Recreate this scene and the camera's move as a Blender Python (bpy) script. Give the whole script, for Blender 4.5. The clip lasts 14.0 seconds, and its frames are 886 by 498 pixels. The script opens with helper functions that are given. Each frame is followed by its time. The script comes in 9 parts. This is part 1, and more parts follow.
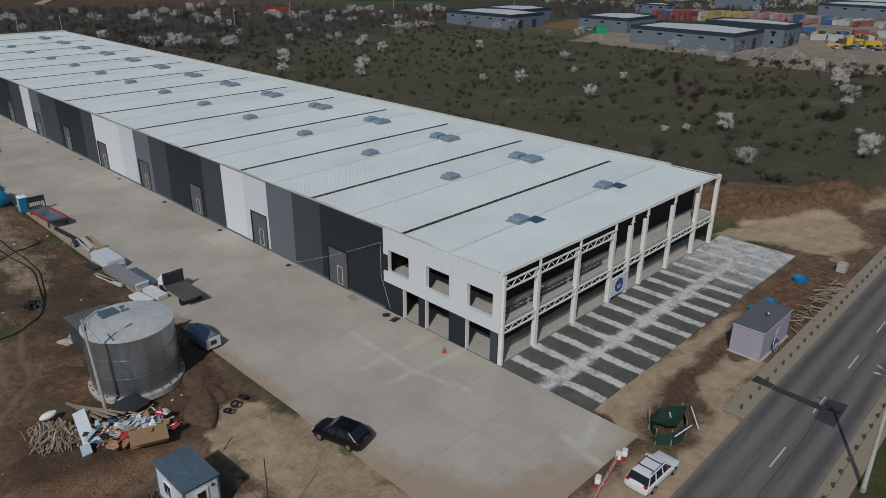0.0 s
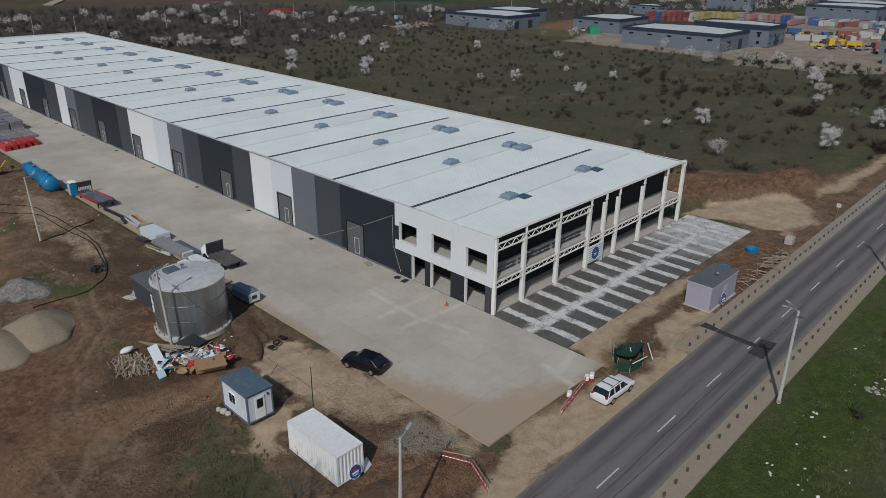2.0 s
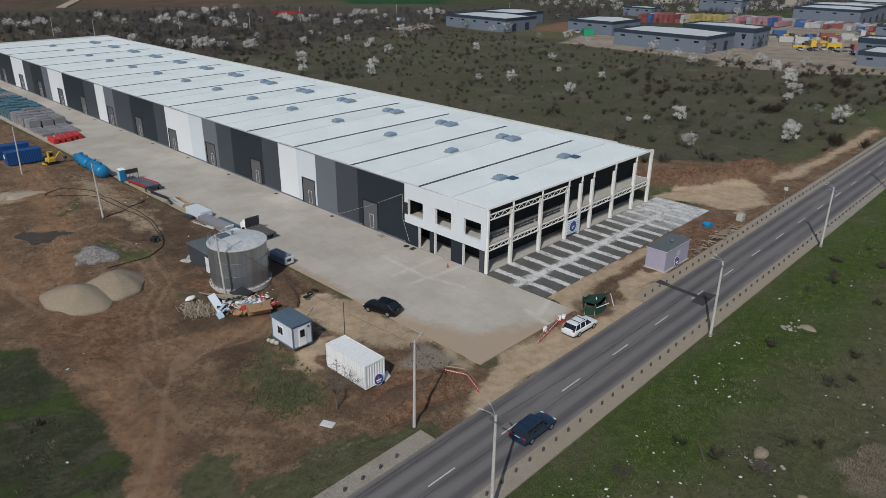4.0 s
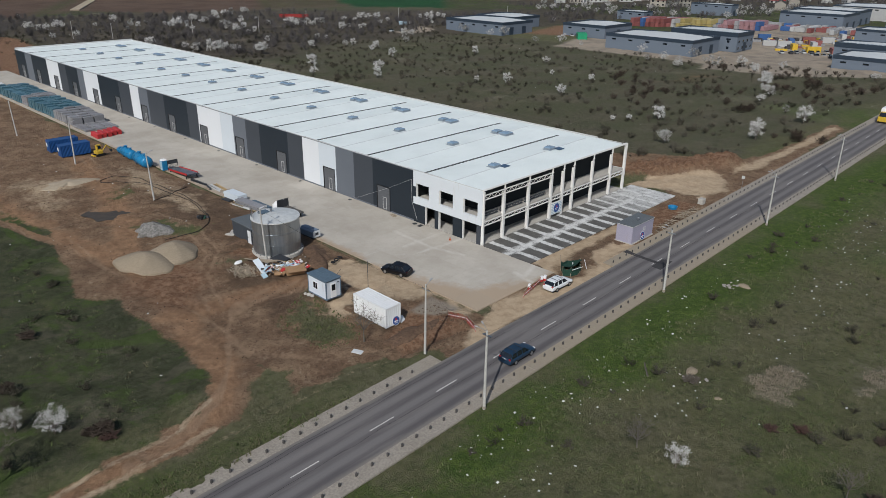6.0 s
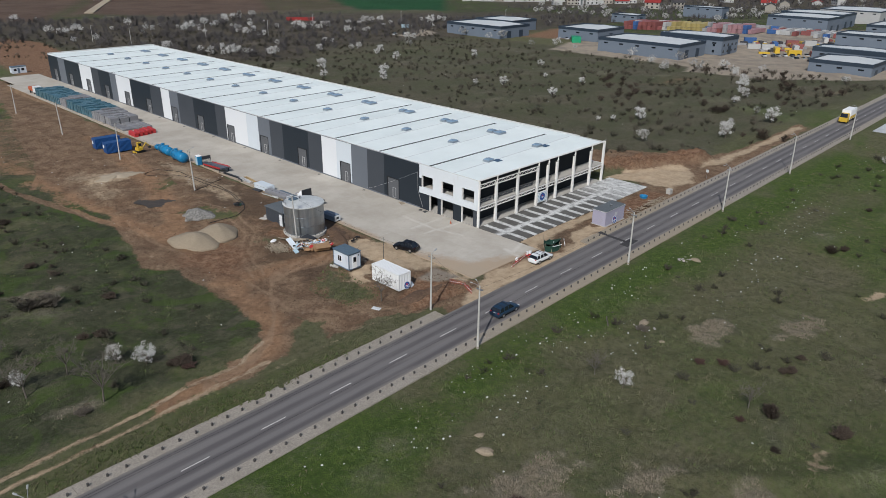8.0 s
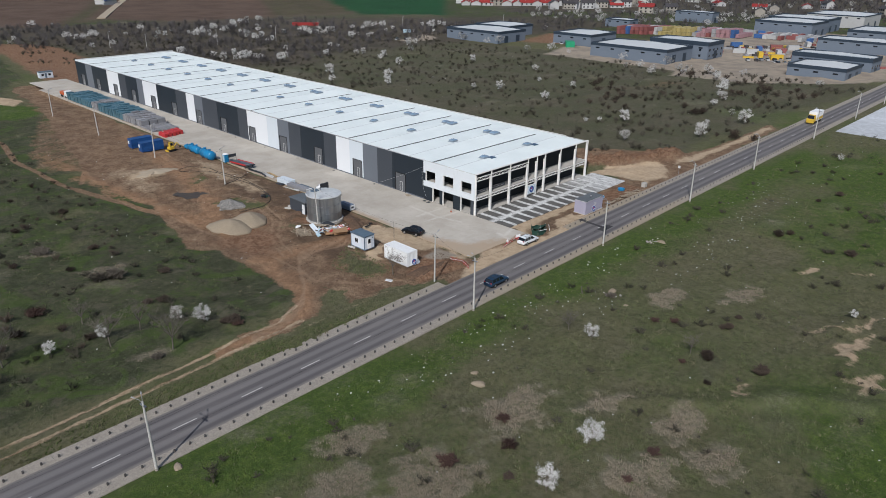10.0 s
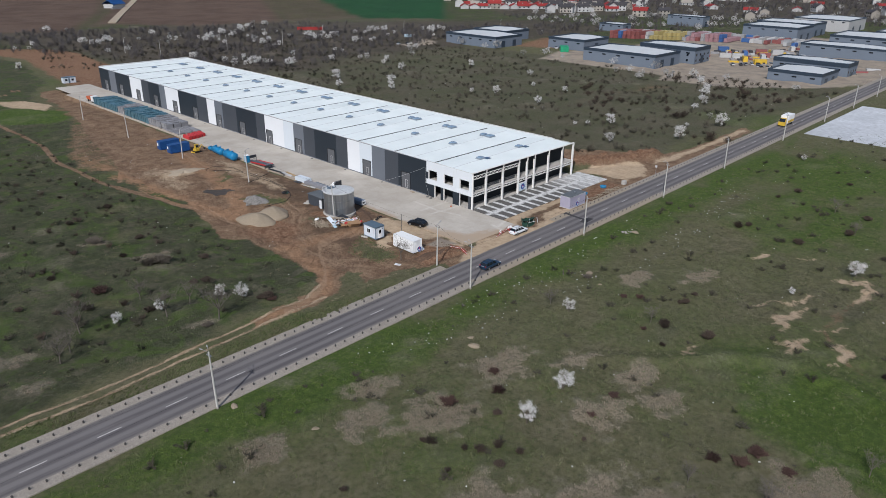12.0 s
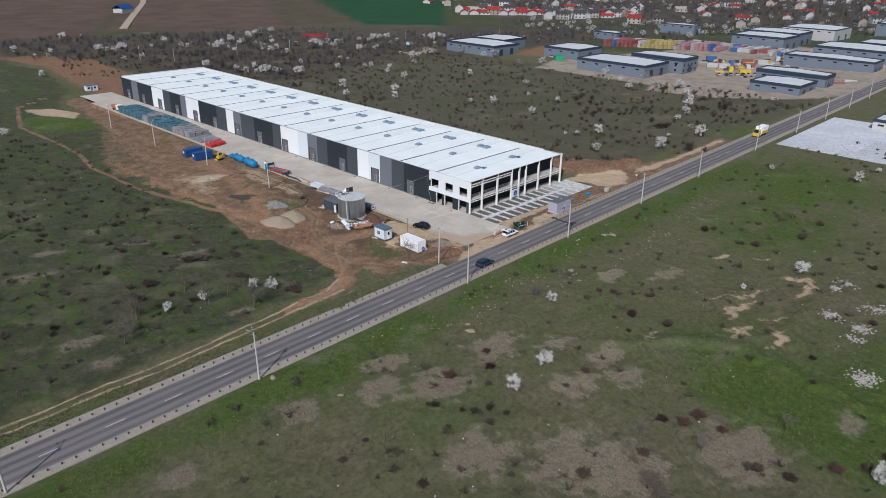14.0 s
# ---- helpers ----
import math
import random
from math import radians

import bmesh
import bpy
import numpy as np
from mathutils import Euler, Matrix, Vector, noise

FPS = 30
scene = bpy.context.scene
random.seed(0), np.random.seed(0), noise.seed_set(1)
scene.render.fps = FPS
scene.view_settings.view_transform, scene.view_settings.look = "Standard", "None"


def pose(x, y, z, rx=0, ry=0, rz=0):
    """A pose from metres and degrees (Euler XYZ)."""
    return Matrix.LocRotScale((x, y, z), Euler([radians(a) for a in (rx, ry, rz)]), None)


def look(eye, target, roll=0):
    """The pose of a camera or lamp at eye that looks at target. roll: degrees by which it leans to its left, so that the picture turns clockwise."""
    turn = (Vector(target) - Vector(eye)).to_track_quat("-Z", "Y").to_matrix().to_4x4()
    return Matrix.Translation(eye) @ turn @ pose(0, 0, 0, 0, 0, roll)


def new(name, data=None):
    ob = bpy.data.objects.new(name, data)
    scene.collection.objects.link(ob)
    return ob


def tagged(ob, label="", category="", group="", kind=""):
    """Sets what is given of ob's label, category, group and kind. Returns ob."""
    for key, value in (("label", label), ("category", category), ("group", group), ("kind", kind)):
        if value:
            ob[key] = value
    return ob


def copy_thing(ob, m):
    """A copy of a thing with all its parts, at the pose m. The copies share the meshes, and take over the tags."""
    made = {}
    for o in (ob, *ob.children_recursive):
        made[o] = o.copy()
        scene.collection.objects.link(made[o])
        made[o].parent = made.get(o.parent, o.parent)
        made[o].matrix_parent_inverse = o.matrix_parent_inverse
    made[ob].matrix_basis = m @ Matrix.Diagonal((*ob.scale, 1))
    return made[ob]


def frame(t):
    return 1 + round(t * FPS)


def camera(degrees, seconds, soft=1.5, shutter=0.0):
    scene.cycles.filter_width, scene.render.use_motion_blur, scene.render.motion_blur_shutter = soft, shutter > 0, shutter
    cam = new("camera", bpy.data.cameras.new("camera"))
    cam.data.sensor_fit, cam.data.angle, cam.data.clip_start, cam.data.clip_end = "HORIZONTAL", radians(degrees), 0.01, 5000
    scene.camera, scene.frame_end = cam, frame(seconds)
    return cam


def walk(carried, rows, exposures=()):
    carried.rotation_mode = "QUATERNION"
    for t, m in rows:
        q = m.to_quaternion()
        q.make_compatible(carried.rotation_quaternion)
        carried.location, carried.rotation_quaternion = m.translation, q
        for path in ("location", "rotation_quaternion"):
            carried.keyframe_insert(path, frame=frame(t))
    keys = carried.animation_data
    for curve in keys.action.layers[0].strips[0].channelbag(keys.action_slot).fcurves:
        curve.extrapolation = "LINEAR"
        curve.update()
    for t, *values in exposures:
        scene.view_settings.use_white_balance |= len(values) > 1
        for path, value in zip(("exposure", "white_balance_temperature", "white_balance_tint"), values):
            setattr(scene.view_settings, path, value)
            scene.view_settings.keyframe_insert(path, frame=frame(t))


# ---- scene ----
cam = camera(64.2, 14.0, soft=0.4)
PATH = [
    (0, (-41.851, -33.6, 33.744), (-40.529, -32.317, 32.964), 0.6),
    (0.5, (-43.742, -35.299, 34.105), (-42.42, -34.017, 33.325), 0.6),
    (1, (-46.14, -37.509, 34.724), (-44.819, -36.228, 33.942), 0.6),
    (1.5, (-48.779, -39.899, 35.249), (-47.455, -38.619, 34.468), 0.6),
    (2, (-51.482, -42.356, 35.814), (-50.158, -41.077, 35.032), 0.6),
    (2.5, (-54.359, -44.996, 36.525), (-53.035, -43.718, 35.741), 0.7),
    (3, (-57.28, -47.808, 37.222), (-55.957, -46.528, 36.439), 0.6),
    (5.5, (-73.242, -62.585, 41.242), (-71.918, -61.307, 40.459), 0.6),
    (6, (-76.688, -65.675, 42.169), (-75.363, -64.398, 41.387), 0.7),
    (6.5, (-80.183, -68.94, 43.304), (-78.859, -67.662, 42.521), 0.7),
    (7, (-83.82, -72.155, 44.447), (-82.494, -70.879, 43.664), 0.7),
    (7.5, (-87.122, -75.441, 45.671), (-85.797, -74.164, 44.887), 0.7),
    (8, (-90.653, -78.799, 46.954), (-89.329, -77.522, 46.168), 0.7),
    (10.5, (-107.975, -94.98, 52.832), (-106.65, -93.703, 52.048), 0.6),
    (11, (-111.423, -98.113, 54.254), (-110.098, -96.837, 53.468), 0.6),
    (11.5, (-114.846, -101.265, 55.662), (-113.521, -99.99, 54.876), 0.7),
    (12, (-118.238, -104.543, 57.214), (-116.913, -103.268, 56.428), 0.6),
    (12.5, (-121.801, -107.726, 59.023), (-120.475, -106.452, 58.236), 0.7),
    (13, (-125.34, -110.955, 61.139), (-124.014, -109.681, 60.352), 0.7),
    (13.5, (-128.821, -114.049, 63.243), (-127.494, -112.777, 62.456), 0.8),
    (14, (-132.275, -117.327, 65.511), (-130.948, -116.055, 64.723), 0.9),
]
walk(cam, [(t, look(e, g, r)) for t, e, g, r in PATH], exposures=[(0, -0.45, 6450, 8), (3, -0.17, 6450, 8), (6.5, 0.15, 6450, 8), (10.5, 0.31, 6320, 10), (14, 0.36, 6240, 12)])

# ---- light ----
world = bpy.data.worlds.new("sky")
scene.world = world
world.use_nodes = True
wn = world.node_tree.nodes
sky = wn.new("ShaderNodeTexSky")
sky.sky_type, sky.sun_disc = "NISHITA", False
sky.sun_elevation, sky.sun_rotation = radians(42), math.atan2(-0.88, -0.47)
sky.air_density, sky.dust_density = 1.0, 1.5
world.node_tree.links.new(sky.outputs[0], wn["Background"].inputs[0])
wn["Background"].inputs[1].default_value = 0.075

sun = new("sun", bpy.data.lights.new("sun", "SUN"))
sun.data.energy, sun.data.angle, sun.data.color = 3.0, radians(0.55), (1.0, 0.975, 0.94)
sun.matrix_world = look((-0.88, -0.47, 0.90), (0, 0, 0))

# ---- materials ----


class Nodes:
    """A small wrapper round a material's node tree."""

    def __init__(self, name):
        self.m = bpy.data.materials.new(name)
        self.m.use_nodes = True
        self.t = self.m.node_tree
        self.out = self.t.nodes["Principled BSDF"]
        self.pos = self.t.nodes.new("ShaderNodeNewGeometry").outputs["Position"]

    def link(self, a, b):
        self.t.links.new(a, b)

    def put(self, socket, v):
        if isinstance(v, (int, float)):
            socket.default_value = v
        elif isinstance(v, tuple):
            socket.default_value = v if len(v) == 4 else (*v, 1)
        else:
            self.link(v, socket)

    def noise(self, scale, detail=4, rough=0.6, vec=None, stretch=None, distort=0.0):
        n = self.t.nodes.new("ShaderNodeTexNoise")
        n.inputs["Scale"].default_value, n.inputs["Detail"].default_value = scale, detail
        n.inputs["Roughness"].default_value, n.inputs["Distortion"].default_value = rough, distort
        v = vec or self.pos
        if stretch:
            mp = self.t.nodes.new("ShaderNodeMapping")
            mp.inputs["Scale"].default_value = stretch
            self.link(v, mp.inputs[0])
            v = mp.outputs[0]
        self.link(v, n.inputs["Vector"])
        return n.outputs["Fac"]

    def attr(self, name):
        a = self.t.nodes.new("ShaderNodeAttribute")
        a.attribute_name = name
        return a.outputs["Fac"]

    def math(self, op, a, b=0.5, c=0.5):
        n = self.t.nodes.new("ShaderNodeMath")
        n.operation = op
        for i, v in enumerate((a, b, c)):
            self.put(n.inputs[i], v)
        return n.outputs[0]

    def step(self, v, lo, hi):
        n = self.t.nodes.new("ShaderNodeMapRange")
        n.interpolation_type = "SMOOTHSTEP"
        self.put(n.inputs[0], v)
        n.inputs[1].default_value, n.inputs[2].default_value = lo, hi
        return n.outputs[0]

    def mix(self, f, a, b, mode="MIX"):
        n = self.t.nodes.new("ShaderNodeMix")
        n.data_type, n.blend_type = "RGBA", mode
        self.put(n.inputs[0], f)
        self.put(n.inputs[6], a)
        self.put(n.inputs[7], b)
        return n.outputs[2]

    def axes(self):
        n = self.t.nodes.new("ShaderNodeSeparateXYZ")
        self.link(self.pos, n.inputs[0])
        return n.outputs

    def random(self):
        return self.t.nodes.new("ShaderNodeObjectInfo").outputs["Random"]

    def island(self):
        return self.t.nodes.new("ShaderNodeNewGeometry").outputs["Random Per Island"]

    def bump(self, h, strength=0.3, dist=0.05):
        n = self.t.nodes.new("ShaderNodeBump")
        n.inputs["Strength"].default_value, n.inputs["Distance"].default_value = strength, dist
        self.link(h, n.inputs["Height"])
        self.link(n.outputs[0], self.out.inputs["Normal"])

    def done(self, colour, rough=0.8, metal=0.0, spec=0.3):
        self.put(self.out.inputs["Base Color"], colour)
        self.put(self.out.inputs["Roughness"], rough)
        self.out.inputs["Metallic"].default_value = metal
        self.out.inputs["Specular IOR Level"].default_value = spec
        return self.m


def scaled(c, k):
    return tuple(min(1.0, v * k) for v in c)


def surface(name, c, rough=0.7, metal=0.0, vary=0.2, grain=8.0, patch=0.4, bump=0.15, spec=0.3, vary_ob=0.0, dirt=None, island=0.0):
    """A paint, metal, wood or stone with fine grain, large soft patches, and dirt where asked."""
    n = Nodes(name)
    col = n.mix(n.step(n.noise(grain, 5), 0.3, 0.7), scaled(c, 1 - vary), scaled(c, 1 + vary))
    col = n.mix(n.math("MULTIPLY", n.step(n.noise(patch, 3), 0.35, 0.75), 0.6), col, scaled(c, 1 - 1.3 * vary))
    if dirt:
        d = n.step(n.noise(1.3, 6, 0.7, stretch=(1, 1, 0.25)), 0.55, 0.8)
        col = n.mix(n.math("MULTIPLY", d, 0.5), col, dirt)
    if vary_ob:
        col = n.mix(n.math("MULTIPLY", n.random(), vary_ob), col, scaled(c, 0.45))
    if island:
        col = n.mix(n.math("MULTIPLY", n.island(), island), col, scaled(c, 0.4))
    if bump:
        n.bump(n.noise(grain * 2, 4), bump, 0.03)
    return n.done(col, rough, metal, spec)


M = {}
M["white_panel"] = surface("white_panel", (0.67, 0.69, 0.72), 0.45, vary=0.03, patch=0.15, bump=0.03, dirt=(0.6, 0.59, 0.56))
M["pale_panel"] = surface("pale_panel", (0.56, 0.61, 0.66), 0.45, vary=0.03, patch=0.15, bump=0.03, dirt=(0.5, 0.5, 0.5))
M["mid_panel"] = surface("mid_panel", (0.126, 0.140, 0.164), 0.55, vary=0.06, patch=0.2, bump=0.03)
M["dark_panel"] = surface("dark_panel", (0.050, 0.057, 0.069), 0.55, vary=0.08, patch=0.2, bump=0.03)
M["black_panel"] = surface("black_panel", (0.018, 0.025, 0.034), 0.55, vary=0.1, patch=0.2, bump=0.03)
M["white_paint"] = surface("white_paint", (0.72, 0.71, 0.69), 0.5, vary=0.05, patch=0.8, bump=0.05, dirt=(0.5, 0.46, 0.4))
# near-black colour that stands in for the shade inside the building
M["inner_shade"] = surface("inner_shade", (0.014, 0.018, 0.022), 0.8, vary=0.1)
M["inner_concrete"] = surface("inner_concrete", (0.40, 0.38, 0.35), 0.9, vary=0.12, grain=3, patch=0.3)
M["door_grey"] = surface("door_grey", (0.10, 0.105, 0.115), 0.5, vary=0.08)
M["door_frame"] = surface("door_frame", (0.015, 0.016, 0.019), 0.5, vary=0.1)
M["light_trim"] = surface("light_trim", (0.5, 0.5, 0.5), 0.5, vary=0.1)
M["gutter"] = surface("gutter", (0.035, 0.037, 0.04), 0.7, vary=0.25, grain=2)
M["sky_frame"] = surface("sky_frame", (0.24, 0.285, 0.33), 0.4, metal=0.3, vary=0.1)
M["steel"] = surface("steel", (0.35, 0.36, 0.38), 0.35, metal=0.9, vary=0.12, grain=2)
M["steel_grey"] = surface("steel_grey", (0.24, 0.24, 0.245), 0.6, metal=0.3, vary=0.12)
M["pole_concrete"] = surface("pole_concrete", (0.42, 0.41, 0.39), 0.85, vary=0.12, grain=6)
M["block"] = surface("block", (0.085, 0.08, 0.077), 0.9, vary=0.2, vary_ob=0.4)
M["dash"] = surface("dash", (0.50, 0.49, 0.47), 0.85, vary=0.22, grain=7, patch=1.2, dirt=(0.2, 0.19, 0.19))
M["hall_wall"] = surface("hall_wall", (0.135, 0.163, 0.205), 0.6, vary=0.06, patch=0.15, bump=0.03)
M["hall_band"] = surface("hall_band", (0.028, 0.042, 0.062), 0.5, vary=0.1, bump=0.03)
M["hall_roof"] = surface("hall_roof", (0.50, 0.52, 0.53), 0.7, vary=0.06, patch=0.1, bump=0.03)
M["dark_glass"] = surface("dark_glass", (0.012, 0.016, 0.022), 0.08, vary=0.2, bump=0, spec=0.6)
M["blue_roof"] = surface("blue_roof", (0.085, 0.125, 0.165), 0.6, vary=0.15, grain=3)
M["hut_wall"] = surface("hut_wall", (0.58, 0.62, 0.68), 0.5, vary=0.05, dirt=(0.35, 0.32, 0.28))
M["hut_frame"] = surface("hut_frame", (0.11, 0.15, 0.20), 0.5, vary=0.12)
M["container_white"] = surface("container_white", (0.70, 0.71, 0.72), 0.45, vary=0.05, dirt=(0.42, 0.36, 0.3))
M["grey_paint"] = surface("grey_paint", (0.33, 0.315, 0.40), 0.7, vary=0.08, dirt=(0.3, 0.27, 0.24))
M["roof_felt"] = surface("roof_felt", (0.105, 0.118, 0.13), 0.85, vary=0.15)


def shoulder_material():
    """Cast concrete, buried under tan dust where lorries cross it to the building site."""
    n = Nodes("shoulder_concrete")
    x, y, z = n.axes()
    col = n.mix(n.step(n.noise(5, 5), 0.3, 0.7), (0.225, 0.200, 0.172), (0.315, 0.282, 0.242))
    col = n.mix(n.math("MULTIPLY", n.step(n.noise(0.5, 4), 0.4, 0.72), 0.5), col, (0.205, 0.180, 0.150))
    near = n.math("SUBTRACT", n.math("ABSOLUTE", n.math("SUBTRACT", x, 8.0)), n.math("MULTIPLY", n.noise(0.25, 6, 0.7), 30.0))
    col = n.mix(n.math("MULTIPLY", n.step(near, 30.0, 8.0), 0.8), col, n.mix(n.noise(1.5, 6, 0.7), (0.235, 0.195, 0.145), (0.31, 0.262, 0.195)))
    n.bump(n.noise(10, 4), 0.15, 0.03)
    return n.done(col, 0.92)


def roof_material():
    n = Nodes("roof_sheet")
    x, y, z = n.axes()
    rib = n.math("SINE", n.math("MULTIPLY", y, 2 * math.pi / 0.3))
    col = n.mix(n.step(n.noise(0.12, 5), 0.35, 0.7), (0.74, 0.79, 0.78), (0.68, 0.73, 0.72))
    col = n.mix(n.math("MULTIPLY", n.step(n.noise(0.9, 6, 0.7, stretch=(0.2, 1, 1)), 0.5, 0.85), 0.3), col, (0.58, 0.59, 0.58))
    n.bump(rib, 0.4, 0.04)
    return n.done(col, 0.5, 0.0, 0.3)


def concrete_yard_material():
    n = Nodes("yard_concrete")
    col = n.mix(n.step(n.noise(0.13, 6, 0.65), 0.3, 0.7), (0.47, 0.435, 0.385), (0.37, 0.335, 0.29))
    col = n.mix(n.math("MULTIPLY", n.step(n.noise(1.7, 7, 0.75), 0.5, 0.8), 0.45), col, (0.30, 0.265, 0.225))
    col = n.mix(n.math("MULTIPLY", n.step(n.noise(0.35, 5, 0.7, distort=1.2), 0.58, 0.75), 0.4), col, (0.52, 0.5, 0.47))
    soil = n.math("ADD", n.attr("soil"), n.math("MULTIPLY", n.math("SUBTRACT", n.noise(0.6, 7, 0.7), 0.5), 0.9))
    col = n.mix(n.math("MULTIPLY", n.step(soil, 0.35, 0.8), 0.9), col, (0.36, 0.275, 0.195))
    pale = n.math("ADD", n.attr("pale"), n.math("MULTIPLY", n.math("SUBTRACT", n.noise(0.9, 7, 0.7), 0.5), 0.6))
    col = n.mix(n.math("MULTIPLY", n.step(pale, 0.2, 1.0), 0.7), col, (0.62, 0.60, 0.56))
    col = n.mix(n.math("MULTIPLY", n.random(), 0.2), col, (0.30, 0.27, 0.22))
    n.bump(n.noise(14, 4), 0.15, 0.02)
    return n.done(col, 0.9)


def front_slab_material():
    """Dark wet-looking concrete with chalky white lines across it and one along its middle."""
    n = Nodes("front_slab_concrete")
    x, y, z = n.axes()
    warp = n.math("MULTIPLY", n.math("SUBTRACT", n.noise(0.45, 5, 0.7), 0.5), 2.2)
    fine = n.math("MULTIPLY", n.math("SUBTRACT", n.noise(3.5, 7, 0.8), 0.5), 1.1)
    smear = n.math("MULTIPLY", n.math("SUBTRACT", n.noise(0.5, 6, 0.75, stretch=(0.5, 2.2, 1)), 0.5), 1.6)
    along = n.math("PINGPONG", n.math("ADD", n.math("ADD", x, 0.9), n.math("MULTIPLY", warp, 0.22)), 1.48)
    line = n.step(n.math("SUBTRACT", n.math("ADD", along, n.math("MULTIPLY", fine, 0.22)), n.math("MULTIPLY", smear, 0.42)), 0.58, 0.36)
    mid = n.math("ABSOLUTE", n.math("ADD", n.math("ADD", y, 4.9), n.math("MULTIPLY", warp, 0.8)))
    mid = n.step(n.math("SUBTRACT", n.math("ADD", mid, n.math("MULTIPLY", fine, 1.4)), smear), 1.1, 0.3)
    end = n.step(n.math("ADD", x, n.math("MULTIPLY", n.math("ADD", warp, smear), 6.0)), 26.0, 40.0)
    white = n.math("MAXIMUM", n.math("MAXIMUM", line, mid), n.math("MULTIPLY", end, 0.8))
    white = n.math("MULTIPLY", white, n.step(n.math("ADD", n.noise(0.7, 7, 0.8), n.math("MULTIPLY", fine, 0.3)), 0.26, 0.56))
    dark = n.mix(n.step(n.noise(0.5, 7, 0.75), 0.35, 0.7), (0.080, 0.077, 0.073), (0.122, 0.118, 0.110))
    dark = n.mix(n.math("MULTIPLY", n.step(n.noise(2.5, 7, 0.8), 0.5, 0.7), 0.35), dark, (0.18, 0.172, 0.16))
    col = n.mix(n.math("MULTIPLY", white, 0.95), dark, (0.60, 0.60, 0.59))
    n.bump(n.noise(9, 4), 0.15, 0.02)
    return n.done(col, 0.85)


def asphalt_material():
    n = Nodes("asphalt")
    x, y, z = n.axes()
    c = n.math("SUBTRACT", n.math("ADD", y, 22.1), n.math("MULTIPLY", x, 0.0105))
    track = n.math("PINGPONG", n.math("ADD", c, n.math("MULTIPLY", n.math("SUBTRACT", n.noise(0.08, 3, stretch=(0.3, 1, 1)), 0.5), 0.5)), 0.9)
    col = n.mix(n.step(track, 0.15, 0.75), (0.148, 0.138, 0.138), (0.088, 0.081, 0.083))
    col = n.mix(n.step(n.noise(0.5, 5, 0.7, stretch=(0.08, 1, 1)), 0.42, 0.75), col, (0.165, 0.152, 0.148))
    col = n.mix(n.math("MULTIPLY", n.step(n.noise(6, 6, 0.8), 0.5, 0.75), 0.3), col, (0.06, 0.057, 0.06))
    edge = n.math("ADD", n.math("ABSOLUTE", c), n.math("MULTIPLY", n.noise(0.7, 6, 0.7), 1.2))
    col = n.mix(n.math("MULTIPLY", n.step(edge, 3.4, 4.6), 0.75), col, (0.21, 0.185, 0.155))
    n.bump(n.noise(30, 3), 0.3, 0.01)
    return n.done(col, 0.85)


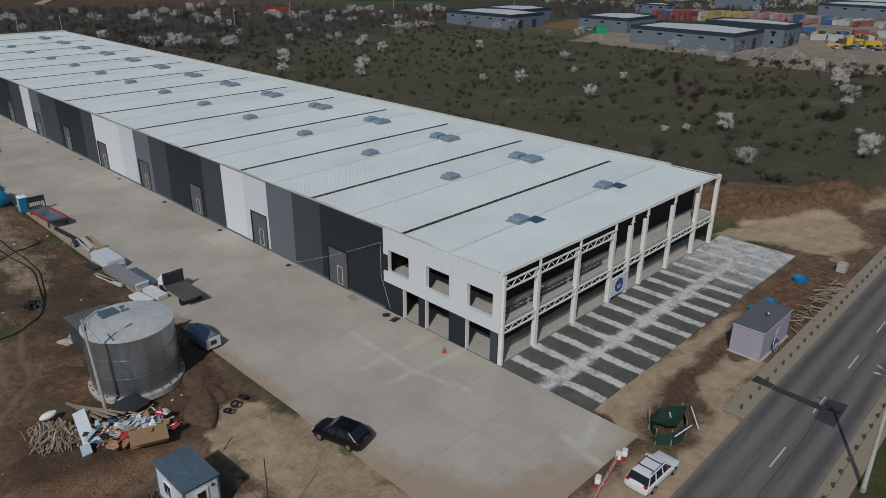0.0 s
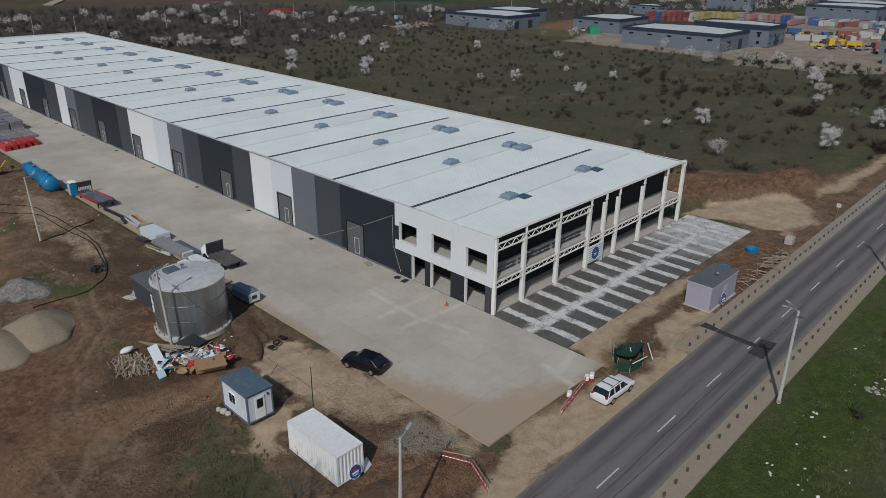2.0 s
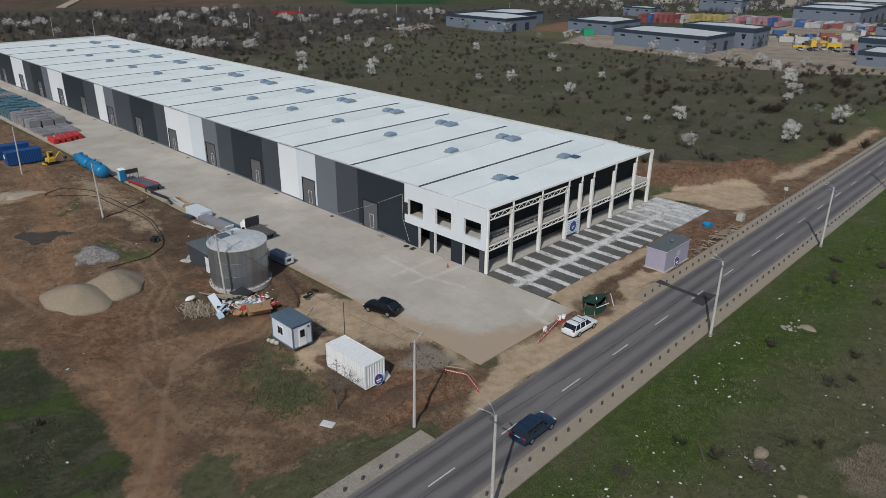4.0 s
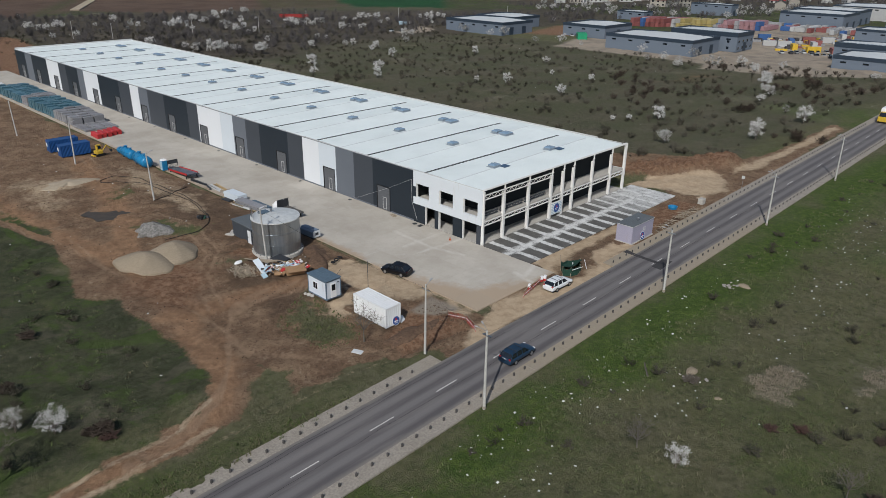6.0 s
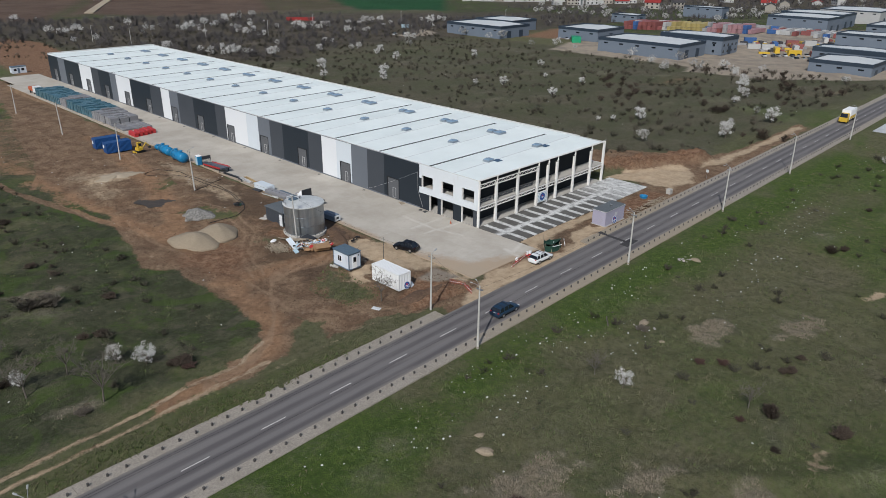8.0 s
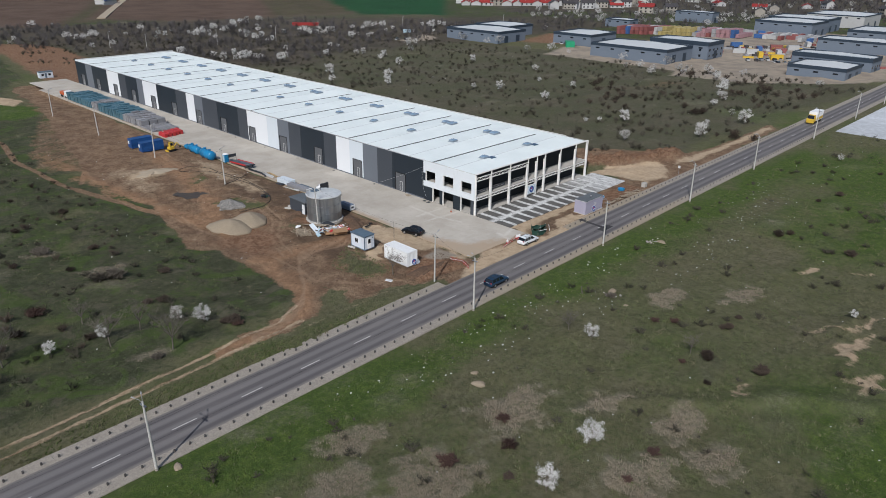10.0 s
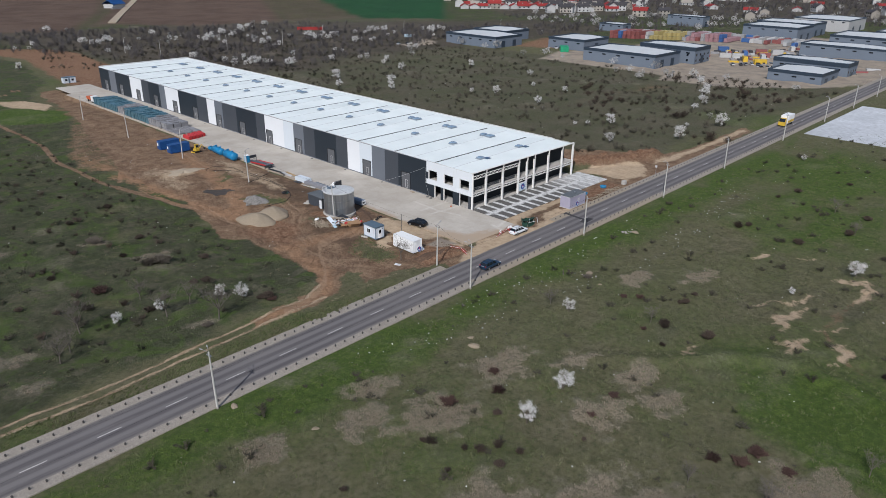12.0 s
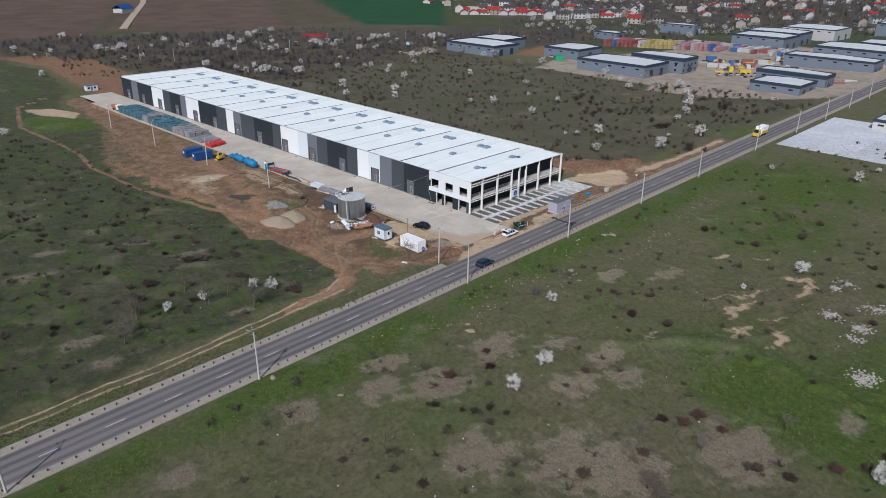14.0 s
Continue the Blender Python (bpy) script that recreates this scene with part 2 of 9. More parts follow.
def ground_material():
    n = Nodes("ground_soil_grass")
    fine = n.math("SUBTRACT", n.noise(1.6, 9, 0.75), 0.5)
    mid = n.math("SUBTRACT", n.noise(0.22, 6, 0.65), 0.5)
    mask = lambda name, soft=0.12, amt=0.75: n.step(n.math("ADD", n.attr(name), n.math("ADD", n.math("MULTIPLY", fine, amt), n.math("MULTIPLY", mid, 0.5))), 0.5 - soft, 0.5 + soft)
    speck = n.step(n.noise(4.2, 7, 0.8), 0.44, 0.60)
    clump = n.step(n.noise(1.05, 8, 0.78), 0.43, 0.60)
    g1 = n.mix(n.step(n.noise(0.05, 5, 0.6), 0.35, 0.68), (0.106, 0.114, 0.054), (0.142, 0.126, 0.080))
    g1 = n.mix(n.math("MULTIPLY", clump, 0.9), g1, (0.050, 0.060, 0.027))
    g1 = n.mix(n.math("MULTIPLY", speck, 0.8), g1, (0.150, 0.136, 0.090))
    blot = n.step(n.noise(0.32, 7, 0.7, distort=0.6), 0.40, 0.62)
    g1 = n.mix(n.math("MULTIPLY", blot, 0.4), g1, (0.078, 0.078, 0.036))
    wild = n.mix(n.step(n.noise(0.07, 6, 0.65), 0.38, 0.66), (0.056, 0.069, 0.033), (0.084, 0.079, 0.053))
    wild = n.mix(n.math("MULTIPLY", clump, 0.75), wild, (0.031, 0.036, 0.020))
    wild = n.mix(n.math("MULTIPLY", speck, 0.55), wild, (0.120, 0.108, 0.076))
    wild = n.mix(n.math("MULTIPLY", blot, 0.6), wild, (0.034, 0.043, 0.020))
    wild = n.mix(n.math("MULTIPLY", n.step(n.noise(0.13, 8, 0.72, distort=0.9), 0.49, 0.60), 0.65), wild, (0.064, 0.098, 0.024))
    wild = n.mix(n.math("MULTIPLY", n.step(n.noise(0.19, 8, 0.74, distort=0.5), 0.55, 0.64), 0.55), wild, (0.112, 0.100, 0.074))
    col = n.mix(mask("wild", 0.3), g1, wild)
    heath = n.mix(n.step(n.noise(0.045, 7, 0.68), 0.40, 0.62), (0.070, 0.080, 0.040), (0.108, 0.096, 0.068))
    heath = n.mix(n.math("MULTIPLY", blot, 0.5), heath, (0.056, 0.062, 0.033))
    heath = n.mix(n.math("MULTIPLY", clump, 0.6), heath, (0.040, 0.042, 0.026))
    heath = n.mix(n.math("MULTIPLY", speck, 0.6), heath, (0.145, 0.126, 0.092))
    heath = n.mix(n.math("MULTIPLY", n.step(n.noise(0.028, 6, 0.7, distort=1.0), 0.60, 0.70), 0.45), heath, (0.180, 0.150, 0.108))
    col = n.mix(mask("heath", 0.25), col, heath)
    floor = n.mix(n.step(n.noise(0.08, 7, 0.7), 0.38, 0.64), (0.098, 0.080, 0.066), (0.062, 0.053, 0.044))
    floor = n.mix(n.math("MULTIPLY", clump, 0.5), floor, (0.050, 0.046, 0.034))
    col = n.mix(n.math("MULTIPLY", mask("thicket", 0.35), 0.85), col, floor)
    lush = n.mix(n.step(n.noise(0.9, 8, 0.75), 0.40, 0.64), (0.050, 0.090, 0.017), (0.095, 0.138, 0.028))
    lush = n.mix(n.math("MULTIPLY", speck, 0.6), lush, (0.036, 0.054, 0.018))
    col = n.mix(n.math("MULTIPLY", mask("green", 0.3), 0.9), col, lush)
    straw = n.mix(n.step(n.noise(2.6, 8, 0.8), 0.40, 0.62), (0.185, 0.155, 0.120), (0.300, 0.256, 0.204))
    col = n.mix(n.math("MULTIPLY", mask("dry", 0.36, 0.95), 0.62), col, straw)
    soil = n.mix(n.step(n.noise(0.28, 8, 0.72), 0.38, 0.64), (0.160, 0.102, 0.066), (0.262, 0.178, 0.116))
    soil = n.mix(n.math("MULTIPLY", n.step(n.noise(2.0, 8, 0.78, distort=0.8), 0.47, 0.62), 0.75), soil, (0.102, 0.064, 0.042))
    soil = n.mix(n.math("MULTIPLY", n.step(n.noise(0.75, 8, 0.75), 0.56, 0.68), 0.6), soil, (0.350, 0.270, 0.190))
    soil = n.mix(n.math("MULTIPLY", n.step(n.noise(6.0, 6, 0.8), 0.56, 0.68), 0.5), soil, (0.255, 0.195, 0.14))
    soil = n.mix(n.math("MULTIPLY", mask("damp", 0.3), 0.6), soil, (0.080, 0.056, 0.040))
    soil = n.mix(n.math("MULTIPLY", mask("pack", 0.35, 0.5), 0.7), soil, n.mix(n.step(n.noise(1.1, 8, 0.75), 0.4, 0.62), (0.335, 0.200, 0.118), (0.235, 0.136, 0.080)))
    soil = n.mix(n.math("MULTIPLY", mask("rut", 0.18, 0.35), 0.6), soil, (0.318, 0.218, 0.146))
    col = n.mix(mask("soil"), col, soil)
    red = n.mix(n.step(n.noise(1.2, 8, 0.75), 0.40, 0.62), (0.150, 0.083, 0.050), (0.260, 0.160, 0.104))
    col = n.mix(mask("red", 0.22), col, red)
    tan = n.mix(n.step(n.noise(0.7, 8, 0.75), 0.40, 0.62), (0.42, 0.325, 0.225), (0.335, 0.252, 0.170))
    tan = n.mix(n.math("MULTIPLY", n.step(n.noise(0.4, 8, 0.72, distort=0.8), 0.50, 0.66), 0.38), tan, (0.245, 0.172, 0.112))
    col = n.mix(mask("tan", 0.16), col, tan)
    plough = n.mix(n.step(n.noise(0.03, 7, 0.65), 0.38, 0.66), (0.118, 0.082, 0.063), (0.086, 0.058, 0.045))
    col = n.mix(n.attr("plough"), col, plough)
    crop = n.mix(n.step(n.noise(0.03, 6, 0.6), 0.35, 0.7), (0.022, 0.072, 0.030), (0.018, 0.056, 0.025))
    col = n.mix(n.attr("crop"), col, crop)
    grey = n.mix(n.step(n.noise(0.1, 7, 0.65), 0.38, 0.66), (0.33, 0.278, 0.220), (0.235, 0.200, 0.165))
    col = n.mix(mask("gravel", 0.2, 0.35), col, grey)
    rugged = n.math("ADD", n.noise(1.3, 9, 0.75), n.math("MULTIPLY", n.noise(6, 5, 0.7), 0.5))
    n.bump(n.math("MULTIPLY", rugged, n.math("SUBTRACT", 1.0, n.math("MULTIPLY", mask("tan", 0.3), 0.75))), 1.0, 0.4)
    return n.done(col, 0.95, 0, 0.1)


M["lot"] = surface("lot", (0.50, 0.52, 0.55), 0.9, vary=0.15, grain=0.6, patch=0.12, island=0.3, dirt=(0.3, 0.27, 0.23))
M["kerb"] = shoulder_material()
M["roof"] = roof_material()
M["yard"] = concrete_yard_material()
M["slab"] = front_slab_material()
M["asphalt"] = asphalt_material()
M["ground"] = ground_material()

# ---- mesh helpers ----


class Mesh:
    """Vertices and faces, gathered and then made into one mesh object."""

    def __init__(self):
        self.v, self.f = [], []

    def add(self, verts, faces):
        k = len(self.v)
        self.v.extend(verts)
        self.f.extend([tuple(i + k for i in f) for f in faces])
        return self

    def box(self, x0, y0, z0, x1, y1, z1, m=None):
        vs = [(x, y, z) for z in (z0, z1) for x, y in ((x0, y0), (x1, y0), (x1, y1), (x0, y1))]
        if m is not None:
            vs = [tuple(m @ Vector(p)) for p in vs]
        return self.add(vs, [(3, 2, 1, 0), (4, 5, 6, 7), (0, 1, 5, 4), (1, 2, 6, 5), (2, 3, 7, 6), (3, 0, 4, 7)])

    def bevel_box(self, x0, y0, z0, x1, y1, z1, b, m=None):
        """A box whose upright and upper edges are cut."""
        ring = lambda d, z: [(x0 + b + d, y0 + d, z), (x1 - b - d, y0 + d, z), (x1 - d, y0 + b + d, z), (x1 - d, y1 - b - d, z),
                             (x1 - b - d, y1 - d, z), (x0 + b + d, y1 - d, z), (x0 + d, y1 - b - d, z), (x0 + d, y0 + b + d, z)]
        vs = ring(0, z0) + ring(0, z1 - b) + ring(b * 0.7, z1)
        fs = [tuple(range(7, -1, -1)), tuple(range(16, 24))]
        fs += [(i + 8 * k, (i + 1) % 8 + 8 * k, (i + 1) % 8 + 8 * k + 8, i + 8 * k + 8) for k in (0, 1) for i in range(8)]
        if m is not None:
            vs = [tuple(m @ Vector(p)) for p in vs]
        return self.add(vs, fs)

    def tube(self, p, q, r, r2=None, n=8, caps=True):
        p, q = Vector(p), Vector(q)
        d = (q - p).normalized()
        a = d.orthogonal().normalized()
        b = d.cross(a)
        r2 = r if r2 is None else r2
        vs = []
        for c, rad in ((p, r), (q, r2)):
            vs += [tuple(c + rad * (math.cos(2 * math.pi * i / n) * a + math.sin(2 * math.pi * i / n) * b)) for i in range(n)]
        fs = [(i, (i + 1) % n, n + (i + 1) % n, n + i) for i in range(n)]
        if caps:
            fs += [tuple(range(n - 1, -1, -1)), tuple(range(n, 2 * n))]
        return self.add(vs, fs)

    def path(self, pts, r, n=6):
        for p, q in zip(pts, pts[1:]):
            self.tube(p, q, r, n=n)
        return self

    def prism(self, poly, z0, z1):
        n = len(poly)
        vs = [(x, y, z0) for x, y in poly] + [(x, y, z1) for x, y in poly]
        return self.add(vs, [tuple(range(n - 1, -1, -1)), tuple(range(n, 2 * n))] + [(i, (i + 1) % n, n + (i + 1) % n, n + i) for i in range(n)])

    def loft(self, rings, cap=True):
        """Rings of equally many points, skinned one to the next."""
        n = len(rings[0])
        vs = [tuple(p) for r in rings for p in r]
        fs = [(i + n * k, (i + 1) % n + n * k, (i + 1) % n + n * k + n, i + n * k + n) for k in range(len(rings) - 1) for i in range(n)]
        if cap:
            fs += [tuple(range(n - 1, -1, -1)), tuple(range(n * (len(rings) - 1), n * len(rings)))]
        return self.add(vs, fs)

    def ob(self, name, mat, smooth=False):
        me = bpy.data.meshes.new(name)
        me.from_pydata(self.v, [], self.f)
        me.materials.append(mat)
        if smooth:
            me.shade_smooth()
        me.update()
        return new(name, me)


def thing(name, label, category, m=None, group="", kind=""):
    """An Empty at a thing's base."""
    ob = new(name)
    ob.empty_display_size = 0.2
    if m is not None:
        ob.matrix_basis = m
    return tagged(ob, label, category, group, kind)


def part(name, mesh, material, parent, label="", smooth=False):
    ob = mesh.ob(name, material, smooth)
    ob.parent = parent
    return tagged(ob, label)


def single(name, mesh, material, label, category, m=None, group="", kind="", smooth=False):
    ob = mesh.ob(name, material, smooth)
    if m is not None:
        ob.matrix_basis = m
    return tagged(ob, label, category, group, kind)


def shared(name, ob, parent, m):
    """One more piece on the mesh of ob."""
    o = new(name, ob.data)
    o.parent = parent
    o.matrix_basis = m
    return o


# ---- ground ----
ROAD = pose(0, -22.33, 0, 0, 0, 0.6)   # the road's own frame, its x along the centre line
ROAD_Y0, ROAD_Y1 = -3.25, 3.65       # asphalt, from the centre line
KERB_L, KERB_R = 5.45, -5.0          # outer edges of the concrete shoulders


def spaced(lo, hi, fine, far, grow):
    out, x, s = [lo], lo, fine
    while x < hi:
        x += fine
        out.append(x)
    up, s, x = [], fine, out[-1]
    while x < far:
        s *= grow
        x += s
        up.append(x)
    down, s, x = [], fine, lo
    while x > -far:
        s *= grow
        x -= s
        down.append(x)
    return np.array(down[::-1] + out + up)


def away(P, poly, closed=True):
    """Distance from a polygon's or line's edge; negative inside a polygon."""
    poly = np.array(poly, float)
    best, inside = np.full(len(P), 1e9), np.zeros(len(P), bool)
    last = len(poly) if closed else len(poly) - 1
    for i in range(last):
        a, b = poly[i], poly[(i + 1) % len(poly)]
        d = b - a
        t = np.clip(((P - a) @ d) / (d @ d), 0, 1)
        best = np.minimum(best, np.linalg.norm(P - a - t[:, None] * d, axis=1))
        if closed and a[1] != b[1]:
            cross = (a[1] > P[:, 1]) != (b[1] > P[:, 1])
            inside ^= cross & (P[:, 0] < a[0] + (P[:, 1] - a[1]) / (b[1] - a[1]) * d[0])
    return np.where(inside, -best, best)


def waves(P, size, seed, n=5):
    """Smooth wandering values from about -1 to 1."""
    r = np.random.RandomState(seed)
    out = np.zeros(len(P))
    for k in range(n):
        for j in range(3):
            a = r.uniform(0, 2 * np.pi)
            w = 2 * np.pi / (size / 1.7 ** k) * r.uniform(0.7, 1.3)
            out += 0.62 ** k * np.sin(P @ np.array([np.cos(a), np.sin(a)]) * w + r.uniform(0, 6.28)) / 2.2
    return out


def zone(P, poly, soft, closed=True, width=0.0):
    """1 inside, 0 outside, 0.5 on the edge."""
    return np.clip(0.5 - (away(P, poly, closed) - width) / (2 * soft), 0, 1)


SOIL = [(-17, -13.5), (-17, 160), (-14, 196), (-10, 232), (-17, 236), (-22, 222), (-24, 200), (-27, 180), (-31, 155), (-40, 118), (-44, 98), (-47.5, 83), (-47, 70), (-46, 62), (-45, 52),
        (-48, 40), (-49, 32), (-51, 26), (-47.5, 20), (-47.3, 8.2), (-47.8, -2.7), (-49.4, -7), (-53.8, -8.8), (-57.4, -10.2), (-66, -11), (-66, -13), (-57, -13.2), (-50, -12.6), (-45, -8.2), (-42, -6.2), (-40.8, -9), (-43.6, -12), (-40, -12.6), (-35.6, -13), (-31, -15), (-26, -17), (-17, -17)]
PACK = [[(-66, -12), (-57, -11.6), (-50, -9.3), (-46.3, -3), (-44.5, 7), (-41.5, 18), (-41, 32), (-45, 50), (-47.5, 75), (-48.5, 110)], [(-44, 12), (-36, 11), (-27, 9), (-18, 4)], [(-41, 34), (-35, 47), (-31, 64), (-27, 85), (-24, 115)]]
TRACK_A = [(-300, -18.5), (-180, -16.4), (-108, -14.8), (-92, -14.5), (-85, -14.1), (-77, -13.8), (-64.4, -13.0), (-57, -12.6), (-52, -12.0)]
TRACK_B = [(-300, -16.6), (-180, -14.6), (-108, -13.1), (-92, -12.7), (-85, -12.5), (-77, -12.0), (-67.5, -11.4), (-61, -10.6), (-55, -10.2), (-50, -7.5)]
TRACK_C = [(-41, 20), (-45, 45), (-50, 66), (-52.8, 80), (-53.8, 92), (-54.9, 110), (-51.5, 132), (-51.7, 160), (-52.8, 185), (-46, 210), (-39.5, 232), (-20, 250)]
TRACK_D = [(-49.7, 79.5), (-44.7, 90), (-39.9, 108), (-36, 124), (-30.9, 141), (-27, 165)]
GRASS_ISLES = [[(-27, 7.5), (-29, 0.7), (-29, -6), (-31, -9.6), (-36.6, -7.3), (-37, -1.3), (-35.3, 2.5), (-30.4, 5.2)], [(-36.5, 56), (-28, 66), (-24, 70), (-27, 60)], [(-47, 165), (-33, 178), (-28, 165), (-40, 140), (-48, 145)], [(-36, 46), (-30, 45), (-26, 36), (-29, 31), (-33, 37)], [(-33, 23), (-30, 26), (-28, 21), (-32, 18)]]
DAMP = [[(1, -12.6), (5, -12), (16.5, -11.9), (16.8, -13.3), (9, -13.8), (6, -16), (1, -15.5)], [(-36, 2), (-26, 4), (-17.5, 8), (-17.5, 60), (-27, 58), (-29, 45), (-27, 30), (-34, 20)], [(8, -12.5), (17, -12), (17, -15.5), (6, -16)], [(26, -10.8), (43, -10.6), (44, -15), (27, -16.5)], [(-31, -10), (-20, -8), (-19, -15), (-31, -15)]]
FRONT_SOIL = [(-0.5, -9), (44, -9), (52, 1), (44, 14), (42, 26), (60, 20), (72, 4), (76, -8), (96, -10.5), (130, -10), (130, -14.5), (96, -15.5), (70, -17.6), (6, -17.8), (6, -19.9), (-27, -19.9), (-27, -17), (-18, -16)]
BERM = [(44, 9), (52, 5), (60, 0), (68, -3.5), (74, -5)]
TAN = [[(0, -9.5), (25, -9.6), (25, -11.2), (14, -11.5), (4, -12.2), (0, -13.0)], [(43, 1), (47, -9), (46, -13), (56, -14), (66, -10.5), (62, -5), (52, -1)], [(66, -12.5), (128, -14), (128, -11.5), (72, -9.5)],
       [(9.5, -14.2), (17, -13.6), (17, -17.0), (8, -18), (6, -20), (-26, -20), (-25, -18), (-16, -15.5), (-14, -13.8), (-2, -14.2), (-1.5, -16.4), (6.5, -17)],
       [(-28.6, 1.4), (-29.8, -0.8), (-29.4, -3.3), (-27.8, -3.8), (-24.2, 0.8), (-25.5, 1.9)], [(-22.6, 9), (-19.3, 11), (-18, 8), (-19, 3.4), (-21.6, 0.9), (-23.4, 2.2)],
       [(-24, 4), (-17.5, 10.5), (-15.5, 8), (-15.5, -14.5), (-19, -13.5), (-18, -7), (-23, -3)]]
PATH_SOUTH = [(27, -73), (22, -81), (15.5, -81), (6, -79), (-2.4, -79.5), (-9.6, -84.3), (-13, -90)]
BANKS = [[(-36, -57), (-30, -65), (-23, -70), (-16, -80), (-17, -84), (-19, -95), (-20, -104)], [(10, -70), (0, -70), (-5, -74), (-12, -77)], [(24, -78), (14, -84), (2, -82), (-8, -87)]]
LUSH = [(-25, -79), (-21, -86), (-20, -95), (-22, -104), (-29, -103), (-35, -94), (-33.5, -86), (-33.4, -81)]
SANDY = [([(-2, -66.5), (0.4, -68.3), (5.4, -72.3), (9.6, -72.4)], 0.9), ([(3, -74.6), (0, -74.3), (-5.2, -73.4), (-6, -75)], 1.2), ([(-12.5, -77), (-9, -78.2)], 1.1), ([(-10.5, -84.6), (-6, -83.2)], 1.2), ([(14, -81.6), (19, -81.6), (22, -79), (20.7, -74.6)], 1.2),
         ([(20.5, -59), (22.5, -60.5)], 1.3), ([(27, -66), (27.5, -68)], 1.0), ([(-3, -79), (-1, -80.5)], 0.9), ([(-25, -67), (-23, -67.6)], 0.7)]


# wheel ruts across the bare soil
TURN = [(-20, 5.5), (-28, 8.5), (-34, 9.5), (-38.5, 8.0), (-42.0, 3.0), (-44.6, -2.0), (-48.3, -6.9), (-52.8, -9.9), (-60, -11.2)]
RUTS = [[(x + 0.55 * off, y + 0.8 * off) for x, y in TURN] for off in (-1.7, -0.9, 0, 0.8, 1.7)]
RUTS += [[(-30, -12.2), (-37, -9.6), (-42.5, -3.5 + off), (-41.5, 5 + off), (-42.5, 18), (-44, 30), (-45.5 + off, 48)] for off in (0, 1.7)]
RUTS += [[(-40.5 + off, 10), (-37 + off, 20), (-32 + off, 26), (-29.5 + off, 36), (-31 + off, 48)] for off in (0, 1.8)]
RUTS += [[(-46.6 + off, 40), (-49.5 + off, 70), (-53 + off, 95), (-53 + off, 118)] for off in (0, 1.8)] + [[(-24.5 + off, 62), (-27.5 + off, 74), (-26 + off, 90), (-24 + off, 118)] for off in (0, 1.8)]


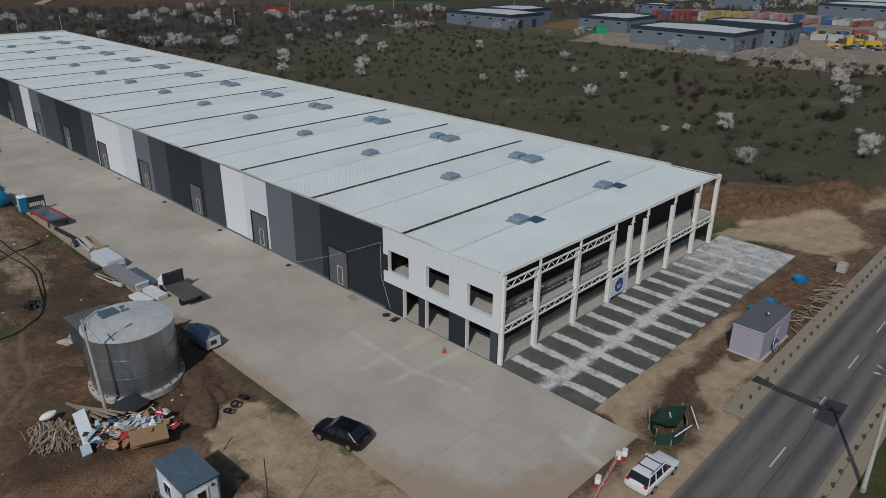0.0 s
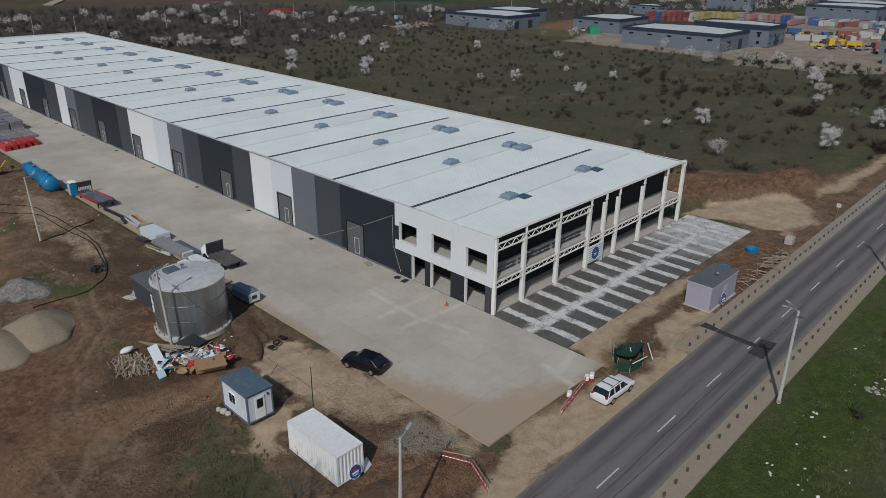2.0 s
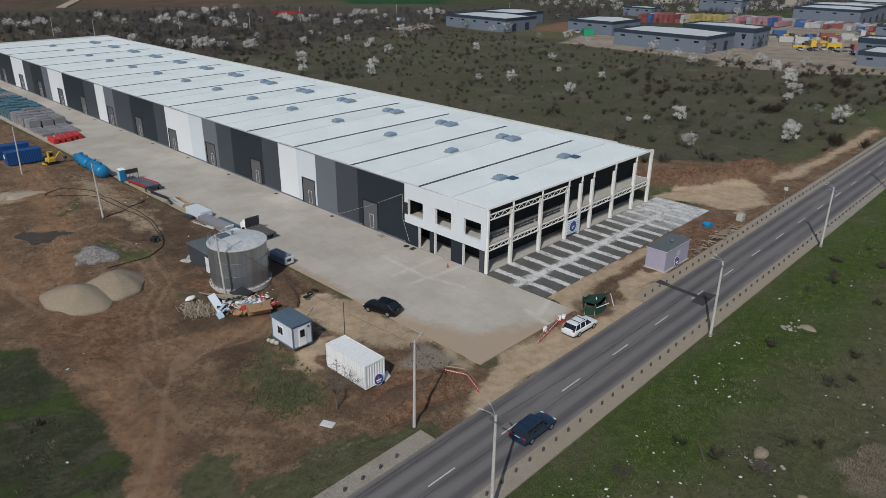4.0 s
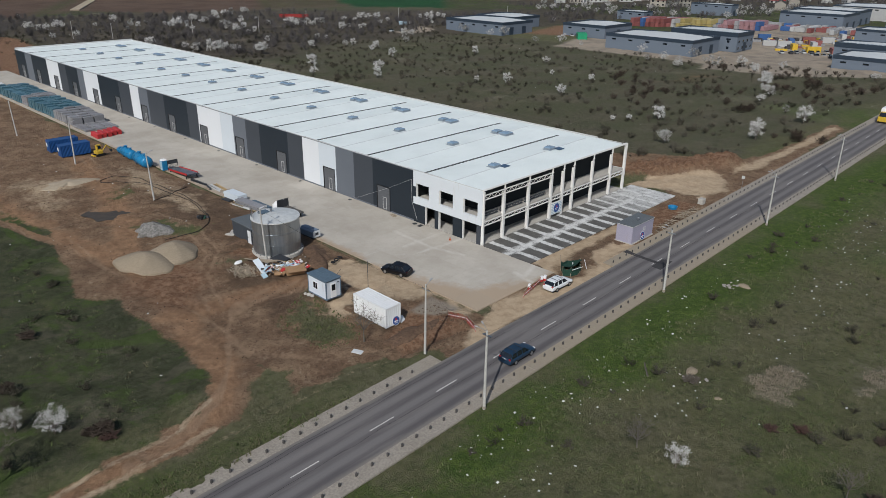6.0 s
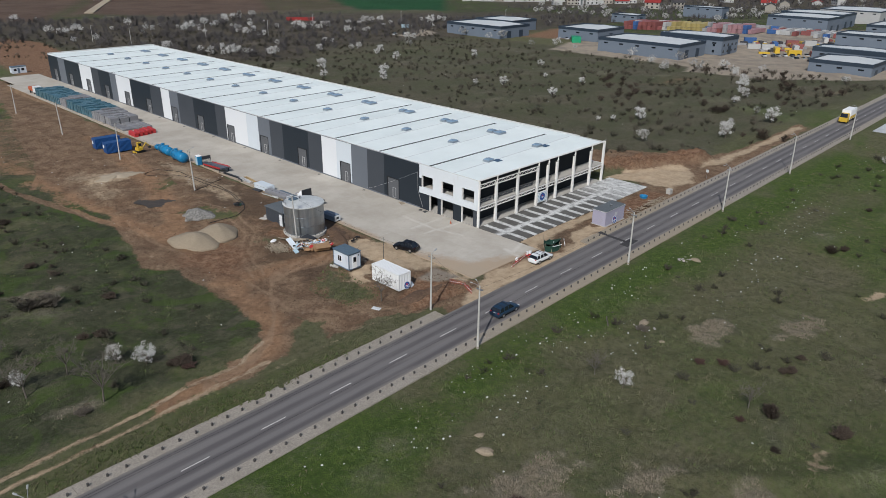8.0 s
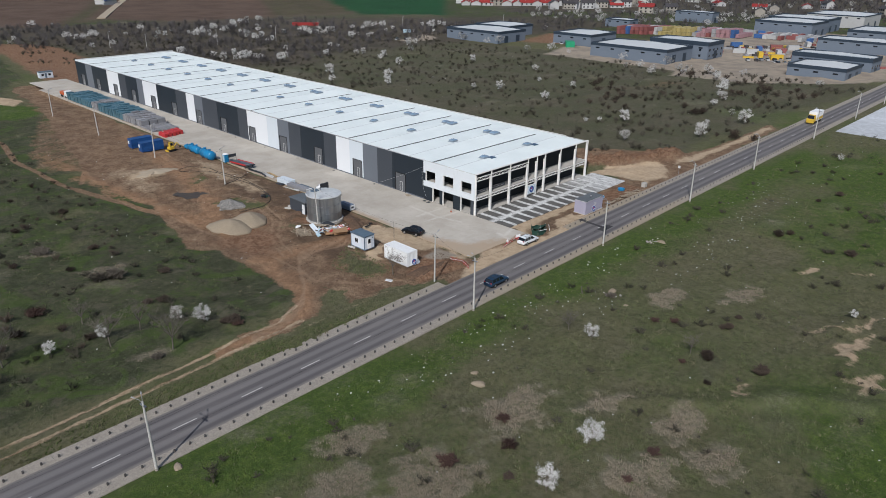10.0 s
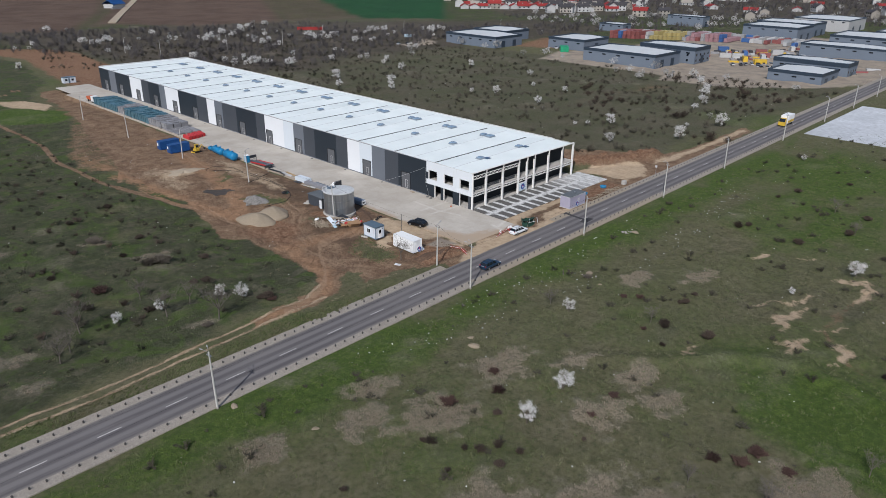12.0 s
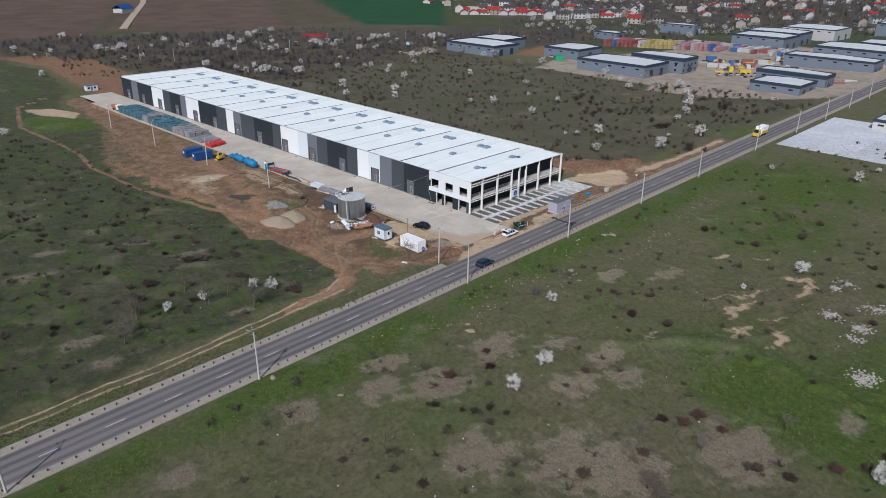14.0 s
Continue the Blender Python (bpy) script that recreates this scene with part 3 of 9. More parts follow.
def build_ground():
    xs, ys = spaced(-112, 46, 0.5, 4200, 1.034), spaced(-100, 60, 0.5, 4200, 1.034)
    X, Y = np.meshgrid(xs, ys, indexing="xy")
    P = np.stack([X.ravel(), Y.ravel()], 1)
    w3, w12, w40 = waves(P, 5, 1), waves(P, 17, 2), waves(P, 70, 3)
    soil = zone(P + np.stack([w12, w3], 1) * 0.7, SOIL, 1.5)
    for line, wd, soft in ((TRACK_A, 0.25, 0.45), (TRACK_B, 0.25, 0.45), (TRACK_C, 0.6, 0.75), (TRACK_D, 0.6, 0.75)):
        soil = np.maximum(soil, zone(P, line, soft, False, wd))
    soil = np.maximum(soil, zone(P, [(x, y - 1.9) for x, y in TRACK_C], 0.8, False, 0.6))
    soil = np.maximum(soil, 0.62 * zone(P + np.stack([w3, w12], 1) * 0.8, PATH_SOUTH, 1.6, False, 1.0))
    soil = np.maximum(soil, 0.54 * zone(P + np.stack([w12, w3], 1) * 2.5, [(-17, 55), (-17, 232), (-24, 218), (-31, 185), (-35, 160), (-45, 130), (-51, 110), (-53, 85), (-50, 60)], 3))
    for isle in GRASS_ISLES:
        soil = np.minimum(soil, 1 - 0.64 * zone(P + np.stack([w3, w12], 1) * 1.2, isle, 2.0))
    soil = np.maximum(soil, zone(P + np.stack([w3, w3], 1) * 0.6, FRONT_SOIL, 1.5))
    red = 0.85 * zone(P, BERM, 3, False, 4.2) + 0.72 * zone(P, [(-44, 8), (-33, 20), (-34, 30), (-48, 26)], 4)
    red = np.maximum(red, 0.9 * zone(P, [(24, -11), (42, -10.5), (43, -14.5), (24, -15.5)], 1.2))
    red = np.maximum(red, 0.85 * zone(P, [(-29, -10), (-21, -7), (-19.5, -12), (-20, -15.5), (-30, -14.5)], 1.5))
    red = np.maximum(red, 0.9 * zone(P, [(-27, 25), (-25, 21), (-28, 20), (-30, 24)], 1.2))
    red = np.maximum(red, 0.85 * zone(P + np.stack([w12, w3], 1), [(-60, 440), (-3, 381), (8, 339), (-5, 238), (3, 219), (34, 262), (36, 300), (40, 350), (34, 378)], 4))
    red = np.maximum(red, 0.8 * zone(P, [(255, 200), (270, 165), (330, 175), (340, 215)], 8))
    red = np.maximum(red, 0.45 * zone(P, [(150, 60), (165, 48), (200, 40), (190, 62)], 8))
    tan = np.zeros(len(P))
    for line in (TRACK_A, TRACK_B):
        tan = np.maximum(tan, 0.9 * zone(P + np.stack([w3, w12], 1) * 0.12, line, 0.5, False, 0.3))
    tan = np.maximum(tan, 0.62 * zone(P + np.stack([w3, w12], 1) * 0.3, [(-66, -13.4), (-52, -14.1), (-45, -14.0), (-38, -13.6), (-31, -15)], 0.8, False, 0.35))
    for poly, k in zip(TAN, (1.15, 0.95, 0.84, 1.0, 1.2, 1.25, 0.72)):
        tan = np.maximum(tan, k * zone(P + np.stack([w3, w12], 1) * 0.9, poly, 1.4))
    for poly, k in (([(-40.5, 221), (-31, 218), (-26, 198), (-31.5, 186), (-38.5, 199)], 0.95), ([(-38, 82), (-30, 78), (-32, 70), (-40, 72)], 0.75), ([(-26, 40), (-20, 44), (-18, 70), (-22, 84), (-27, 66)], 0.55), ([(-44, 60), (-36, 62), (-37, 86), (-44, 84)], 0.5)):
        tan = np.maximum(tan, k * zone(P + np.stack([w3, w12], 1), poly, 2))
    for line, wd in SANDY:
        tan = np.maximum(tan, 0.7 * zone(P + np.stack([w3, w12], 1) * 1.3, line, 1.1, False, wd))
    green = 0.30 + 0.30 * w40 + 0.16 * w12
    green += 0.7 * zone(P + np.stack([w12, w3], 1) * 2, LUSH, 4)
    green += 0.55 * zone(P, [(-300, -28), (60, -28), (130, -29), (110, -34), (20, -38), (-30, -36), (-90, -38), (-300, -36)], 4)
    green += 0.5 * zone(P, [(-40, -90), (0, -95), (20, -105), (0, -125), (-40, -112)], 8) + 0.15 * zone(P, [(-300, -12), (-95, -8), (-66, -9), (-90, 2), (-300, 5)], 5)
    green += 0.5 * zone(P, [(20, -60), (90, -40), (130, -35), (110, -60), (60, -75)], 12)
    green += 0.7 * zone(P, [(-47, 197), (-34, 195), (-28, 176), (-36, 158), (-50, 167)], 3)
    green += 0.45 * zone(P, [(-300, -21), (-110, -15.5), (-60, -13.5), (-45, -14), (-36, -16), (-60, -18), (-300, -26)], 1.5) * 0.25
    green += 0.3 * zone(P, [(76, -10), (110, -12), (190, -12), (180, 20), (100, 15)], 10)
    green -= 0.5 * zone(P, [(45, 60), (120, 120), (220, 240), (60, 420), (-60, 420), (43, 230)], 30)
    dry = 0.02 + 0.17 * w12 + 0.17 * w40
    for x, y, a, b in ((-46.7, -48.5, 5.5, 3.6), (-63, -50.6, 5, 3.6), (-70, -45, 4, 2.8), (-71, -66, 5, 3.8), (-62, -76, 7.2, 5.4), (-47, -65.4, 4.2, 3), (-65, -39, 3.6, 2.4),
                       (-35, -64.5, 3.6, 2.4), (-39, -70, 3, 2.2), (-44, -92, 6.5, 5), (-59, -83, 6, 4.6), (-6, -47, 4, 2.4), (4, -55, 4, 2), (-38, -55.5, 3.4, 1.8), (-36.3, -63.6, 3, 2), (-26, -101, 2.4, 1.8), (-82.6, -40, 2.6, 3), (-102.5, -40, 2.4, 2.2), 
                       (-96.4, 38.2, 4.2, 2.2), (-99, 3.7, 4, 2), (-98, -6, 2.5, 1.6), (-71.4, -5.6, 3, 1.5), (-66.5, 26.7, 4, 2), (-88, 49, 4, 2), (-70.5, 41, 3, 1.8)):
        q = np.hypot((P[:, 0] - x) / a, (P[:, 1] - y) / b)
        dry = np.maximum(dry, np.clip(1.3 - q * 0.8 + 0.3 * w3, 0, 1) * (0.72 if y > -10 else 1.0))
    far = np.hypot(P[:, 0], P[:, 1])
    heath = 1.1 * zone(P, [(42, 26), (76, -4), (110, -6), (240, -14), (240, 260), (420, 420), (0, 480), (30, 380), (38, 260), (43, 230)], 7)
    heath += 0.25 * w12 * (heath > 0.2)
    wild = 1.05 * zone(P, [(-46, -4), (-42, 60), (-34, 150), (-30, 160), (-52, 170), (-50, 200), (-30, 205), (-26, 225), (-10, 256), (4, 330), (-10, 385), (-500, 440), (-500, -13), (-110, -11.5), (-70, -8.5), (-56, -7)], 3) + 0.3 * w12 + 0.2 * w40
    green -= 0.55 * np.clip(np.maximum(wild, heath), 0, 1)
    green -= 0.9 * np.clip((far - 270) / 60, 0, 1)
    wild = np.maximum(wild, 0.9 * np.clip((far - 330) / 60, 0, 1))
    thicket = zone(P + np.stack([w40, w12], 1) * 6, [(20, 440), (-60, 430), (-300, 420), (-300, 470), (60, 475), (230, 430), (300, 372), (420, 300), (420, 215), (330, 205), (215, 222), (130, 225), (100, 205), (62, 222), (44, 250), (40, 330)], 16)
    thicket = np.maximum(thicket, zone(P, [(430, 345), (470, 400), (600, 540), (1000, 1000), (2500, 1200), (2500, -400), (720, -60), (640, 100), (590, 190), (500, 300)], 20))
    plough = np.zeros(len(P))
    for poly in ([(-250, 900), (-90, 470), (27, 489), (79, 463), (160, 615), (254, 832), (400, 1250), (100, 1700), (-400, 1500)], [(100, 486), (122, 495), (168, 442), (241, 434), (410, 730), (700, 1250), (400, 1250), (254, 825), (166, 612)]):
        plough = np.maximum(plough, zone(P, poly, 6))
    plough = np.maximum(plough, zone(P, [(-60, 345), (10, 390), (8, 420), (-120, 400)], 8) * 0.8)
    plough = np.maximum(plough, 0.5 * zone(P, [(241, 434), (308, 411), (446, 664), (700, 1150), (690, 1240), (410, 730)], 3))
    crop = zone(P, [(308, 411), (362, 356), (520, 510), (1000, 900), (900, 1150), (600, 930), (446, 664)], 3)
    gravel = zone(P + np.stack([w12, w3], 1), [(226, 150), (225, 70), (206, 64), (205, 30), (240, -6), (262, -16), (420, -16), (480, 40), (460, 110), (300, 150), (258, 160)], 5)
    gravel = np.maximum(gravel, zone(P, [(203, 250), (240, 262), (235, 240), (212, 238)], 3))
    gravel = np.maximum(gravel, 0.9 * zone(P, [(-23, -8), (-17.5, -6.5), (-17.5, -12), (-21.5, -11)], 1.0))
    rut = np.zeros(len(P))
    yard_part = np.nonzero((P[:, 0] > -70) & (P[:, 0] < -16) & (P[:, 1] > -14) & (P[:, 1] < 122))[0]
    for line in RUTS:
        rut[yard_part] = np.maximum(rut[yard_part], zone(P[yard_part] + np.stack([w3, w12], 1)[yard_part] * 0.15, line, 0.45, False, 0.2))
    pack = np.zeros(len(P))
    for line in PACK:
        pack[yard_part] = np.maximum(pack[yard_part], zone(P[yard_part] + np.stack([w3, w12], 1)[yard_part] * 0.7, line, 1.8, False, 2.0))
    damp = np.zeros(len(P))
    for poly in DAMP:
        damp = np.maximum(damp, 0.85 * zone(P + np.stack([w3, w12], 1) * 1.2, poly, 2.5))
    flat = zone(P, [(-18, -15), (-18, 240), (45, 240), (45, -10), (130, -10), (320, -10), (620, -6), (620, -72), (125, -72), (125, -32), (-320, -32), (-320, -17), (-60, -17), (-35, -17)], 5)
    Z = -0.10 + (1 - flat) * (0.16 * w12 + 0.30 * w40 + 0.06 * w3 + 0.1)
    Z += np.where(soil > 0.6, 0.035 * w3, 0) * (1 - flat)
    dike = np.maximum(0, 1 - away(P, BERM, False) / 6.0)
    Z += 2.2 * np.minimum(dike, 0.62) * (1 + 0.25 * w3 + 0.22 * waves(P, 2.4, 8, 3))
    for line in BANKS:
        d = away(P + np.stack([w3, w12], 1) * 0.8, line, False)
        Z += 0.75 * np.clip(1 - d / 3.0, 0, 1) ** 1.5
    trench = np.maximum(0, 1 - away(P, [(-31, -14.1), (-20.4, -15.3)], False) / 0.9)
    Z -= 0.7 * trench + 0.12 * rut
    Z -= 2.2 * np.clip((far - 150) / 90, 0, 1) * np.clip((np.abs(P[:, 1] + 35) - 38) / 60, 0, 1)
    Z = np.where((P[:, 0] > -17.0) & (P[:, 0] < 44) & (P[:, 1] > -9) & (P[:, 1] < 213), -0.12, Z)
    nx, ny = len(xs), len(ys)
    idx = np.arange(nx * ny).reshape(ny, nx)
    F = np.stack([idx[:-1, :-1], idx[:-1, 1:], idx[1:, 1:], idx[1:, :-1]], -1).reshape(-1, 4)
    me = bpy.data.meshes.new("ground")
    me.from_pydata(np.column_stack([P, Z]).tolist(), [], F.tolist())
    for name, val in (("soil", soil), ("red", red), ("tan", tan), ("green", green), ("dry", dry), ("plough", plough), ("crop", crop), ("gravel", gravel), ("wild", wild), ("heath", heath), ("thicket", thicket), ("damp", damp), ("rut", rut), ("pack", pack)):
        me.attributes.new(name, "FLOAT", "POINT").data.foreach_set("value", val.astype(np.float32))
    me.materials.append(M["ground"])
    me.shade_smooth()
    tagged(new("ground", me), "uneven ground of bare brown soil, rough spring grass and dry patches", "ground", kind="structure")
    return P, Z, soil, tan, red, green, dry, (nx, ny), (xs, ys)


GROUND = build_ground()


def ground_z(x, y):
    xs, ys = GROUND[8]
    nx, ny = GROUND[7]
    i = min(max(int(np.searchsorted(xs, x)) - 1, 0), nx - 2)
    j = min(max(int(np.searchsorted(ys, y)) - 1, 0), ny - 2)
    Z = GROUND[1]
    u, v = (x - xs[i]) / (xs[i + 1] - xs[i]), (y - ys[j]) / (ys[j + 1] - ys[j])
    return float((Z[j * nx + i] * (1 - u) + Z[j * nx + i + 1] * u) * (1 - v) + (Z[(j + 1) * nx + i] * (1 - u) + Z[(j + 1) * nx + i + 1] * u) * v)


# ---- road ----
road = tagged(Mesh().box(-420, ROAD_Y0, -0.25, 620, ROAD_Y1, 0.02).ob("road", M["asphalt"]), "two-lane grey asphalt road with worn wheel tracks", "road", kind="structure")
road.matrix_basis = ROAD
for side, y0, y1, runs in (("pavement_south", KERB_R, ROAD_Y0, ((-420, 620),)), ("pavement_north", ROAD_Y1, KERB_L, ((-420, -28.2), (8.0, 620)))):
    strip = Mesh()
    for a, b in runs:
        n = max(1, int((b - a) / 6.1))
        for i in range(n):
            x0 = a + (b - a) * i / n
            strip.bevel_box(x0 + 0.012, y0, -0.25, x0 + (b - a) / n - 0.012, y1, 0.06, 0.02)
    tagged(strip.ob(side, M["kerb"]), "cast concrete shoulder strip along the road", "pavement", kind="structure").matrix_basis = ROAD

dash_piece = None
for i in range(-20, 34):
    x = -14.65 + 9.06 * i
    if dash_piece is None:
        dash_piece = part("dash", Mesh().box(0, -0.06, 0, 3.05, 0.06, 0.006), M["dash"], road)
        dash_piece.matrix_basis = pose(x, 0, 0.02)
    else:
        shared("dash", dash_piece, road, pose(x, 0, 0.02))
M["patch"] = surface("patch", (0.045, 0.043, 0.045), 0.9, vary=0.2, grain=6)
M["crack"] = surface("crack", (0.03, 0.029, 0.03), 0.9, vary=0.2)
patch_mesh = Mesh().prism([(11.6, -1.85), (15.6, -1.7), (15.4, -0.25), (11.8, -0.3)], 0.02, 0.027).prism([(13.2, -0.3), (14.0, -0.3), (14.3, 3.65), (13.5, 3.65)], 0.02, 0.027)
part("repair_patch", patch_mesh.prism([(13.5, 3.66), (14.3, 3.66), (14.7, 5.3), (13.5, 5.4)], 0.06, 0.067), M["patch"], road, "dark asphalt repair patch and trench")
random.seed(3)
for y0, xa, xb in ((-0.55, -230, 230), (2.75, -230, -20), (3.2, -230, -30)):
    crack, x, y = Mesh(), xa, y0
    while x < xb:
        x2, y2 = x + random.uniform(1.5, 4), y0 + random.uniform(-0.12, 0.12)
        crack.add([(x, y - 0.02, 0.0235), (x2, y2 - 0.02, 0.0235), (x2, y2 + 0.02, 0.0235), (x, y + 0.02, 0.0235)], [(0, 1, 2, 3)])
        x, y = x2, y2
    part("crack", crack, M["crack"], road, "sealed crack along the asphalt")

# small concrete blocks on the shoulders
block = None
for y, x0, x1 in ((4.25, -120, -28.6), (4.35, 9, 140), (-3.9, -120, 140)):
    n = int((x1 - x0) / 1.83)
    for i in range(n):
        m = ROAD @ pose(x0 + 1.83 * i, y + random.uniform(-0.03, 0.03), 0.06, 0, 0, random.uniform(-8, 8))
        if block is None:
            block = single("kerb_block", Mesh().bevel_box(-0.11, -0.08, 0, 0.11, 0.08, 0.36, 0.035), M["block"], "small dark concrete marker block on the road shoulder", "kerb block", m, "blocks along the road")
        else:
            copy_thing(block, m)

# ---- concrete yard ----


def build_yard():
    """Cast bays of concrete with recessed joints, along the warehouse and in front of it."""
    bays = []
    edge = lambda y: -16.5
    ylines = [-13.8, -9.2, -4.6] + [4.65 * i for i in range(0, 46)]
    for a, b in zip(ylines, ylines[1:]):
        e = edge((a + b) / 2)
        cols = [e + (-0.02 - e) * k / 4 for k in range(5)]
        for c, d in zip(cols, cols[1:]):
            bays.append((c, a, d, b))
    bays += [(x, 209.3, x2, 228) for x, x2 in ((-14, -7), (-7, -0.02))]
    cells = []
    for c, a, d, b in bays:
        nx = max(1, round((d - c) / 0.6))
        ny = max(1, round((b - a) / 0.6))
        cells.append((c + 0.008, a + 0.008, d - 0.008, b - 0.008, nx, ny))
    yard = thing("pavement_yard", "pale dusty concrete yard cast in bays", "pavement", kind="structure")
    lines = (([(-5.5, 14), (-6.1, 5), (-4.6, -0.7)], 0.25), ([(-8.9, 8), (-0.1, 7.9)], 0.25), ([(-8.6, 4.7), (0.2, 3.9)], 0.25), ([(-4.1, -10), (-4.9, -13.7)], 0.4), ([(-3.4, -11.4), (0, -10.3)], 0.3))
    for c, a, d, b, nx, ny in cells:
        V = [(c + (d - c) * i / nx, a + (b - a) * j / ny, 0.0) for j in range(ny + 1) for i in range(nx + 1)]
        F = [(j * (nx + 1) + i, j * (nx + 1) + i + 1, (j + 1) * (nx + 1) + i + 1, (j + 1) * (nx + 1) + i) for j in range(ny) for i in range(nx)]
        rim = [0, nx, (ny + 1) * (nx + 1) - 1, ny * (nx + 1)]
        q = len(V)
        V += [(V[i][0], V[i][1], -0.2) for i in rim]
        F += [(rim[i], q + i, q + (i + 1) % 4, rim[(i + 1) % 4]) for i in range(4)]
        P = np.array(V)[:, :2]
        me = bpy.data.meshes.new("bay")
        me.from_pydata(V, [], F)
        dirty = zone(P, [(-30, -20), (-30, 8), (-16, 7), (-14.5, -2), (-12, -9), (-4, -12.6), (2, -13.2), (2, -20)], 3.0)
        dirty = np.maximum(dirty, 0.75 * zone(P, [(-25, 8), (-25, 230), (-16.3, 230), (-15.2, 60), (-15, 8)], 1.2))
        pale = np.zeros(len(P))
        for line, w in lines:
            pale = np.maximum(pale, zone(P, line, 0.6, False, w))
        me.attributes.new("soil", "FLOAT", "POINT").data.foreach_set("value", dirty.astype(np.float32))
        me.attributes.new("pale", "FLOAT", "POINT").data.foreach_set("value", pale.astype(np.float32))
        me.materials.append(M["yard"])
        new("bay", me).parent = yard


build_yard()
slab = thing("pavement_front", "dark concrete apron streaked with chalky white lines", "pavement", kind="structure")
for i in range(7):
    for j in range(2):
        part("bay", Mesh().box(0.05 + 6.33 * i + 0.01, -9.5 + 4.73 * j, -0.2, 0.05 + 6.33 * (i + 1) - 0.01, -9.5 + 4.73 * (j + 1) - 0.02, 0.03), M["slab"], slab)

# ---- warehouse ----
M["parapet"] = surface("parapet", (0.46, 0.46, 0.45), 0.6, vary=0.08)
M["ridge"] = surface("ridge", (0.58, 0.6, 0.61), 0.5, vary=0.1)
LEN, WID, TOP = 213.7, 41.0, 8.85
wh = thing("warehouse", "long white and grey steel warehouse under construction beside a concrete yard", "warehouse")
PANELS = [(15.1, 25.5, "black_panel"), (25.5, 30.7, "dark_panel"), (30.7, 35.9, "mid_panel"), (35.9, 41.0, "pale_panel"), (41.0, 46.2, "white_panel"),
          (46.2, 51.2, "dark_panel"), (51.2, 61.3, "black_panel"), (61.3, 66.6, "dark_panel"), (66.6, 71.75, "mid_panel"), (71.75, 77.0, "pale_panel"),
          (77.0, 87.1, "white_panel"), (87.1, 92.1, "dark_panel"), (92.1, 103.8, "black_panel"), (103.8, 112.6, "dark_panel"), (112.6, 117.7, "mid_panel"),
          (117.7, 122.8, "white_panel"), (122.8, 129.8, "dark_panel"), (129.8, 143.4, "black_panel"), (143.4, 153.8, "white_panel"), (153.8, 158.4, "mid_panel"),
          (158.4, 167.6, "black_panel"), (167.6, 173.5, "dark_panel"), (173.5, 183.8, "white_panel"), (183.8, 197.6, "black_panel"), (197.6, 203.8, "mid_panel"), (203.8, LEN, "black_panel")]
DOORS = [22.75, 38.1, 53.8, 69.5, 84.9, 100.6, 115.5, 131.7, 146.7, 162.0, 177.2, 192.9, 207.6]
for a, b, name in PANELS:
    # each run of cladding is one sheet, notched where a loading door stands
    outline = [(a + 0.006, 0.25)]
    for d in DOORS:
        if a < d < b:
            outline += [(d - 1.75, 0.25), (d - 1.75, 4.35), (d + 1.75, 4.35), (d + 1.75, 0.25)]
    outline += [(b - 0.006, 0.25), (b - 0.006, TOP), (a + 0.006, TOP)]
    n = len(outline)
    sheet = Mesh().add([(x, y, z) for x in (0.0, 0.12) for y, z in outline], [tuple(range(n - 1, -1, -1)), tuple(range(n, 2 * n))] + [(i, (i + 1) % n, n + (i + 1) % n, n + i) for i in range(n)])
    part("wall_panel", sheet, M[name], wh, {"white_panel": "white cladding", "pale_panel": "pale grey cladding", "mid_panel": "mid grey cladding", "dark_panel": "dark grey cladding", "black_panel": "near-black cladding"}[name])
spans = [15.1] + [v for d in DOORS for v in (d - 1.75, d + 1.75)] + [LEN]
for a, b in zip(spans[::2], spans[1::2]):
    part("plinth", Mesh().box(-0.03, a, -0.1, 0.14, b, 0.25), M["mid_panel"], wh, "low grey concrete plinth")
part("inner_liner", Mesh().box(0.14, 15.2, 0, 0.2, LEN - 0.2, 8.7), M["inner_shade"], wh)
for name, m in (("wall_back", (0.12, LEN - 0.12, -0.1, WID, LEN, TOP)), ("wall_side", (WID - 0.12, 15.2, -0.1, WID, LEN - 0.13, TOP - 0.3))):
    part(name, Mesh().box(*m), M["white_panel"], wh)
part("warehouse_floor", Mesh().box(0.2, 0.1, -0.15, WID - 0.13, LEN - 0.13, 0.02), M["inner_concrete"], wh)
# end wall in the same near-black, so the depth of the floors reads as shade
part("wall_inner", Mesh().box(0.2, 15.2, 0.02, WID - 0.13, 15.4, 8.7), M["inner_shade"], wh)

door = None
for y in DOORS:
    if door is None:
        door = thing("loading_door", "", "")
        leaf = Mesh()
        for k in range(7):
            leaf.bevel_box(0.05, -1.62, 0.02 + 0.6 * k, 0.11, 1.62, 0.6 + 0.6 * k, 0.012)
        part("leaf", leaf, M["door_grey"], door)
        fr = Mesh().box(-0.06, -1.75, 0, 0.11, -1.62, 4.35).box(-0.06, 1.62, 0, 0.11, 1.75, 4.35).box(-0.06, -1.62, 4.22, 0.11, 1.62, 4.35)
        part("frame", fr, M["door_frame"], door)
        wk = Mesh().box(0.02, -0.72, 0.2, 0.06, -0.64, 2.35).box(0.02, 0.12, 0.2, 0.06, 0.2, 2.35).box(0.02, -0.64, 2.27, 0.06, 0.12, 2.35).box(0.02, -0.64, 0.2, 0.06, 0.12, 0.26)
        part("wicket_frame", wk, M["light_trim"], door)
        door.parent = wh
        door.matrix_basis = pose(0, y, 0)
    else:
        d2 = copy_thing(door, pose(0, y, 0))
        d2.parent = wh

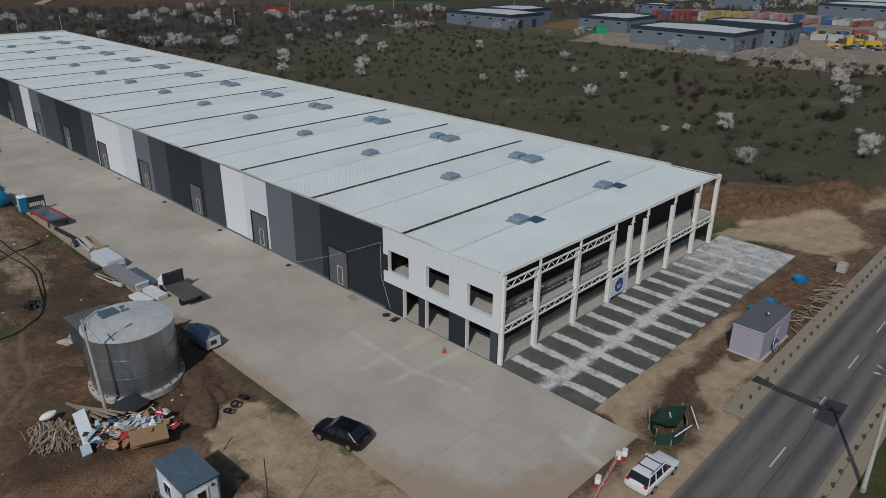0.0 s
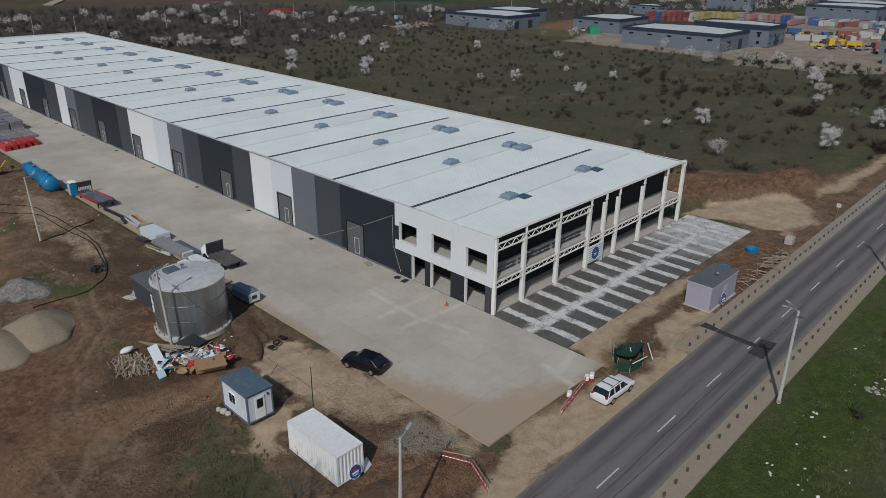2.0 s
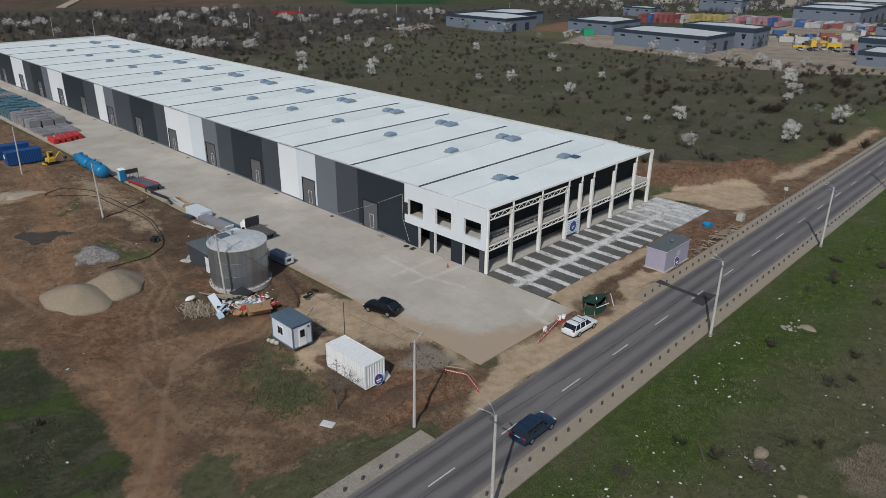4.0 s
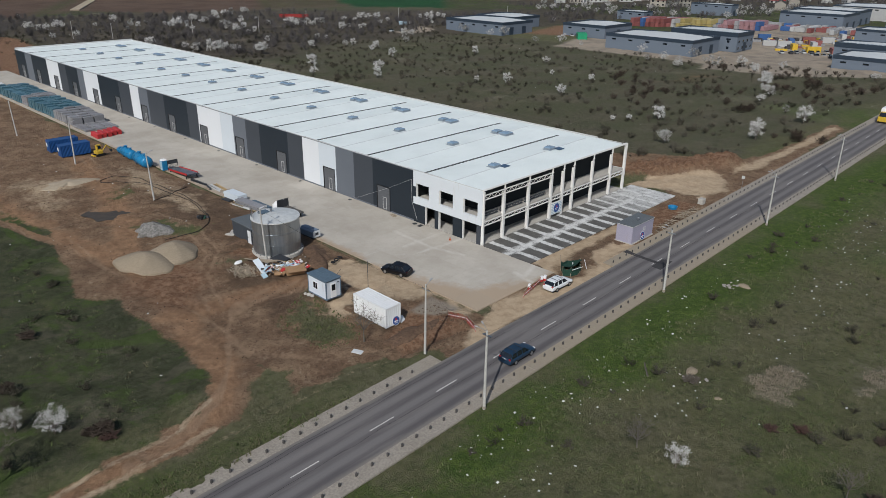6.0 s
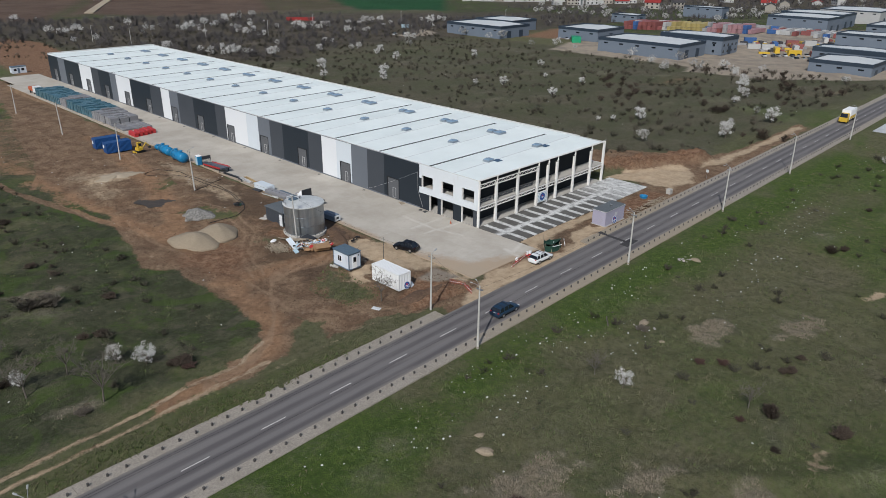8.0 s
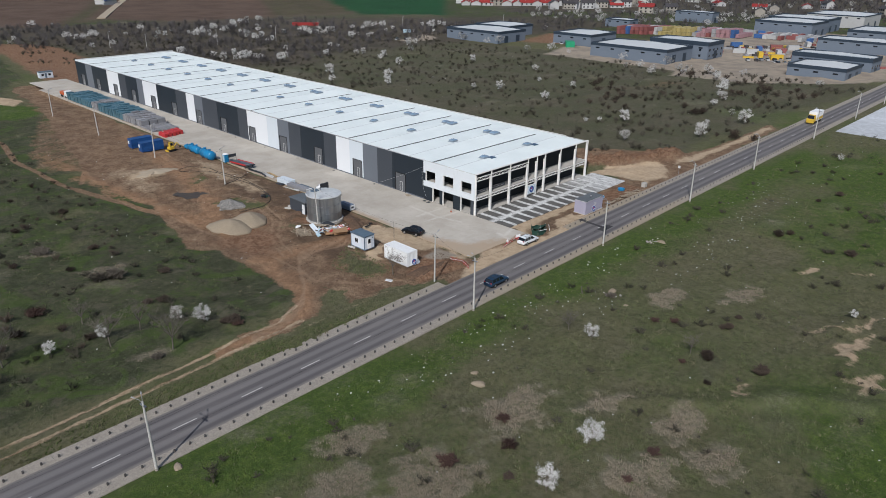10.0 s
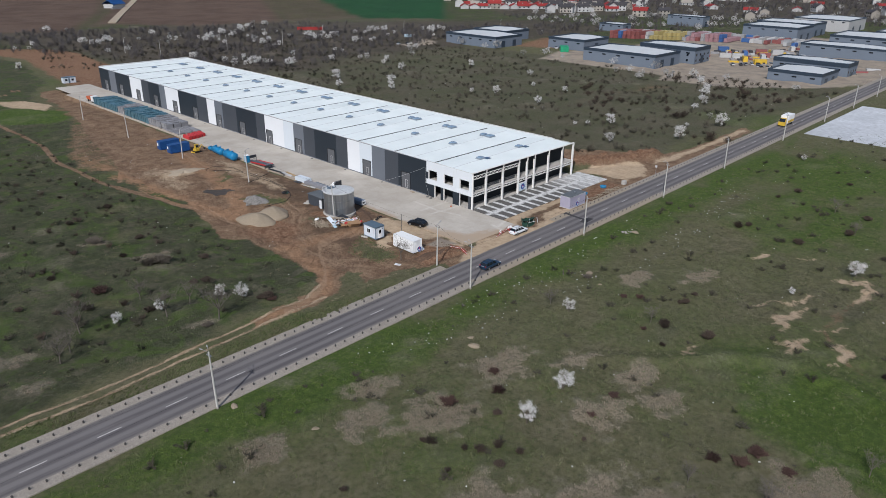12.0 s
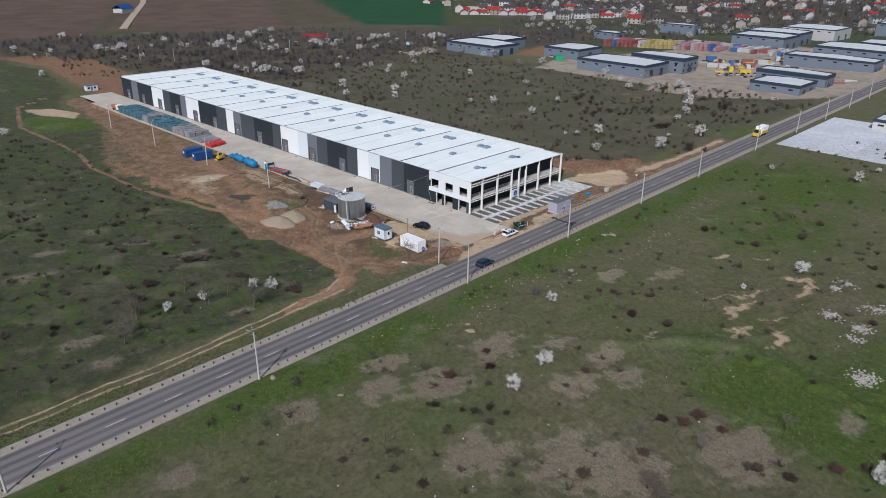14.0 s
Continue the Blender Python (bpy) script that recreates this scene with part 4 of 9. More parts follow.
# roof: bays with a low ridge across the building, a dark gutter in each valley
VALLEY = [-0.1] + [12.5 + 14.47 * k for k in range(14)] + [LEN]
for a, b in zip(VALLEY, VALLEY[1:]):
    mid, z0, z1 = (a + b) / 2, 8.92, 9.55
    za, zb = (8.95 if a < 0 else z0), (z0 if b < LEN - 1 else 8.95)
    xa, xb, a2, b2 = 0.02, 36.4, a + (0.12 if a > 0 else 0), b - (0.12 if b < LEN - 1 else 0)
    rf = Mesh()
    top = lambda x: 8.97 + (z1 - 8.97) * x / xb
    ring = lambda x: [(x, a2, za - 0.12), (x, a2, za), (x, mid, top(x)), (x, b2, zb), (x, b2, zb - 0.12), (x, mid, top(x) - 0.12)]
    rows = [ring(xa + (xb - xa) * k / 6) for k in range(7)]
    if a < 0:
        # the first bay runs on to the corner post and is hipped there
        rows[-1] = [(xb + (3.8 if p[1] < 1 else 1.6 if p[1] < mid + 1 else 0.2), p[1], p[2] - (0.1 if p[1] < 1 else 0)) for p in rows[-1]]
    rf.loft(rows)
    part("roof_bay", rf, M["roof"], wh, "white ribbed roof sheet")
    part("ridge_cap", Mesh().loft([[(x, mid - 0.14, top(x) - 0.05), (x, mid - 0.14, top(x) + 0.02), (x, mid + 0.14, top(x) + 0.02), (x, mid + 0.14, top(x) - 0.05)] for x in (0.05, xb)]), M["ridge"], wh)
    if b < LEN - 1:
        part("gutter", Mesh().box(0.03, b - 0.16, z0 - 0.2, xb, b + 0.16, z0 - 0.03).box(0.03, b - 0.2, z0 - 0.02, xb, b - 0.12, z0 + 0.05).box(0.03, b + 0.12, z0 - 0.02, xb, b + 0.2, z0 + 0.05), M["gutter"], wh, "dark valley gutter")
part("low_roof", Mesh().box(36.5, 6.4, 8.66, WID - 0.15, LEN - 0.15, 8.72), M["roof"], wh)
part("parapet", Mesh().box(WID - 0.1, 6.4, 7.9, WID, LEN, 9.0), M["parapet"], wh, "pale grey parapet sheet")
for k in range(34):
    part("parapet_post", Mesh().box(WID - 0.16, 10.5 + 6 * k, 8.72, WID - 0.11, 10.6 + 6 * k, 9.05), M["light_trim"], wh)
for a, b in zip(VALLEY, VALLEY[1:]):
    mid = (a + b) / 2
    part("gable_end", Mesh().loft([[(x, a, 8.6), (x, b, 8.6), (x, b, 8.84), (x, mid, 9.42), (x, a, 8.84)] for x in (36.3, 36.39)]), M["roof"], wh)
part("eave_trim", Mesh().box(-0.05, 0, TOP, 0.2, LEN, TOP + 0.1), M["light_trim"], wh, "pale grey eave flashing")
part("parapet_back", Mesh().box(0.2, LEN - 0.1, 8.7, WID, LEN + 0.05, 9.35), M["light_trim"], wh)
part("eave_line", Mesh().box(-0.052, 15.1, TOP - 0.1, -0.002, LEN, TOP - 0.02), M["mid_panel"], wh)


def dome(s, x, y, w, l, z):
    part("curb", Mesh().bevel_box(x - w, y - l, z - 0.15, x + w, y + l, z + 0.32, 0.05), M["sky_frame"], s)
    part("pane", Mesh().loft([[(x + w * k * a, y + l * k * b, z + h) for a, b in ((-1, -1), (1, -1), (1, 1), (-1, 1))] for k, h in ((0.97, 0.33), (0.9, 0.42), (0.6, 0.5), (0.2, 0.53))]), M["sky_pane"], s, "pale blue glazed dome")
    part("flashing", Mesh().box(x - w - 0.16, y - l - 0.16, z - 0.02, x + w + 0.16, y + l + 0.16, z + 0.03), M["sky_flash"], s)
    part("glazing_bar", Mesh().box(x - 0.03, y - 0.9 * l, z + 0.44, x + 0.03, y + 0.9 * l, z + 0.56), M["sky_frame"], s)


def skylight(x, y, double, vent):
    """A roof dome; some have a larger second one beside them, some an opened dark flap."""
    s = thing("skylight", "", "")
    s.parent = wh
    s.matrix_basis = pose(x, y, 8.97 + 0.58 * x / 36.4 + 0.02)
    dome(s, 0, 0, 0.88, 0.70, 0.0)
    if double:
        dome(s, 0.25, -2.05, 1.15, 0.95, -0.08)
    if vent:
        part("vent_flap", Mesh().bevel_box(-0.75, -0.65, 0.0, 0.75, 0.65, 0.07, 0.02, pose(1.35, -1.1, 0.02, 2, 0, 0)), M["sky_vent"], s, "opened dark blue vent flap")
    return s


M["sky_pane"] = surface("sky_pane", (0.20, 0.29, 0.39), 0.15, vary=0.12, bump=0, spec=0.6)
M["sky_flash"] = surface("sky_flash", (0.30, 0.35, 0.40), 0.4, metal=0.2, vary=0.1)
M["sky_vent"] = surface("sky_vent", (0.035, 0.075, 0.14), 0.3, vary=0.15)
skylight(10.4, 6.7, False, True)
skylight(25.4, 6.5, False, True)
for k in range(13):
    y = 12.5 + 14.47 * (k + 0.5)
    skylight(15.7, y + 1.4, False, False)
    skylight(28.0, y + 1.3, True, False)

# office front: white band with three windows over dark piers, open frame towards the road
WINS = [(0.9, 3.95), (6.1, 9.15), (11.45, 14.45)]
M["office_white"] = surface("office_white", (0.60, 0.635, 0.67), 0.5, vary=0.03, patch=0.2, bump=0.03, dirt=(0.5, 0.5, 0.48))
OFF = "pale grey-white cladding band"
part("office_band_upper", Mesh().box(-0.12, 0.02, 6.76, 0.12, 15.1, TOP), M["office_white"], wh, OFF)
part("office_band_lower", Mesh().box(-0.12, 0.02, 3.2, 0.12, 15.1, 4.38), M["office_white"], wh, OFF)
for a, b in ((0.02, 0.9), (3.95, 6.1), (9.15, 11.45)):
    part("office_band_pier", Mesh().box(-0.12, a, 4.38, 0.12, b, 6.76), M["office_white"], wh, OFF)
part("office_band_stub", Mesh().box(-0.12, 14.45, 6.18, 0.12, 15.1, 6.76), M["office_white"], wh, OFF)
part("office_return", Mesh().box(0.0, 14.5, 4.38, 0.1, 15.1, 6.18), M["black_panel"], wh)
for a, b in WINS:
    part("window_jamb", Mesh().box(-0.1, b - 0.06, 4.42, 0.3, b, 6.75), M["white_paint"], wh)
    part("window_sill", Mesh().box(-0.13, a, 4.381, 0.3, b, 4.42), M["office_white"], wh)
for a, b in ((12.4, 15.1), (9.3, 10.2), (4.05, 6.15)):
    part("pier", Mesh().box(-0.02, a, 0, 0.35, b, 3.19), M["black_panel"], wh, "near-black clad pier")
part("corner_pier", Mesh().box(-0.02, 0.3, 0, 0.4, 1.1, 3.19), M["dark_panel"], wh)
for y in (12.4, 9.3, 4.05):
    part("jamb", Mesh().box(-0.04, y - 0.07, 0, 0.38, y - 0.005, 3.18), M["white_paint"], wh, "white opening edge")
part("upper_floor", Mesh().box(0.14, 0.25, 3.55, WID - 0.15, 15.15, 4.0), M["inner_concrete"], wh, "bare concrete upper floor slab")
# added near-black sheets where the sunlit floor ends; shade is in their colour
part("inner_upper_shade", Mesh().box(3.4, 2.7, 4.0, WID - 0.2, 2.9, 8.75).box(3.4, 2.9, 4.0, 3.6, 15.1, 8.75), M["inner_shade"], wh)
part("inner_front_shade", Mesh().box(3.4, 2.6, 0.02, WID - 0.2, 2.8, 3.5).box(3.4, 2.8, 0.02, 3.6, 15.1, 3.5), M["inner_shade"], wh, "near-black sheet standing in for the shaded interior")
COLS = [0.15, 4.95, 11.2, 17.4, 20.7, 23.75, 29.75, 35.9, 40.85]
for i, x in enumerate(COLS):
    w = 0.16 if i == 0 else 0.24
    tall = 8.9 if i else 8.7
    c = Mesh().bevel_box(x - w, -0.22, 0.03, x + w, 0.22, tall - (1.25 if 0 < i < 8 else 0.6), 0.03)
    if 0 < i < 8:
        c.box(x - 0.08, -0.26, tall - 1.25, x + 0.08, -0.1, tall)
        c.box(x - w - 0.1, -0.24, tall - 0.85, x - 0.08, -0.14, tall - 0.75).box(x + 0.08, -0.24, tall - 0.85, x + w + 0.1, -0.14, tall - 0.75)
    else:
        c.box(x - w, -0.2, tall - 0.6, x + w, 0.2, tall)
    part("column", c, M["white_paint"], wh, "white painted frame column")


def truss(x0, x1, z0, z1, y):
    t = Mesh().box(x0, y - 0.07, z1 - 0.13, x1, y + 0.07, z1).box(x0, y - 0.07, z0, x1, y + 0.07, z0 + 0.13)
    n = max(3, round((x1 - x0) / 0.75))
    for i in range(n):
        a, b = x0 + (x1 - x0) * i / n, x0 + (x1 - x0) * (i + 1) / n
        za, zb = (z0 + 0.1, z1 - 0.1) if i % 2 else (z1 - 0.1, z0 + 0.1)
        t.tube((a, y, za), (b, y, zb), 0.045, n=6)
    return t


for i, (a, b) in enumerate(zip(COLS, COLS[1:])):
    w0, w1 = a + (0.17 if i == 0 else 0.25), b - 0.25
    part("floor_truss", truss(w0, w1, 3.1, 3.85, -0.12), M["white_paint"], wh, "white welded lattice beam")
    if i < 3:
        part("roof_truss", truss(w0, w1, 7.3, 8.15, -0.12), M["white_paint"], wh, "white welded lattice beam")
        part("slab_truss", truss(w0, w1, 4.15, 4.7, 0.9), M["dark_panel"], wh)
    part("slab_edge", Mesh().box(w0, 0.05, 3.5, w1, 0.26, 4.06), M["inner_concrete"], wh)
rail = Mesh().tube((-0.1, -0.28, 8.95), (WID, -0.28, 8.85), 0.05, n=6).box(-0.1, -0.12, 8.78, WID, 0.1, 9.0)
for x in COLS[1:]:
    rail.box(x - 0.04, -0.32, 8.2, x + 0.04, -0.24, 8.98)
part("front_rail", rail, M["white_paint"], wh, "white eave rail on the facade")
side_rail = Mesh().tube((WID, -0.28, 8.75), (WID, 10, 8.75), 0.05, n=6)
for y in (-0.25, 4.55, 9.7):
    side_rail.tube((WID, y, 8.2), (WID, y, 8.75), 0.04, n=6)
part("side_rail", side_rail, M["white_paint"], wh)
side = Mesh()
for y in (5.0, 10.0, 15.0):
    side.box(WID - 0.2, y - 0.15, 0, WID + 0.1, y + 0.15, 8.2)
part("side_column", side.box(WID - 0.12, 0.2, 3.5, WID + 0.1, 15, 4.0), M["white_paint"], wh)

# ---- things round the yard ----


def galvanised():
    """Rolled zinc sheet: spangle, and soft upright streaks of reflection put into the colour."""
    n = Nodes("galv")
    sheen_streak = n.noise(1.1, 6, 0.7, stretch=(1, 1, 0.06))
    col = n.mix(n.step(sheen_streak, 0.35, 0.68), (0.31, 0.34, 0.37), (0.42, 0.45, 0.475))
    col = n.mix(n.math("MULTIPLY", n.step(n.noise(9, 4, 0.7), 0.45, 0.7), 0.3), col, (0.34, 0.37, 0.40))
    col = n.mix(n.math("MULTIPLY", n.step(n.noise(0.8, 5), 0.5, 0.75), 0.4), col, (0.25, 0.27, 0.295))
    rough = n.math("ADD", n.math("MULTIPLY", n.step(sheen_streak, 0.3, 0.7), 0.08), 0.28)
    return n.done(col, rough, 0.82)


M["galv"] = galvanised()
M["gen_blue"] = surface("gen_blue", (0.15, 0.195, 0.26), 0.4, vary=0.1)
M["tank_roof"] = surface("tank_roof", (0.60, 0.61, 0.60), 0.5, metal=0.3, vary=0.1, grain=1.5, dirt=(0.3, 0.28, 0.26))
M["concrete"] = surface("concrete", (0.40, 0.38, 0.35), 0.9, vary=0.15, grain=4)
M["dark_metal"] = surface("dark_metal", (0.045, 0.048, 0.055), 0.5, metal=0.2, vary=0.2)
M["wood_old"] = surface("wood_old", (0.37, 0.305, 0.23), 0.85, vary=0.25, grain=6, vary_ob=0.6)
M["wood_new"] = surface("wood_new", (0.50, 0.36, 0.19), 0.8, vary=0.2, vary_ob=0.4)
M["card"] = surface("card", (0.36, 0.225, 0.125), 0.9, vary=0.12, vary_ob=0.4)
M["white_sheet"] = surface("white_sheet", (0.68, 0.70, 0.72), 0.5, vary=0.08, vary_ob=0.3, dirt=(0.4, 0.36, 0.3))
M["pale_blue"] = surface("pale_blue", (0.36, 0.48, 0.56), 0.5, vary=0.1)
M["red_paint"] = surface("red_paint", (0.43, 0.036, 0.038), 0.5, vary=0.15, vary_ob=0.3)
M["orange"] = surface("orange", (0.50, 0.12, 0.05), 0.6, vary=0.2, vary_ob=0.5)
M["blue_gloss"] = surface("blue_gloss", (0.015, 0.18, 0.37), 0.3, vary=0.12, patch=0.9, bump=0.02, spec=0.5)
M["blue_dark"] = surface("blue_dark", (0.012, 0.062, 0.20), 0.45, vary=0.12, bump=0.03)
M["teal"] = surface("teal", (0.066, 0.150, 0.195), 0.4, vary=0.2, vary_ob=0.5, spec=0.5)
M["grey_wrap"] = surface("grey_wrap", (0.25, 0.25, 0.265), 0.55, vary=0.2, vary_ob=0.5)
M["yellow"] = surface("yellow", (0.55, 0.36, 0.04), 0.5, vary=0.15)
M["rubber"] = surface("rubber", (0.014, 0.014, 0.015), 0.75, vary=0.25)
M["net_green"] = surface("net_green", (0.016, 0.05, 0.036), 0.8, vary=0.3, grain=12)
M["sand"] = surface("sand", (0.255, 0.208, 0.152), 0.95, vary=0.12, grain=5, patch=0.6, bump=0.4)
M["sand_dust"] = surface("sand_dust", (0.35, 0.29, 0.215), 0.95, vary=0.08, grain=6, patch=0.6, bump=0.1)
M["gravel_heap"] = surface("gravel_heap", (0.20, 0.19, 0.178), 0.95, vary=0.4, grain=3.5, patch=1.0, bump=0.8)
M["soil_red"] = surface("soil_red", (0.118, 0.074, 0.049), 0.95, vary=0.35, grain=3, bump=1.0)
M["sign_blue"] = surface("sign_blue", (0.02, 0.07, 0.26), 0.4, vary=0.08, bump=0)
M["sign_white"] = surface("sign_white", (0.75, 0.75, 0.76), 0.4, vary=0.05, bump=0)
M["sign_red"] = surface("sign_red", (0.5, 0.03, 0.04), 0.4, vary=0.05, bump=0)
M["deck_grey"] = surface("deck_grey", (0.10, 0.095, 0.09), 0.8, vary=0.3, grain=3)
M["lamp_head"] = surface("lamp_head", (0.34, 0.345, 0.35), 0.6, metal=0.1, vary=0.08)


def water_material():
    n = Nodes("puddle_water")
    col = n.mix(n.step(n.noise(0.9, 5), 0.35, 0.7), (0.050, 0.040, 0.032), (0.075, 0.058, 0.044))
    return n.done(col, 0.5, 0.0, 0.25)


M["puddle"] = water_material()


def circle(r, z, n, cx=0.0, cy=0.0, turn=0.0):
    return [(cx + r * math.cos(turn + 2 * math.pi * i / n), cy + r * math.sin(turn + 2 * math.pi * i / n), z) for i in range(n)]


# water tank
tank = thing("water_tank", "round galvanised steel water tank on a concrete ring beside the yard", "water tank", pose(-23.2, 20.6, 0))
part("base_ring", Mesh().loft([circle(3.82, -0.25, 48), circle(3.82, 0.24, 48), circle(3.75, 0.3, 48), circle(3.3, 0.3, 48)]), M["concrete"], tank, "cast concrete ring")
for k in range(3):
    z0, r = 0.3 + 1.68 * k, 3.5 + (0.02 if k % 2 else 0)
    part("shell_course", Mesh().loft([circle(r, z0, 72), circle(r, z0 + 1.57, 72), circle(r + 0.06, z0 + 1.59, 72), circle(r + 0.06, z0 + 1.66, 72), circle(r, z0 + 1.68, 72)], cap=False), M["galv"], tank)
for k in range(3):
    for i in range(8):
        a = 2 * math.pi * (i + 0.5 * (k % 2)) / 8 + 0.35
        part("bolted_seam", Mesh().tube((3.52 * math.cos(a), 3.52 * math.sin(a), 0.3 + 1.68 * k), (3.52 * math.cos(a), 3.52 * math.sin(a), 1.9 + 1.68 * k), 0.012, n=4), M["galv"], tank)
for i in range(26):
    a = 2 * math.pi * i / 26
    part("anchor_bolt", Mesh().tube((3.68 * math.cos(a), 3.68 * math.sin(a), 0.3), (3.68 * math.cos(a), 3.68 * math.sin(a), 0.42), 0.05, n=6), M["dark_metal"], tank)
rail = Mesh()
for i in range(5):
    a = 2.2 + 0.2 * i
    rail.tube((3.4 * math.cos(a), 3.4 * math.sin(a), 5.4), (3.4 * math.cos(a), 3.4 * math.sin(a), 6.3), 0.025, n=5)
    if i:
        for z in (5.85, 6.3):
            rail.tube((3.4 * math.cos(a - 0.2), 3.4 * math.sin(a - 0.2), z), (3.4 * math.cos(a), 3.4 * math.sin(a), z), 0.025, n=5)
part("guard_rail", rail, M["steel"], tank)
part("roof_cone", Mesh().loft([circle(3.62, 5.3, 64), circle(3.62, 5.42, 64), circle(3.3, 5.48, 64), circle(0.3, 5.78, 64)]), M["tank_roof"], tank)
ribs = Mesh()
for i in range(17):
    x = -3.2 + 0.4 * i
    w = math.sqrt(3.5 ** 2 - x * x)
    zr = lambda y: 5.8 - 0.1 * math.hypot(x, y)
    ribs.tube((x, -w, zr(w)), (x, 0, zr(0)), 0.022, n=4).tube((x, 0, zr(0)), (x, w, zr(w)), 0.022, n=4)
part("roof_ribs", ribs, M["light_trim"], tank)
part("hatch", Mesh().bevel_box(-1.5, 1.2, 5.5, -0.1, 2.4, 5.85, 0.06), M["blue_roof"], tank, "blue-grey roof hatch")
part("vent", Mesh().tube((0.2, 1.3, 5.7), (0.2, 1.3, 6.1), 0.12).tube((0.2, 1.3, 6.1), (0.2, 1.3, 6.16), 0.22), M["steel"], tank)
# dark shed behind the tank
shed = thing("tool_shed", "dark metal tool shed with a flat felt roof beside the tank", "shed", pose(-25.1, 24.5, 0))
wall = Mesh()
for k in range(12):
    wall.box(-0.05, 0.46 * k + 0.01, 0, 0.0, 0.46 * k + 0.45, 2.7)
part("cladding", wall, M["dark_panel"], shed)
part("body", Mesh().box(0.0, 0.02, 0, 3.3, 5.5, 2.68), M["dark_metal"], shed)
part("roof", Mesh().bevel_box(-0.2, -0.2, 2.7, 3.5, 5.7, 2.86, 0.03), M["roof_felt"], shed)
door_leaf = part("door", Mesh().bevel_box(-0.09, 0.25, 0.05, -0.05, 1.15, 2.2, 0.01), M["white_sheet"], shed, "white door")
part("handle", Mesh().box(-0.13, 1.0, 1.0, -0.09, 1.08, 1.14), M["dark_metal"], door_leaf)

# site hut
hut = thing("site_hut", "white site office cabin with a blue-grey roof on bare soil", "site cabin", pose(-28.4, 1.7, 0.0))
L, W, H = 3.95, 2.45, 2.65
part("body", Mesh().box(0.05, 0.05, 0.1, W - 0.05, L - 0.05, H - 0.1), M["hut_wall"], hut)
fr = Mesh()
for x in (0, W - 0.14):
    for y in (0, L - 0.14):
        fr.bevel_box(x, y, 0.0, x + 0.14, y + 0.14, H - 0.15, 0.02)
for z in (0.0, H - 0.16):
    fr.box(0.14, 0, z, W - 0.14, 0.1, z + 0.15).box(0.14, L - 0.1, z, W - 0.14, L, z + 0.15).box(0, 0.14, z, 0.1, L - 0.14, z + 0.15).box(W - 0.1, 0.14, z, W, L - 0.14, z + 0.15)
part("frame", fr, M["hut_frame"], hut, "blue-grey steel frame")
rf = Mesh().bevel_box(-0.08, -0.08, H - 0.01, W + 0.08, L + 0.08, H + 0.1, 0.04)
part("roof", rf, M["blue_roof"], hut, "blue-grey flat roof")
part("roof_seam", Mesh().box(W / 2 - 0.03, -0.06, H + 0.1, W / 2 + 0.03, L + 0.06, H + 0.125), M["blue_roof"], hut)
dr = part("door", Mesh().bevel_box(0.75, -0.02, 0.15, 1.65, 0.04, 2.2, 0.01), M["sign_white"], hut, "white door")
part("pane", Mesh().box(0.92, -0.035, 1.15, 1.48, -0.02, 2.0), M["dark_glass"], dr)
wn2 = part("window", Mesh().bevel_box(-0.02, 1.75, 1.0, 0.06, 2.75, 2.0, 0.01), M["sign_white"], hut, "white framed window")
for y in (1.82, 2.28):
    part("pane", Mesh().box(-0.035, y, 1.08, -0.02, y + 0.4, 1.92), M["dark_glass"], wn2)
part("lamp", Mesh().bevel_box(1.9, -0.06, 2.05, 2.05, 0.03, 2.25, 0.02), M["dark_metal"], hut)
for i, (x, y, s) in enumerate(((-28.8, 5.0, 0.34), (-28.7, 4.4, 0.28), (-28.9, 5.6, 0.25))):
    single("rubble_sack", Mesh().loft([circle(s * 0.8, 0, 9), circle(s, s * 0.4, 9), circle(s * 0.8, s * 1.0, 9), circle(s * 0.25, s * 1.3, 9)]), M["concrete"], "dirty white rubble sack leaning by the cabin", "sack", pose(x, y, ground_z(x, y) - 0.02, 0, 8, i * 50), "sacks by the cabin")

# shipping container
box = thing("shipping_container", "white corrugated storage container with a round blue sign leaning on it", "container", pose(-27.75, -9.15, 0.0))
CL, CW, CH = 6.06, 2.44, 2.59


def wavy(length, height, depth, pitch):
    m = Mesh()
    n = int(length / pitch)
    xs = []
    for i in range(n):
        a = length * i / n
        p = length / n
        xs += [(a, 0), (a + 0.28 * p, 0), (a + 0.5 * p, depth), (a + 0.78 * p, depth)]
    xs.append((length, 0))
    for (a, d), (b, e) in zip(xs, xs[1:]):
        m.add([(a, d, 0), (b, e, 0), (b, e, height), (a, d, height)], [(0, 1, 2, 3)])
    return m


def placed(m, mat4):
    m.v = [tuple(mat4 @ Vector(p)) for p in m.v]
    return m


part("core", Mesh().box(0.06, 0.06, 0.12, CW - 0.06, CL - 0.06, CH - 0.05), M["container_white"], box)
part("side_sheet", placed(wavy(CL - 0.2, CH - 0.3, 0.04, 0.28), pose(0.01, CL - 0.1, 0.15, 0, 0, -90)), M["container_white"], box, "corrugated white side")
part("side_sheet", placed(wavy(CL - 0.2, CH - 0.3, 0.04, 0.28), pose(CW - 0.01, 0.1, 0.15, 0, 0, 90)), M["container_white"], box, "corrugated white side")
part("end_sheet", placed(wavy(CW - 0.2, CH - 0.3, 0.045, 0.28), pose(0.1, 0.01, 0.15)), M["container_white"], box, "corrugated white end")
part("end_sheet", placed(wavy(CW - 0.2, CH - 0.3, 0.045, 0.28), pose(CW - 0.1, CL - 0.01, 0.15, 0, 0, 180)), M["container_white"], box, "corrugated white end")
fr = Mesh()
